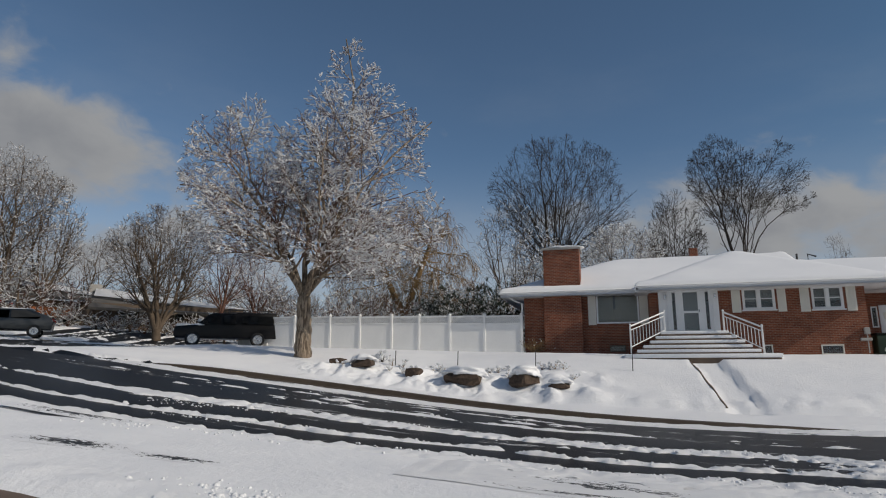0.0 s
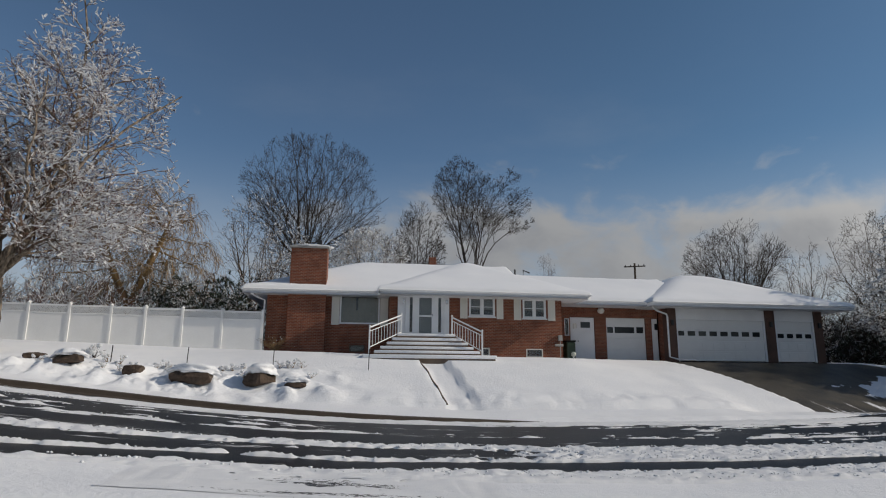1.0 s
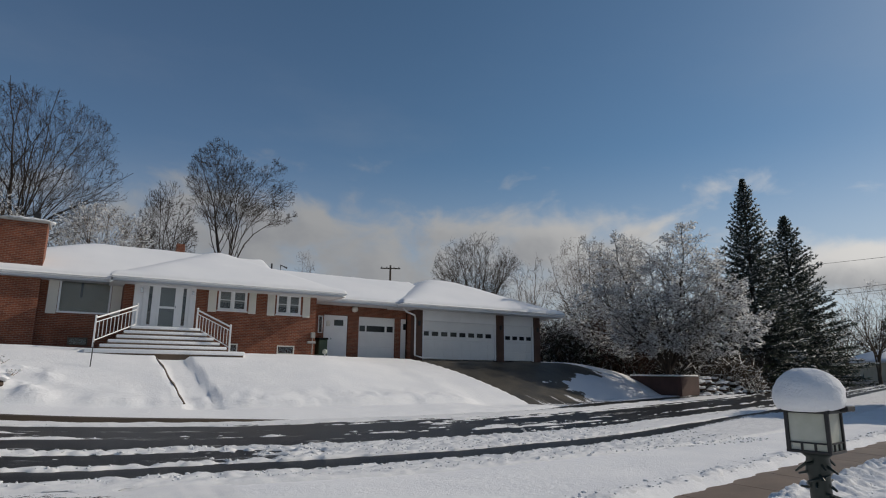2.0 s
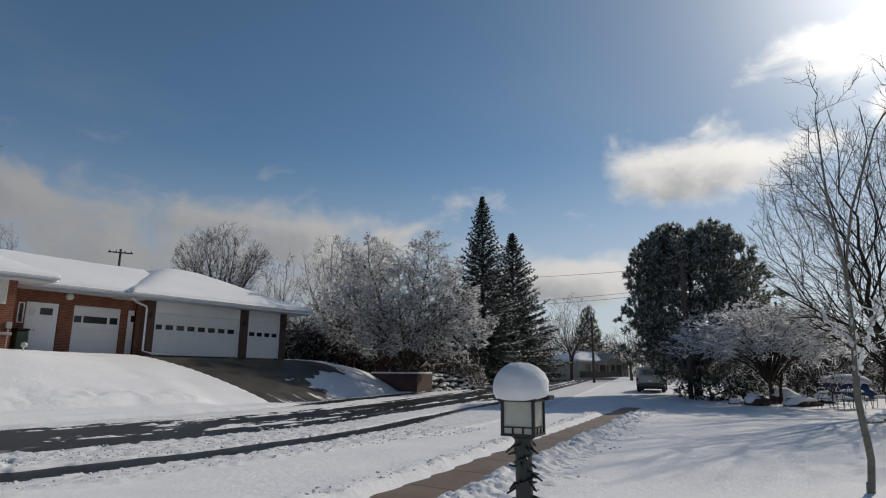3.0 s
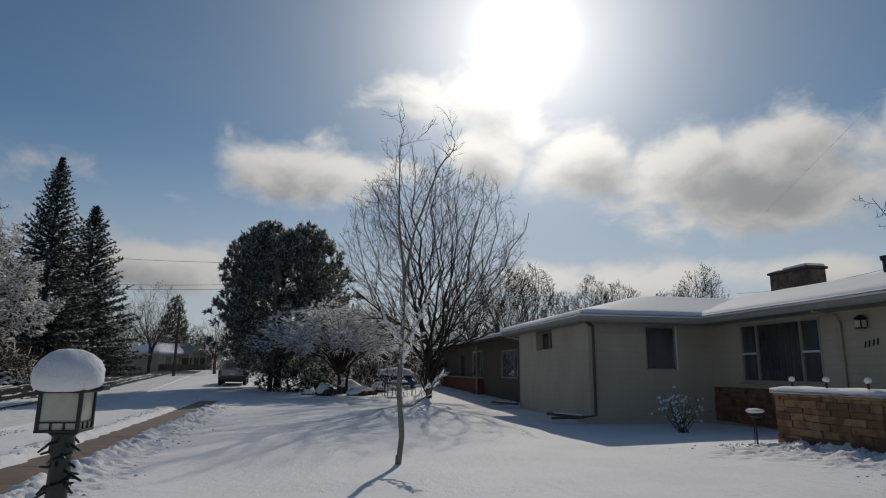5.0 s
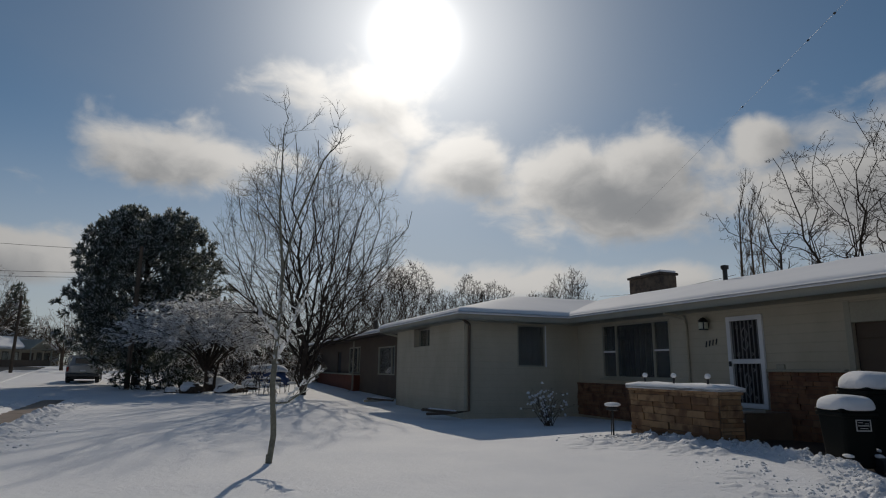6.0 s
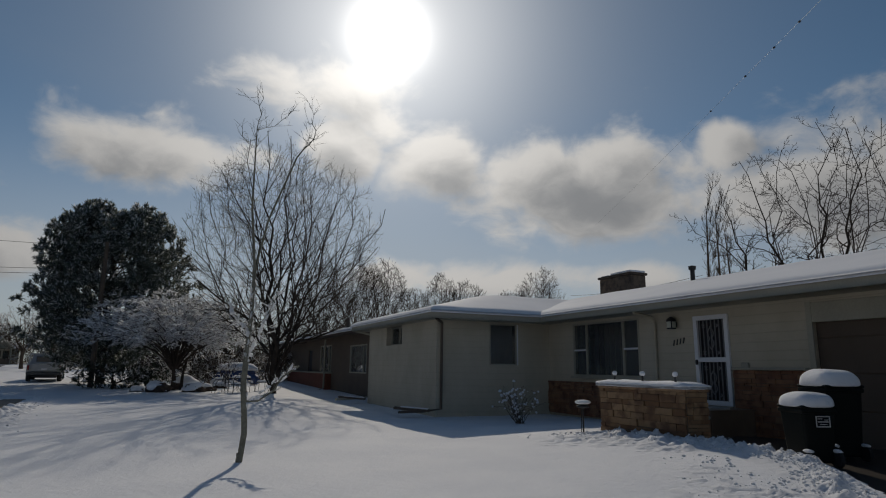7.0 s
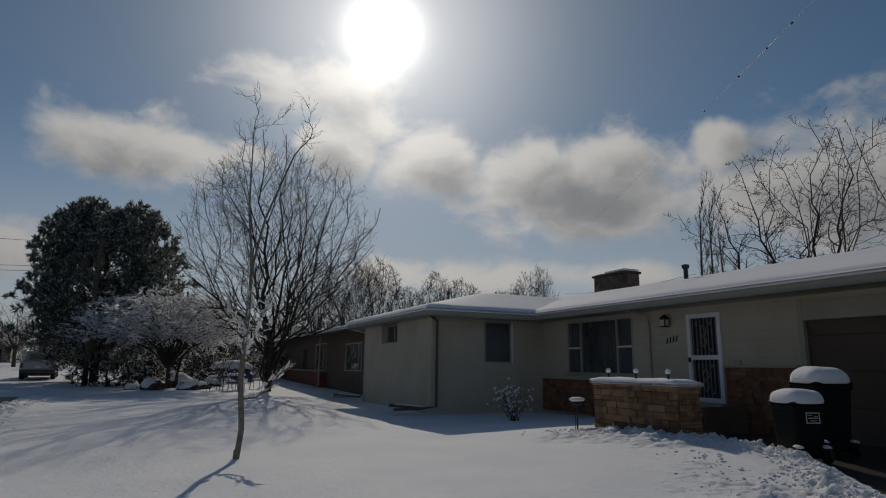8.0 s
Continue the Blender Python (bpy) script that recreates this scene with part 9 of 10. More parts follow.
part("plate", boxes((-2.93, -2.905, -0.16, 0.16, 0.74, 0.86)), WHITE, pk)
part("bumper", boxes((-3.0, -2.86, -0.95, 0.95, 0.42, 0.62), bevel=0.03), CAR_GREY, pk)
part("underbody", boxes((-2.6, 2.5, -0.7, 0.7, 0.24, 0.455), bevel=0.03), BLACK, pk)
for s in (-1, 1):
    part("tail_light", boxes((-2.90, -2.84, s * 0.88 - 0.06, s * 0.88 + 0.06, 0.74, 1.04), bevel=0.02), RED_LAMP, pk)
    part("rack_post", boxes((-2.7, -2.62, s * 0.85 - 0.04, s * 0.85 + 0.04, 1.15, 1.72)), CAR_SILVER, pk)
part("rack_bar", boxes((-2.7, -2.62, -0.85, 0.85, 1.722, 1.80), bevel=0.01), CAR_SILVER, pk)
wheel_set(pk, [(1.8, 0.86), (1.8, -0.86), (-1.75, 0.86), (-1.75, -0.86)], 0.39, 0.26)

# ================= far houses =================
fh = empty("far_house")
fh.matrix_basis = pose(*at(-43.0, 53), gz(*at(-43.0, 53)) - 0.2, 0, 0, 43)
tagged(fh, "low dark house with a partly snowed roof up the street", "house")
part("wall", boxes((-7.5, 8.5, 0, 7.0, -1.2, 2.3)), BROWN, fh)
bm = bmesh.new()
prof = [(-9.0, 3.4), (-3.0, 2.75), (9.5, 1.95)]
for (xa, za), (xb, zb) in zip(prof, prof[1:]):
    vv = [bm.verts.new(q) for q in ((xa, -1.2, za - 0.9), (xb, -1.2, zb - 0.3), (xb, 3.5, zb + 0.55), (xa, 3.5, za + 0.95))]
    bm.faces.new(vv)
bmesh.ops.remove_doubles(bm, verts=bm.verts, dist=0.01)
bmesh.ops.solidify(bm, geom=bm.faces[:], thickness=0.2)
part("roof", bm, ROOF, fh, "grey shingle roof showing through snow")
bm = bmesh.new()
for (xa, za), (xb, zb) in zip(prof, prof[1:]):
    vv = [bm.verts.new(q) for q in ((xa + 0.2, 0.9, za + 0.18), (xb, 0.9, zb + 0.2), (xb, 3.5, zb + 0.72), (xa + 0.2, 3.5, za + 1.12))]
    bm.faces.new(vv)
bmesh.ops.solidify(bm, geom=bm.faces[:], thickness=0.1)
part("roof_snow", bm, SNOW_ROOF, fh)
part("chimney", boxes((-3.3, -2.4, 3.2, 3.8, 2.5, 4.1), bevel=0.03), CONCRETE, fh)
for x0 in (-5, -1, 3):
    wv = part("window", frame_bars(x0, x0 + 1.6, 0.7, 1.9, -0.06, 0.06, 0.05), TAN_TRIM, fh)
    part("pane", boxes((x0 + 0.06, x0 + 1.54, -0.03, -0.02, 0.76, 1.84)), GLASS, wv)
bx, by = at(-48.4, 50)
bd = empty("wooden_trailer", bx, by, gz(bx, by), 40)
tagged(bd, "low orange-brown wooden trailer by the road", "trailer")
part("side", boxes((-1.6, 0.9, -0.1, 0.0, 0.45, 1.15), bevel=0.02), ORANGE, bd)
part("bed", boxes((-1.6, 2.2, 0.0, 1.4, 0.40, 0.5), bevel=0.02), BROWN, bd)
part("tail_board", boxes((0.95, 2.2, -0.1, 0.0, 0.45, 1.1), bevel=0.02), BROWN, bd)
wheel_set(bd, [(0.2, 0.15), (0.2, 1.25)], 0.28, 0.16)

eh = empty("far_house")
eh.matrix_basis = pose(*at(69.2, 108), gz(*at(69.2, 108)) - 0.2, 0, 0, -22)
tagged(eh, "pale low house with a snowy roof down the street", "house")
part("wall", boxes((-5.9, 6.2, 0, 7, -0.3, 2.7)), TAN, eh)
bm = bmesh.new()
for yy in (-2.2, 2.6):
    for xx, zz in ((-1.9, 2.6), (0.4, 4.05), (2.7, 2.6), (2.7, 2.42), (0.4, 3.87), (-1.9, 2.42)):
        bm.verts.new((xx, yy, zz))
bm.verts.ensure_lookup_table()
for k in range(6):
    bm.faces.new([bm.verts[q] for q in (k, (k + 1) % 6, (k + 1) % 6 + 6, k + 6)])
bm.faces.new([bm.verts[q] for q in (5, 4, 3, 2, 1, 0)])
bmesh.ops.recalc_face_normals(bm, faces=bm.faces)
part("porch_gable", bm, TAN_TRIM, eh, "small tan porch gable")
bm = bmesh.new()
core = [bm.verts.new((xx, -2.0, zz)) for xx, zz in ((-1.6, 2.55), (2.4, 2.55), (0.4, 3.8))]
bm.faces.new(core)
bmesh.ops.solidify(bm, geom=bm.faces[:], thickness=0.1)
part("gable_board", bm, TAN_TRIM, eh)
for xx in (-1.5, 2.3):
    part("porch_post", boxes((xx - 0.07, xx + 0.07, -2.1, -1.96, -0.3, 2.5)), TAN_TRIM, eh)
hip_roof(eh, -6.6, 7.0, -0.8, 8.0, 2.75, (0.5, 0.5, 0.40, 0.40), 4.3, seed=31)
for x0 in (-4.2, -2.4, 1.8, 3.2):
    wv = part("window", frame_bars(x0, x0 + 1.0, 0.9, 2.2, -0.06, 0.08, 0.05), BROWN, eh)
    part("pane", boxes((x0 + 0.08, x0 + 0.92, -0.03, -0.02, 0.98, 2.12)), GLASS, wv)
part("garage_door", boxes((-0.9, 1.2, -0.05, -0.004, 0, 2.1), bevel=0.02), BROWN, eh)
ff = empty("board_fence")
ff.matrix_basis = pose(*at(69.0, 104), gz(*at(69.0, 104)) - 0.1, 0, 0, -22)
tagged(ff, "low brown board fence in front of the far house", "fence")
for k in range(34):
    part("board", boxes((-4.9 + 0.29 * k, -4.63 + 0.29 * k, 0, 0.03, 0, 1.0 + 0.03 * math.sin(k * 3.7)), bevel=0.006), BROWN, ff)
part("rail", boxes((-4.9, 4.95, 0.032, 0.08, 0.7, 0.8)), BROWN, ff)

# ================= retaining wall by the driveway =================
rw = empty("retaining_wall", 34.4, 26.7, gz(34.4, 26.7) - 0.05, 13)
tagged(rw, "low reddish brick retaining wall at the driveway corner", "wall")
# both faces carry backlit shade in their brick colour
part("street_face", boxes((0, 2.7, 0.0, 0.3, -0.3, 1.28), bevel=0.02), SHADED_WALL, rw)
part("drive_face", boxes((0, 0.3, 0.302, 3.7, -0.3, 1.28), bevel=0.02), SHADED_WALL, rw)
part("earth", boxes((0.302, 2.7, 0.302, 3.7, -0.3, 1.15)), ROCK, rw)
part("wall_snow", boxes((0.03, 2.8, 0.05, 3.75, 1.285, 1.40), bevel=0.05), SNOW, rw, "snow on the bed behind the wall", True)
rngp = random.Random(9)
for k in range(64):
    u = k / 63
    row_ = k % 4
    x, y, s_ = 37.1 + 9.4 * u + rngp.uniform(-0.3, 0.3), 27.2 + 0.5 * u + 0.42 * row_ + rngp.uniform(-0.15, 0.15), rngp.uniform(0.22, 0.5)
    b_ = empty("rock", x, y, gz(x, y) + 0.30 * row_ - 0.08, rngp.uniform(0, 180))
    tagged(b_, "rough dark rock in a snowy rubble bank", "rock", "rubble bank by the street")
    part("stone", lump(bmesh.new(), (0, 0, s_ * 0.35), (s_ * 0.8, s_ * 0.6, s_ * 0.5), 0.35, k + 60, 2, 0.4), ROCK, b_)
    part("snow", lump(bmesh.new(), (0.05, 0.05, s_ * 0.62), (s_ * 0.86, s_ * 0.72, s_ * 0.36), 0.6, k + 90, 2, 0.6), SNOW, b_, "", True)

# ================= patio chairs and clutter beyond the young tree =================


def wire_chair(az, r, turn):
    x, y = at(az, r)
    c = empty("wire_chair", x, y, gz(x, y), turn)
    tagged(c, "dark wire garden chair with snow on its seat", "chair", "wire garden chairs")
    for sx0 in (-0.24, 0.24):
        for sy0 in (-0.22, 0.22):
            part("leg", tube(bmesh.new(), [(sx0 * 1.15, sy0 * 1.15, 0), (sx0, sy0, 0.44)], 0.014, 6), BLACK, c)
    part("seat_frame", tube(bmesh.new(), [(-0.25, -0.25, 0.45), (0.25, -0.25, 0.45), (0.27, 0.25, 0.45), (-0.27, 0.25, 0.45), (-0.25, -0.25, 0.45)], 0.014, 6), BLACK, c)
    part("seat_snow", lump(bmesh.new(), (0, 0, 0.49), (0.27, 0.26, 0.10), 0.1, 3, 3, 0.6), SNOW, c, "", True)
    back = [(0.27 * math.cos(a), 0.22 + 0.04 * math.sin(a), 0.45 + 0.48 * math.sin(a)) for a in np.linspace(0, math.pi, 11)]
    part("backrest", tube(bmesh.new(), back, 0.016, 6), BLACK, c)
    for k in range(-2, 3):
        part("back_wire", tube(bmesh.new(), [(k * 0.09, 0.22, 0.45), (k * 0.09, 0.25, 0.45 + 0.46 * math.sqrt(max(0.05, 1 - (k * 0.09 / 0.27) ** 2)))], 0.009, 5), BLACK, c)
    for s in (-1, 1):
        part("armrest", tube(bmesh.new(), [(s * 0.26, 0.22, 0.66), (s * 0.29, -0.1, 0.67), (s * 0.27, -0.24, 0.46)], 0.013, 6), BLACK, c)
    return c


for az, r, tn in ((86.2, 33.5, 200), (87.6, 33.0, 120), (88.6, 34.5, 60), (87.2, 35.5, 20), (89.8, 35.5, 250)):
    wire_chair(az, r, tn)
x, y = at(88.0, 34.2)
gt = empty("garden_table", x, y, gz(x, y))
tagged(gt, "round wire garden table under a layer of snow", "table")
part("tabletop", lathe(bmesh.new(), [(0, 0.70), (0.5, 0.70), (0.5, 0.73), (0, 0.73)], 20), BLACK, gt)
part("table_snow", lump(bmesh.new(), (0, 0, 0.735), (0.5, 0.5, 0.16), 0.05, 5, 3, 1.0), SNOW, gt, "", True)
for k in range(3):
    a = k * 2.094
    part("leg", tube(bmesh.new(), [(0.42 * math.cos(a), 0.42 * math.sin(a), 0), (0.1 * math.cos(a), 0.1 * math.sin(a), 0.4), (0.35 * math.cos(a), 0.35 * math.sin(a), 0.7)], 0.015, 6), BLACK, gt)
x, y = at(87.6, 43)
bt = empty("tarp_pile", x, y, gz(x, y))
tagged(bt, "blue tarpaulin over a pile, covered with snow", "tarp")
part("tarp", lump(bmesh.new(), (0, 0, 0.3), (0.9, 1.5, 0.85), 0.15, 8, 3, 0.7), BLUE, bt)
part("tarp_snow", lump(bmesh.new(), (0, 0, 1.0), (0.8, 1.35, 0.45), 0.15, 9, 3, 0.8), SNOW, bt, "", True)
for az, r, s, sd in ((81.3, 34.5, 0.8, 1), (84.2, 34.6, 0.75, 2), (85.2, 35.4, 0.6, 3), (79.9, 35.2, 0.5, 4), (83.4, 37.5, 1.1, 5), (86.0, 38.5, 0.9, 6)):
    x, y = at(az, r)
    b_ = empty("rock", x, y, gz(x, y), sd * 40)
    tagged(b_, "garden boulder under a cap of snow", "rock", "boulders under the snowy tree")
    part("stone", lump(bmesh.new(), (0, 0, s * 0.08), (s * 0.75, s * 0.60, s * 0.45), 0.55, sd + 30, 3, 0.4), ROCK, b_)
    part("snow", lump(bmesh.new(), (0.10, 0.03, s * 0.24), (s * 0.72, s * 0.58, s * 0.42), 0.45, sd + 40, 3, 0.7), SNOW, b_, "", True)

# ================= poles and cables =================


def utility_pole(az, r, top, label, arms=1, z=None):
    x, y = at(az, r)
    z0 = gz(x, y)
    p_ = empty("utility_pole", x, y, z0 - 0.1, -az)
    tagged(p_, label, "utility pole", "utility poles")
    part("pole", tube(bmesh.new(), [(0, 0, 0), (0, 0, top - z0 + 0.1)], 0.16, 10, 0.11), POLE_WOOD, p_)
    for k in range(arms):
        zz = top - z0 - 0.25 - 0.8 * k
        arm = part("crossarm", boxes((-1.1, 1.1, -0.06, 0.06, zz - 0.06, zz + 0.06), bevel=0.01), POLE_WOOD, p_)
        for xx in (-0.95, -0.4, 0.4, 0.95):
            part("insulator", lathe(bmesh.new(), [(0.05, 0), (0.05, 0.1), (0.02, 0.16), (0, 0.16)], 8, (xx, 0, zz + 0.061)), BLACK, arm)
    return p_


utility_pole(76.4, 39.6, 8.5, "weathered wooden utility pole beside the pine", 0)
utility_pole(68.35, 70, 7.9, "thin wooden utility pole down the street", 0)
utility_pole(25.9, 67, 13.4, "wooden utility pole with a crossarm behind the garage", 1)


def cable(a, b, sag, label, radius=0.018, marks=()):
    A, B = Vector(a), Vector(b)
    pts = []
    for k in range(41):
        t_ = k / 40
        q = A.lerp(B, t_)
        q.z -= sag * 4 * t_ * (1 - t_)
        pts.append(q - A)
    c = empty("overhead_cable", *A)
    tagged(c, label, "cable", "overhead cables")
    part("wire", tube(bmesh.new(), pts, radius, 5), BLACK, c)
    for t_ in marks:
        q = A.lerp(B, t_) - A
        q.z -= sag * 4 * t_ * (1 - t_)
        part("cable_clip", lump(bmesh.new(), q, (0.045, 0.03, 0.03), 0.2, int(t_ * 50), 2), BLACK, c)
    return c


def way3(az, r, z):
    return (*at(az, r), z)


for z0, z1 in ((8.7, 13.6), (7.3, 10.4), (7.0, 9.9)):
    cable(way3(76.4, 42.5, z0), way3(52, 76, z1), 0.5, "dark overhead cable across the street", 0.014)
for z0, z1 in ((7.3, 9.0), (6.9, 8.4)):
    cable(way3(76.4, 42.5, z0), way3(110, 95, z1), 0.6, "dark overhead cable along the back yards", 0.014)
cable(way3(232.49, 9.44, 9.44), way3(120.4, 45.3, 12.05), 0.15, "thin overhead cable with dark clips", 0.0032, (0.396, 0.424, 0.462, 0.521))
cable(way3(129.5, 42, 7.6), way3(118, 60, 8.6), 0.3, "thin cable beyond the roof", 0.014)

# ================= thin snow over asphalt by the verge =================
SCUFF, n = material("thin_snow_on_asphalt")
p = place(n)
uv = n.put("ShaderNodeUVMap").outputs[0]
su = n.put("ShaderNodeSeparateXYZ", n0=uv)
crack = n.noise(n.vmath("MULTIPLY", p, (4.0, 6.0, 1.0)), 2.6, 6, 0.75)
du, dv_ = n.math("SUBTRACT", su.outputs[0], 0.5), n.math("SUBTRACT", su.outputs[1], 0.5)
edge_ = n.math("SQRT", n.math("ADD", n.math("MULTIPLY", du, du), n.math("MULTIPLY", dv_, dv_)))
bare_ = n.step(n.math("SUBTRACT", crack, n.math("MULTIPLY", edge_, 0.55)), 0.355, 0.375)
finish(n, n.mix(bare_, (0.80, 0.81, 0.83), (0.028, 0.029, 0.032)), 0.6, n.math("MULTIPLY", bare_, -1.0), 0.6, 0.02)
for k, (x, y, lx0, ly0, tn) in enumerate(((-0.4, 8.0, 1.9, 0.75, 0), (-8.5, 8.25, 1.3, 0.42, 6), (-6.6, 6.3, 0.8, 0.3, 15), (-5.2, 6.45, 0.7, 0.16, 8), (6.6, 6.3, 1.6, 0.30, 11), (12.0, 9.9, 2.2, 0.5, 8), (9.6, 6.9, 1.5, 0.25, 11))):
    gu, gv = np.meshgrid(np.linspace(0, 1, 24), np.linspace(0, 1, 14), indexing="ij")
    ca, sa = math.cos(radians(tn)), math.sin(radians(tn))
    lu, lv = (gu - 0.5) * 2 * lx0, (gv - 0.5) * 2 * ly0
    XX, YY = x + lu * ca - lv * sa, y + lu * sa + lv * ca
    ob = from_arrays("road_patch", np.stack([XX, YY, ground(XX, YY) + 0.008 - 0.06 * np.clip(np.hypot(gu - 0.5, gv - 0.5) - 0.42, 0, 1)], -1).reshape(-1, 3), grid_faces(24, 14), SCUFF)
    layer = ob.data.uv_layers.new(name="UVMap")
    idx = np.empty(len(ob.data.loops), np.int32)
    ob.data.loops.foreach_get("vertex_index", idx)
    layer.data.foreach_set("uv", np.stack([gu.ravel()[idx], gv.ravel()[idx]], -1).astype(np.float32).ravel())
    tagged(ob, "patch of broken snow showing dark asphalt", "road", kind="structure")

# ================= loose lumps of shovelled snow =================


def snow_chunks(name, spots, sizes, label, seed, z=None):
    """Many small broken lumps of snow as one sheet of stuff."""
    rng = np.random.RandomState(seed)
    bm = bmesh.new()
    bmesh.ops.create_icosphere(bm, subdivisions=1, radius=1.0)
    bm.verts.ensure_lookup_table()
    base_v = np.array([v.co for v in bm.verts])
    base_f = np.array([[v.index for v in f.verts] for f in bm.faces])
    bm.free()
    n_ = len(spots)
    scale_ = sizes[:, None, None] * (0.7 + 0.6 * rng.rand(n_, 1, 3)) * np.array([1, 1, 0.7])
    V = base_v[None] * (0.75 + 0.5 * rng.rand(n_, len(base_v), 1)) * scale_
    z = (lay(spots[:, 0], spots[:, 1]) if z is None else z) + sizes * 0.15
    V = V + np.stack([spots[:, 0], spots[:, 1], z], 1)[:, None]
    F = base_f[None] + (np.arange(n_) * len(base_v))[:, None, None]
    ob = from_arrays(name, V.reshape(-1, 3), F.reshape(-1, 3), SNOW_CRUMB, smooth=True)
    return tagged(ob, label, "snow", kind="stuff")


# the shovelled heap beside the planter and the near driveway
HX, HY = np.meshgrid(np.arange(3.4, 12.6, 0.04), np.arange(-8.6, -3.8, 0.04), indexing="ij")


def heap_line(x):
    return np.where(x > 7.2, -7.45 + 0.10 * (x - 7.2), -7.45 - 0.62 * (x - 7.2))


def heap_height(x, y):
    """Crumbled ridge: steep towards the drive, trailing off over the lawn."""
    v = y - heap_line(x)
    ends = ramp((12.2 - x) / 1.2) * ramp((x - 3.6) / 1.0)
    crest = np.where(v < 0, np.exp(-(v / 0.28) ** 2), np.exp(-(v / (0.75 + 0.5 * fractal(x, y, 0.5, 52))) ** 2))
    spread = np.exp(-(np.clip(v - 0.2, 0, None) / 1.9) ** 2) * ramp((fractal(x, y, 0.6, 53, 4) + 0.14) / 0.12) * (v > -0.2)
    lumps = np.abs(fractal(x, y, 3.2, 54, 3)) * 1.3 + np.abs(fractal(x, y, 8.0, 55, 2)) * 1.0 + np.abs(fractal(x, y, 15.0, 56, 1)) * 0.5
    return ends * (crest * (0.04 + 0.075 * lumps * (0.7 + 0.6 * ramp((x - 7) / 3))) + spread * (0.13 * lumps - 0.008)) - 0.02


HH = heap_height(HX, HY)
heap_ob = open_sheet("snow_heap", HX, HY, lay(HX, HY) + HH, HH > -0.004, SNOW_CRUMB)
tagged(heap_ob, "crumbled ridge of shovelled snow beside the planter", "snow", kind="stuff")
rng = np.random.RandomState(77)
K = 4200
hx = 3.8 + 8.2 * rng.rand(K)
hv = np.abs(rng.normal(size=K)) * 0.75 - 0.25
hy = heap_line(hx) + hv
keep = fractal(hx, hy, 0.55, 53, 3) > -0.08 - 0.25 * (hv < 0.5)
hx, hy = hx[keep], hy[keep]
snow_chunks("snow_lumps", np.stack([hx, hy], 1), 0.006 + 0.026 * rng.rand(len(hx)) ** 3, "small broken lumps of shovelled snow beside the planter", 1, lay(hx, hy) + np.maximum(heap_height(hx, hy), 0))
# crumbled banks along the cleared sidewalk
for lo_, hi_ in ((-3.0, -0.52), (0.52, 1.5)):
    WX, WO = np.meshgrid(np.arange(-4.0, 24.0, 0.046), np.arange(lo_, hi_, 0.046), indexing="ij")
    WY = sidewalk_mid(WX) + WO
    q = np.abs(WO)
    ext = 1.0 if lo_ < 0 else 0.34
    amp = np.where(q < 0.72, ramp((q - 0.54) / 0.16), np.exp(-((q - 0.72) / ext) ** 2)) * (0.55 + 1.1 * np.clip(fractal(WX, WO, 0.45, 57, 3) + 0.3, 0, 1))
    BH = amp * (1.0 if lo_ < 0 else 0.55) * (0.010 + 0.15 * np.abs(fractal(WX, WY, 3.6, 58, 3)) * 2 + 0.085 * np.abs(fractal(WX, WY, 7.5, 59, 2)) * 2) - 0.028
    bank_ob = open_sheet("snow_bank", WX, WY, lay(WX, WY) + BH, BH > -0.004, SNOW_CRUMB)
    tagged(bank_ob, "crumbled bank of snow along the sidewalk", "snow", kind="stuff")
K = 2400
wx = 1.5 + 29 * rng.rand(K) ** 1.3
side_ = rng.choice([-1, 1, -1], K)
wy = sidewalk_mid(wx) + side_ * (0.66 + np.abs(rng.normal(size=K)) * np.where(side_ < 0, 0.45, 0.2))
snow_chunks("snow_lumps", np.stack([wx, wy], 1), 0.006 + 0.034 * rng.rand(K) ** 3.5, "crumbled snow along both edges of the sidewalk", 2)
K = 2200
ex = -8 + 34 * rng.rand(K)
ey = road_edge(ex) - edge_swing(ex) - 0.12 + rng.normal(size=K) * 0.2
snow_chunks("snow_lumps", np.stack([ex, ey], 1), 0.006 + 0.030 * rng.rand(K) ** 3, "crumbled slush along the edge of the road", 3)
K = 700
mx = 19.8 + 12.2 * rng.rand(K)
my = far_kerb(mx) + 0.1 + rng.normal(size=K) * 0.28
snow_chunks("snow_lumps", np.stack([mx, my], 1), 0.02 + 0.09 * rng.rand(K) ** 2.2, "churned lumps of snow across the driveway mouth", 9, ground(mx, my) - 0.07)
K = 22000
cx0, cy0 = -9 + 24 * rng.rand(K), 9.0 + 9.5 * rng.rand(K)
co = cy0 - road_edge(cx0)
nearest = np.clip(np.searchsorted(slush_x, cx0), 0, len(slush_x) - 1)
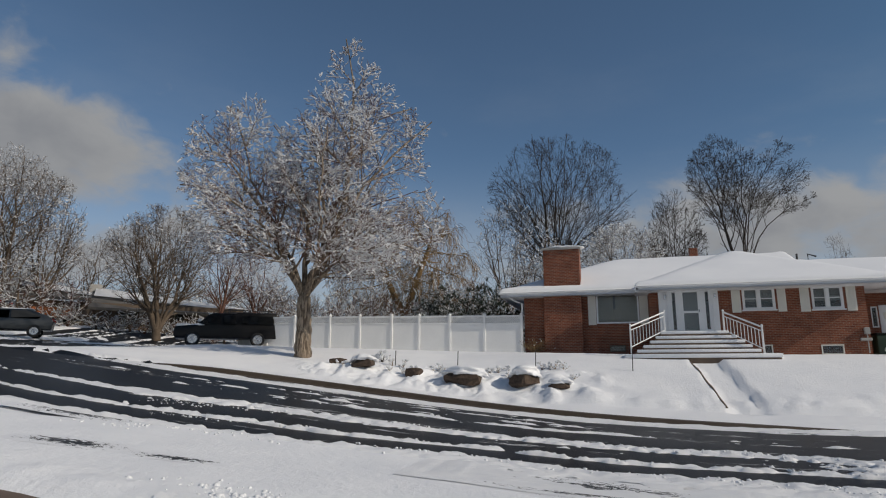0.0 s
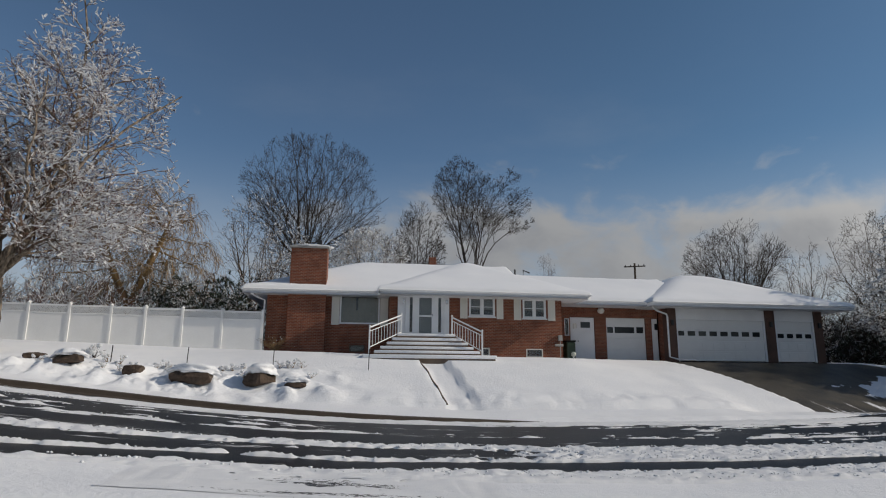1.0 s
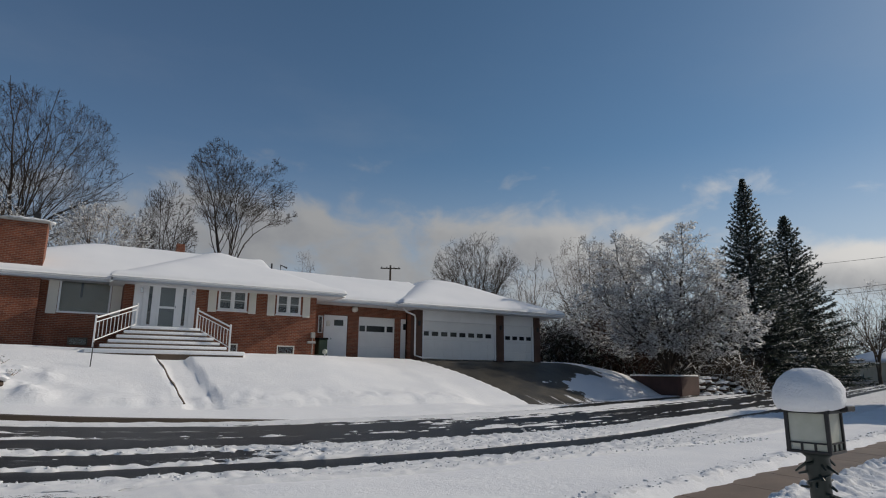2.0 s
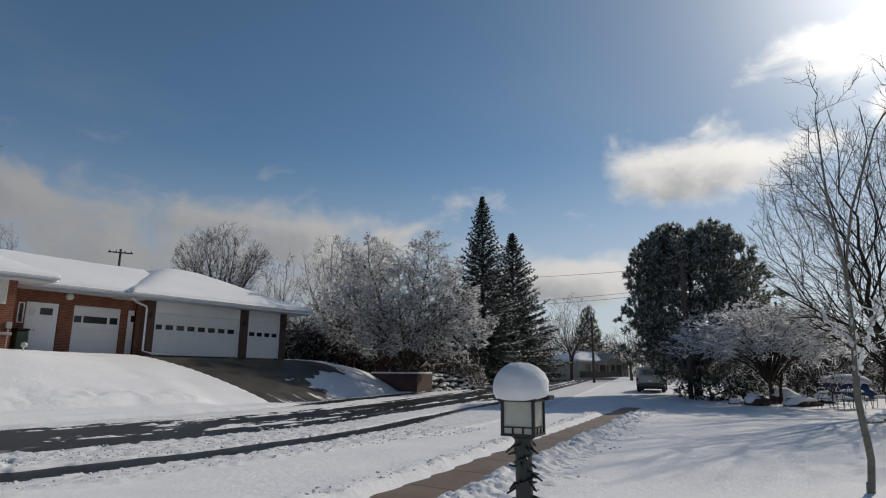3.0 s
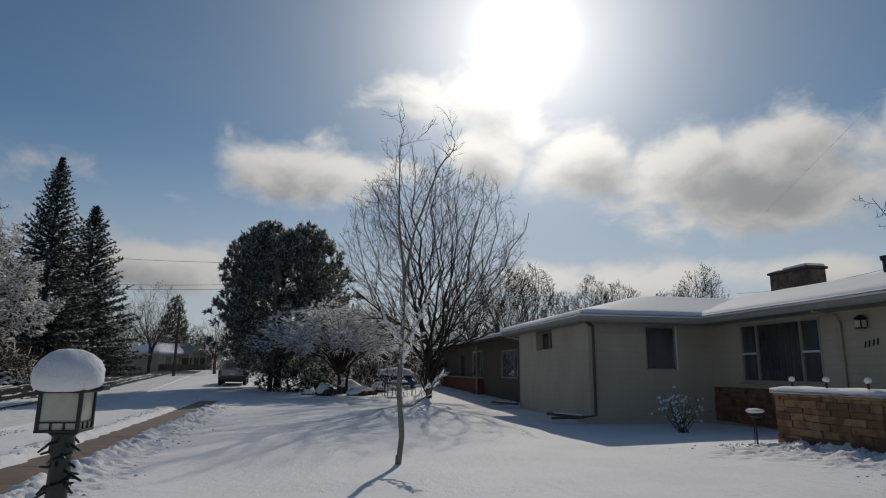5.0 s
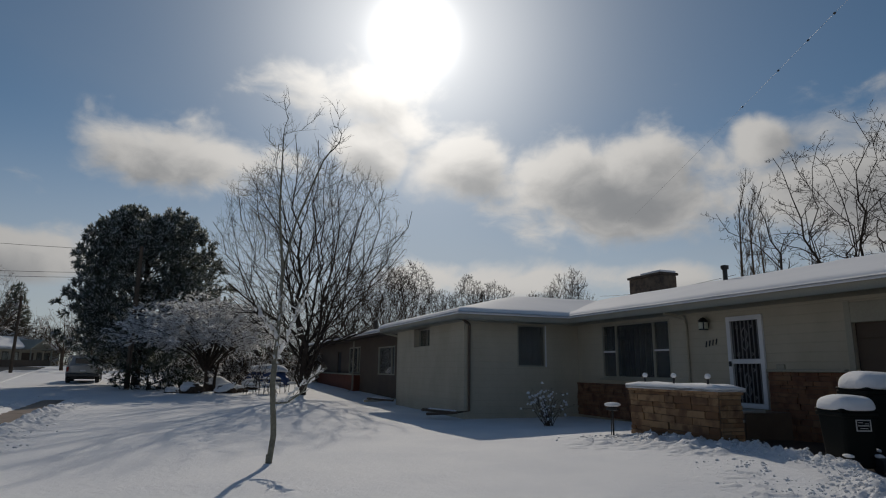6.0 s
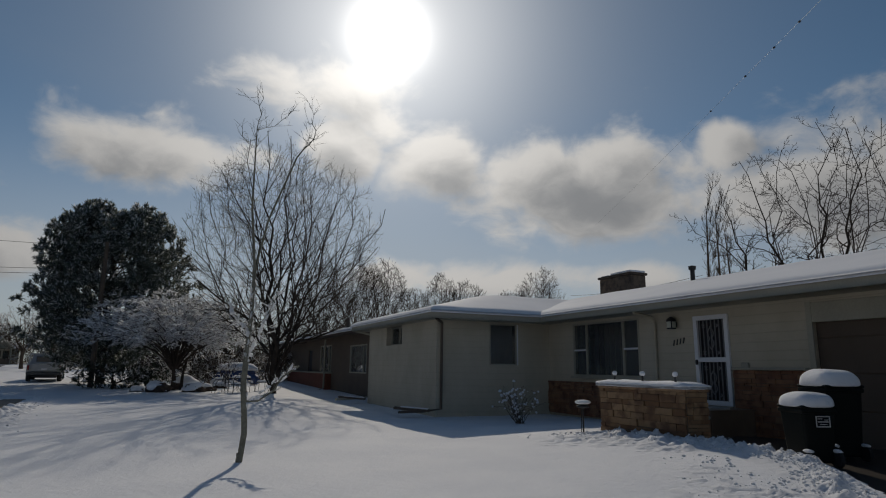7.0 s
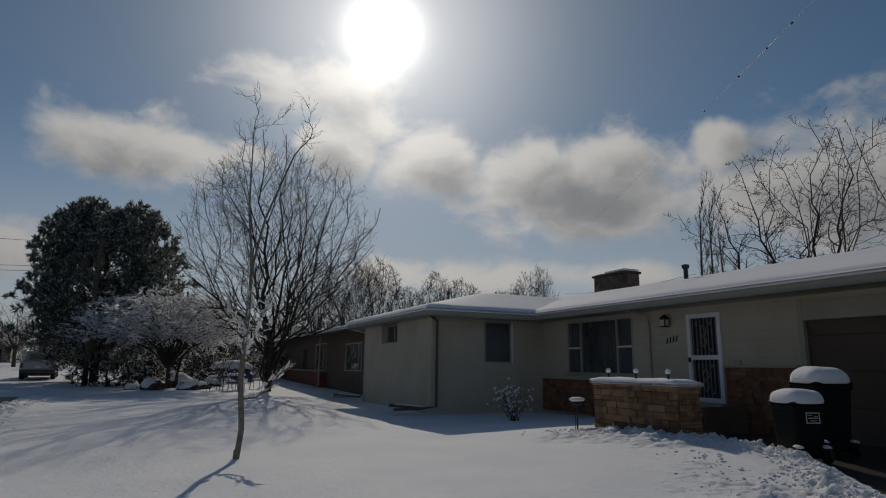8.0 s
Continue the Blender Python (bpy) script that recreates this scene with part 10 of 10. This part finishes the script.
ch_ = slush_h[nearest, np.clip(((co + 1.5) / 0.034).astype(int), 0, slush_h.shape[1] - 1)]
keep = (ch_ > 0.01) & (ch_ < 0.05)
cx0, cy0, ch_ = cx0[keep], cy0[keep], ch_[keep]
snow_chunks("snow_lumps", np.stack([cx0, cy0], 1), 0.006 + 0.024 * rng.rand(len(cx0)) ** 2.5, "crumbs of broken slush on the road", 6, ground(cx0, cy0) + 0.014 + ch_)
K = 260
ex = -3.3 + 0.5 * rng.normal(size=K)
ey = 5.35 + 0.16 * rng.normal(size=K) - 0.12 * (ex + 3.3)
snow_chunks("snow_lumps", np.stack([ex, ey], 1), 0.006 + 0.03 * rng.rand(K) ** 2.5, "crumbled patch of thrown snow on the verge", 4)
# lumpy snow round the border rocks
QX, QY = np.meshgrid(np.arange(-13.0, 0.6, 0.065), np.arange(21.6, 25.6, 0.065), indexing="ij")
soft_edge = ramp((QX + 13) / 1.5) * ramp((0.6 - QX) / 1.5) * ramp((QY - 21.6) / 0.8) * ramp((25.6 - QY) / 1.2)
QH = soft_edge * (0.05 + ramp((fractal(QX, QY, 0.5, 91, 3) + 0.1) / 0.2) * (0.30 * np.abs(fractal(QX, QY, 1.8, 92, 3)) + 0.30 * np.abs(fractal(QX, QY, 4.2, 93, 3)))) - 0.045
tagged(open_sheet("border_snow", QX, QY, lay(QX, QY) + QH, QH > -0.004, SNOW), "lumpy trodden snow round the border rocks", "snow", kind="stuff")
# pole that carries the thin cable
utility_pole(232.49, 9.44, 9.55, "wooden utility pole carrying a thin cable", 0)
# dark tube that draws the thin crack along the front walk's left edge
bm = bmesh.new()
pts = [(3.35 + 0.10 * (27 - y) - 0.60, y, float(lay(3.35 + 0.10 * (27 - y) - 0.60, y)) + 0.015) for y in np.arange(21.9, 26.9, 0.4)]
tube(bm, pts, 0.035, 6)
edging = part("walk_edge_line", bm, WALK)
tagged(edging, "thin dark line along the left edge of the front walk", "edging", kind="structure")
for ob in list(bpy.data.objects):
    if ob.type == "MESH" and ob.data.materials and ob.data.materials[0] == GLASS:
        ob.visible_shadow = False
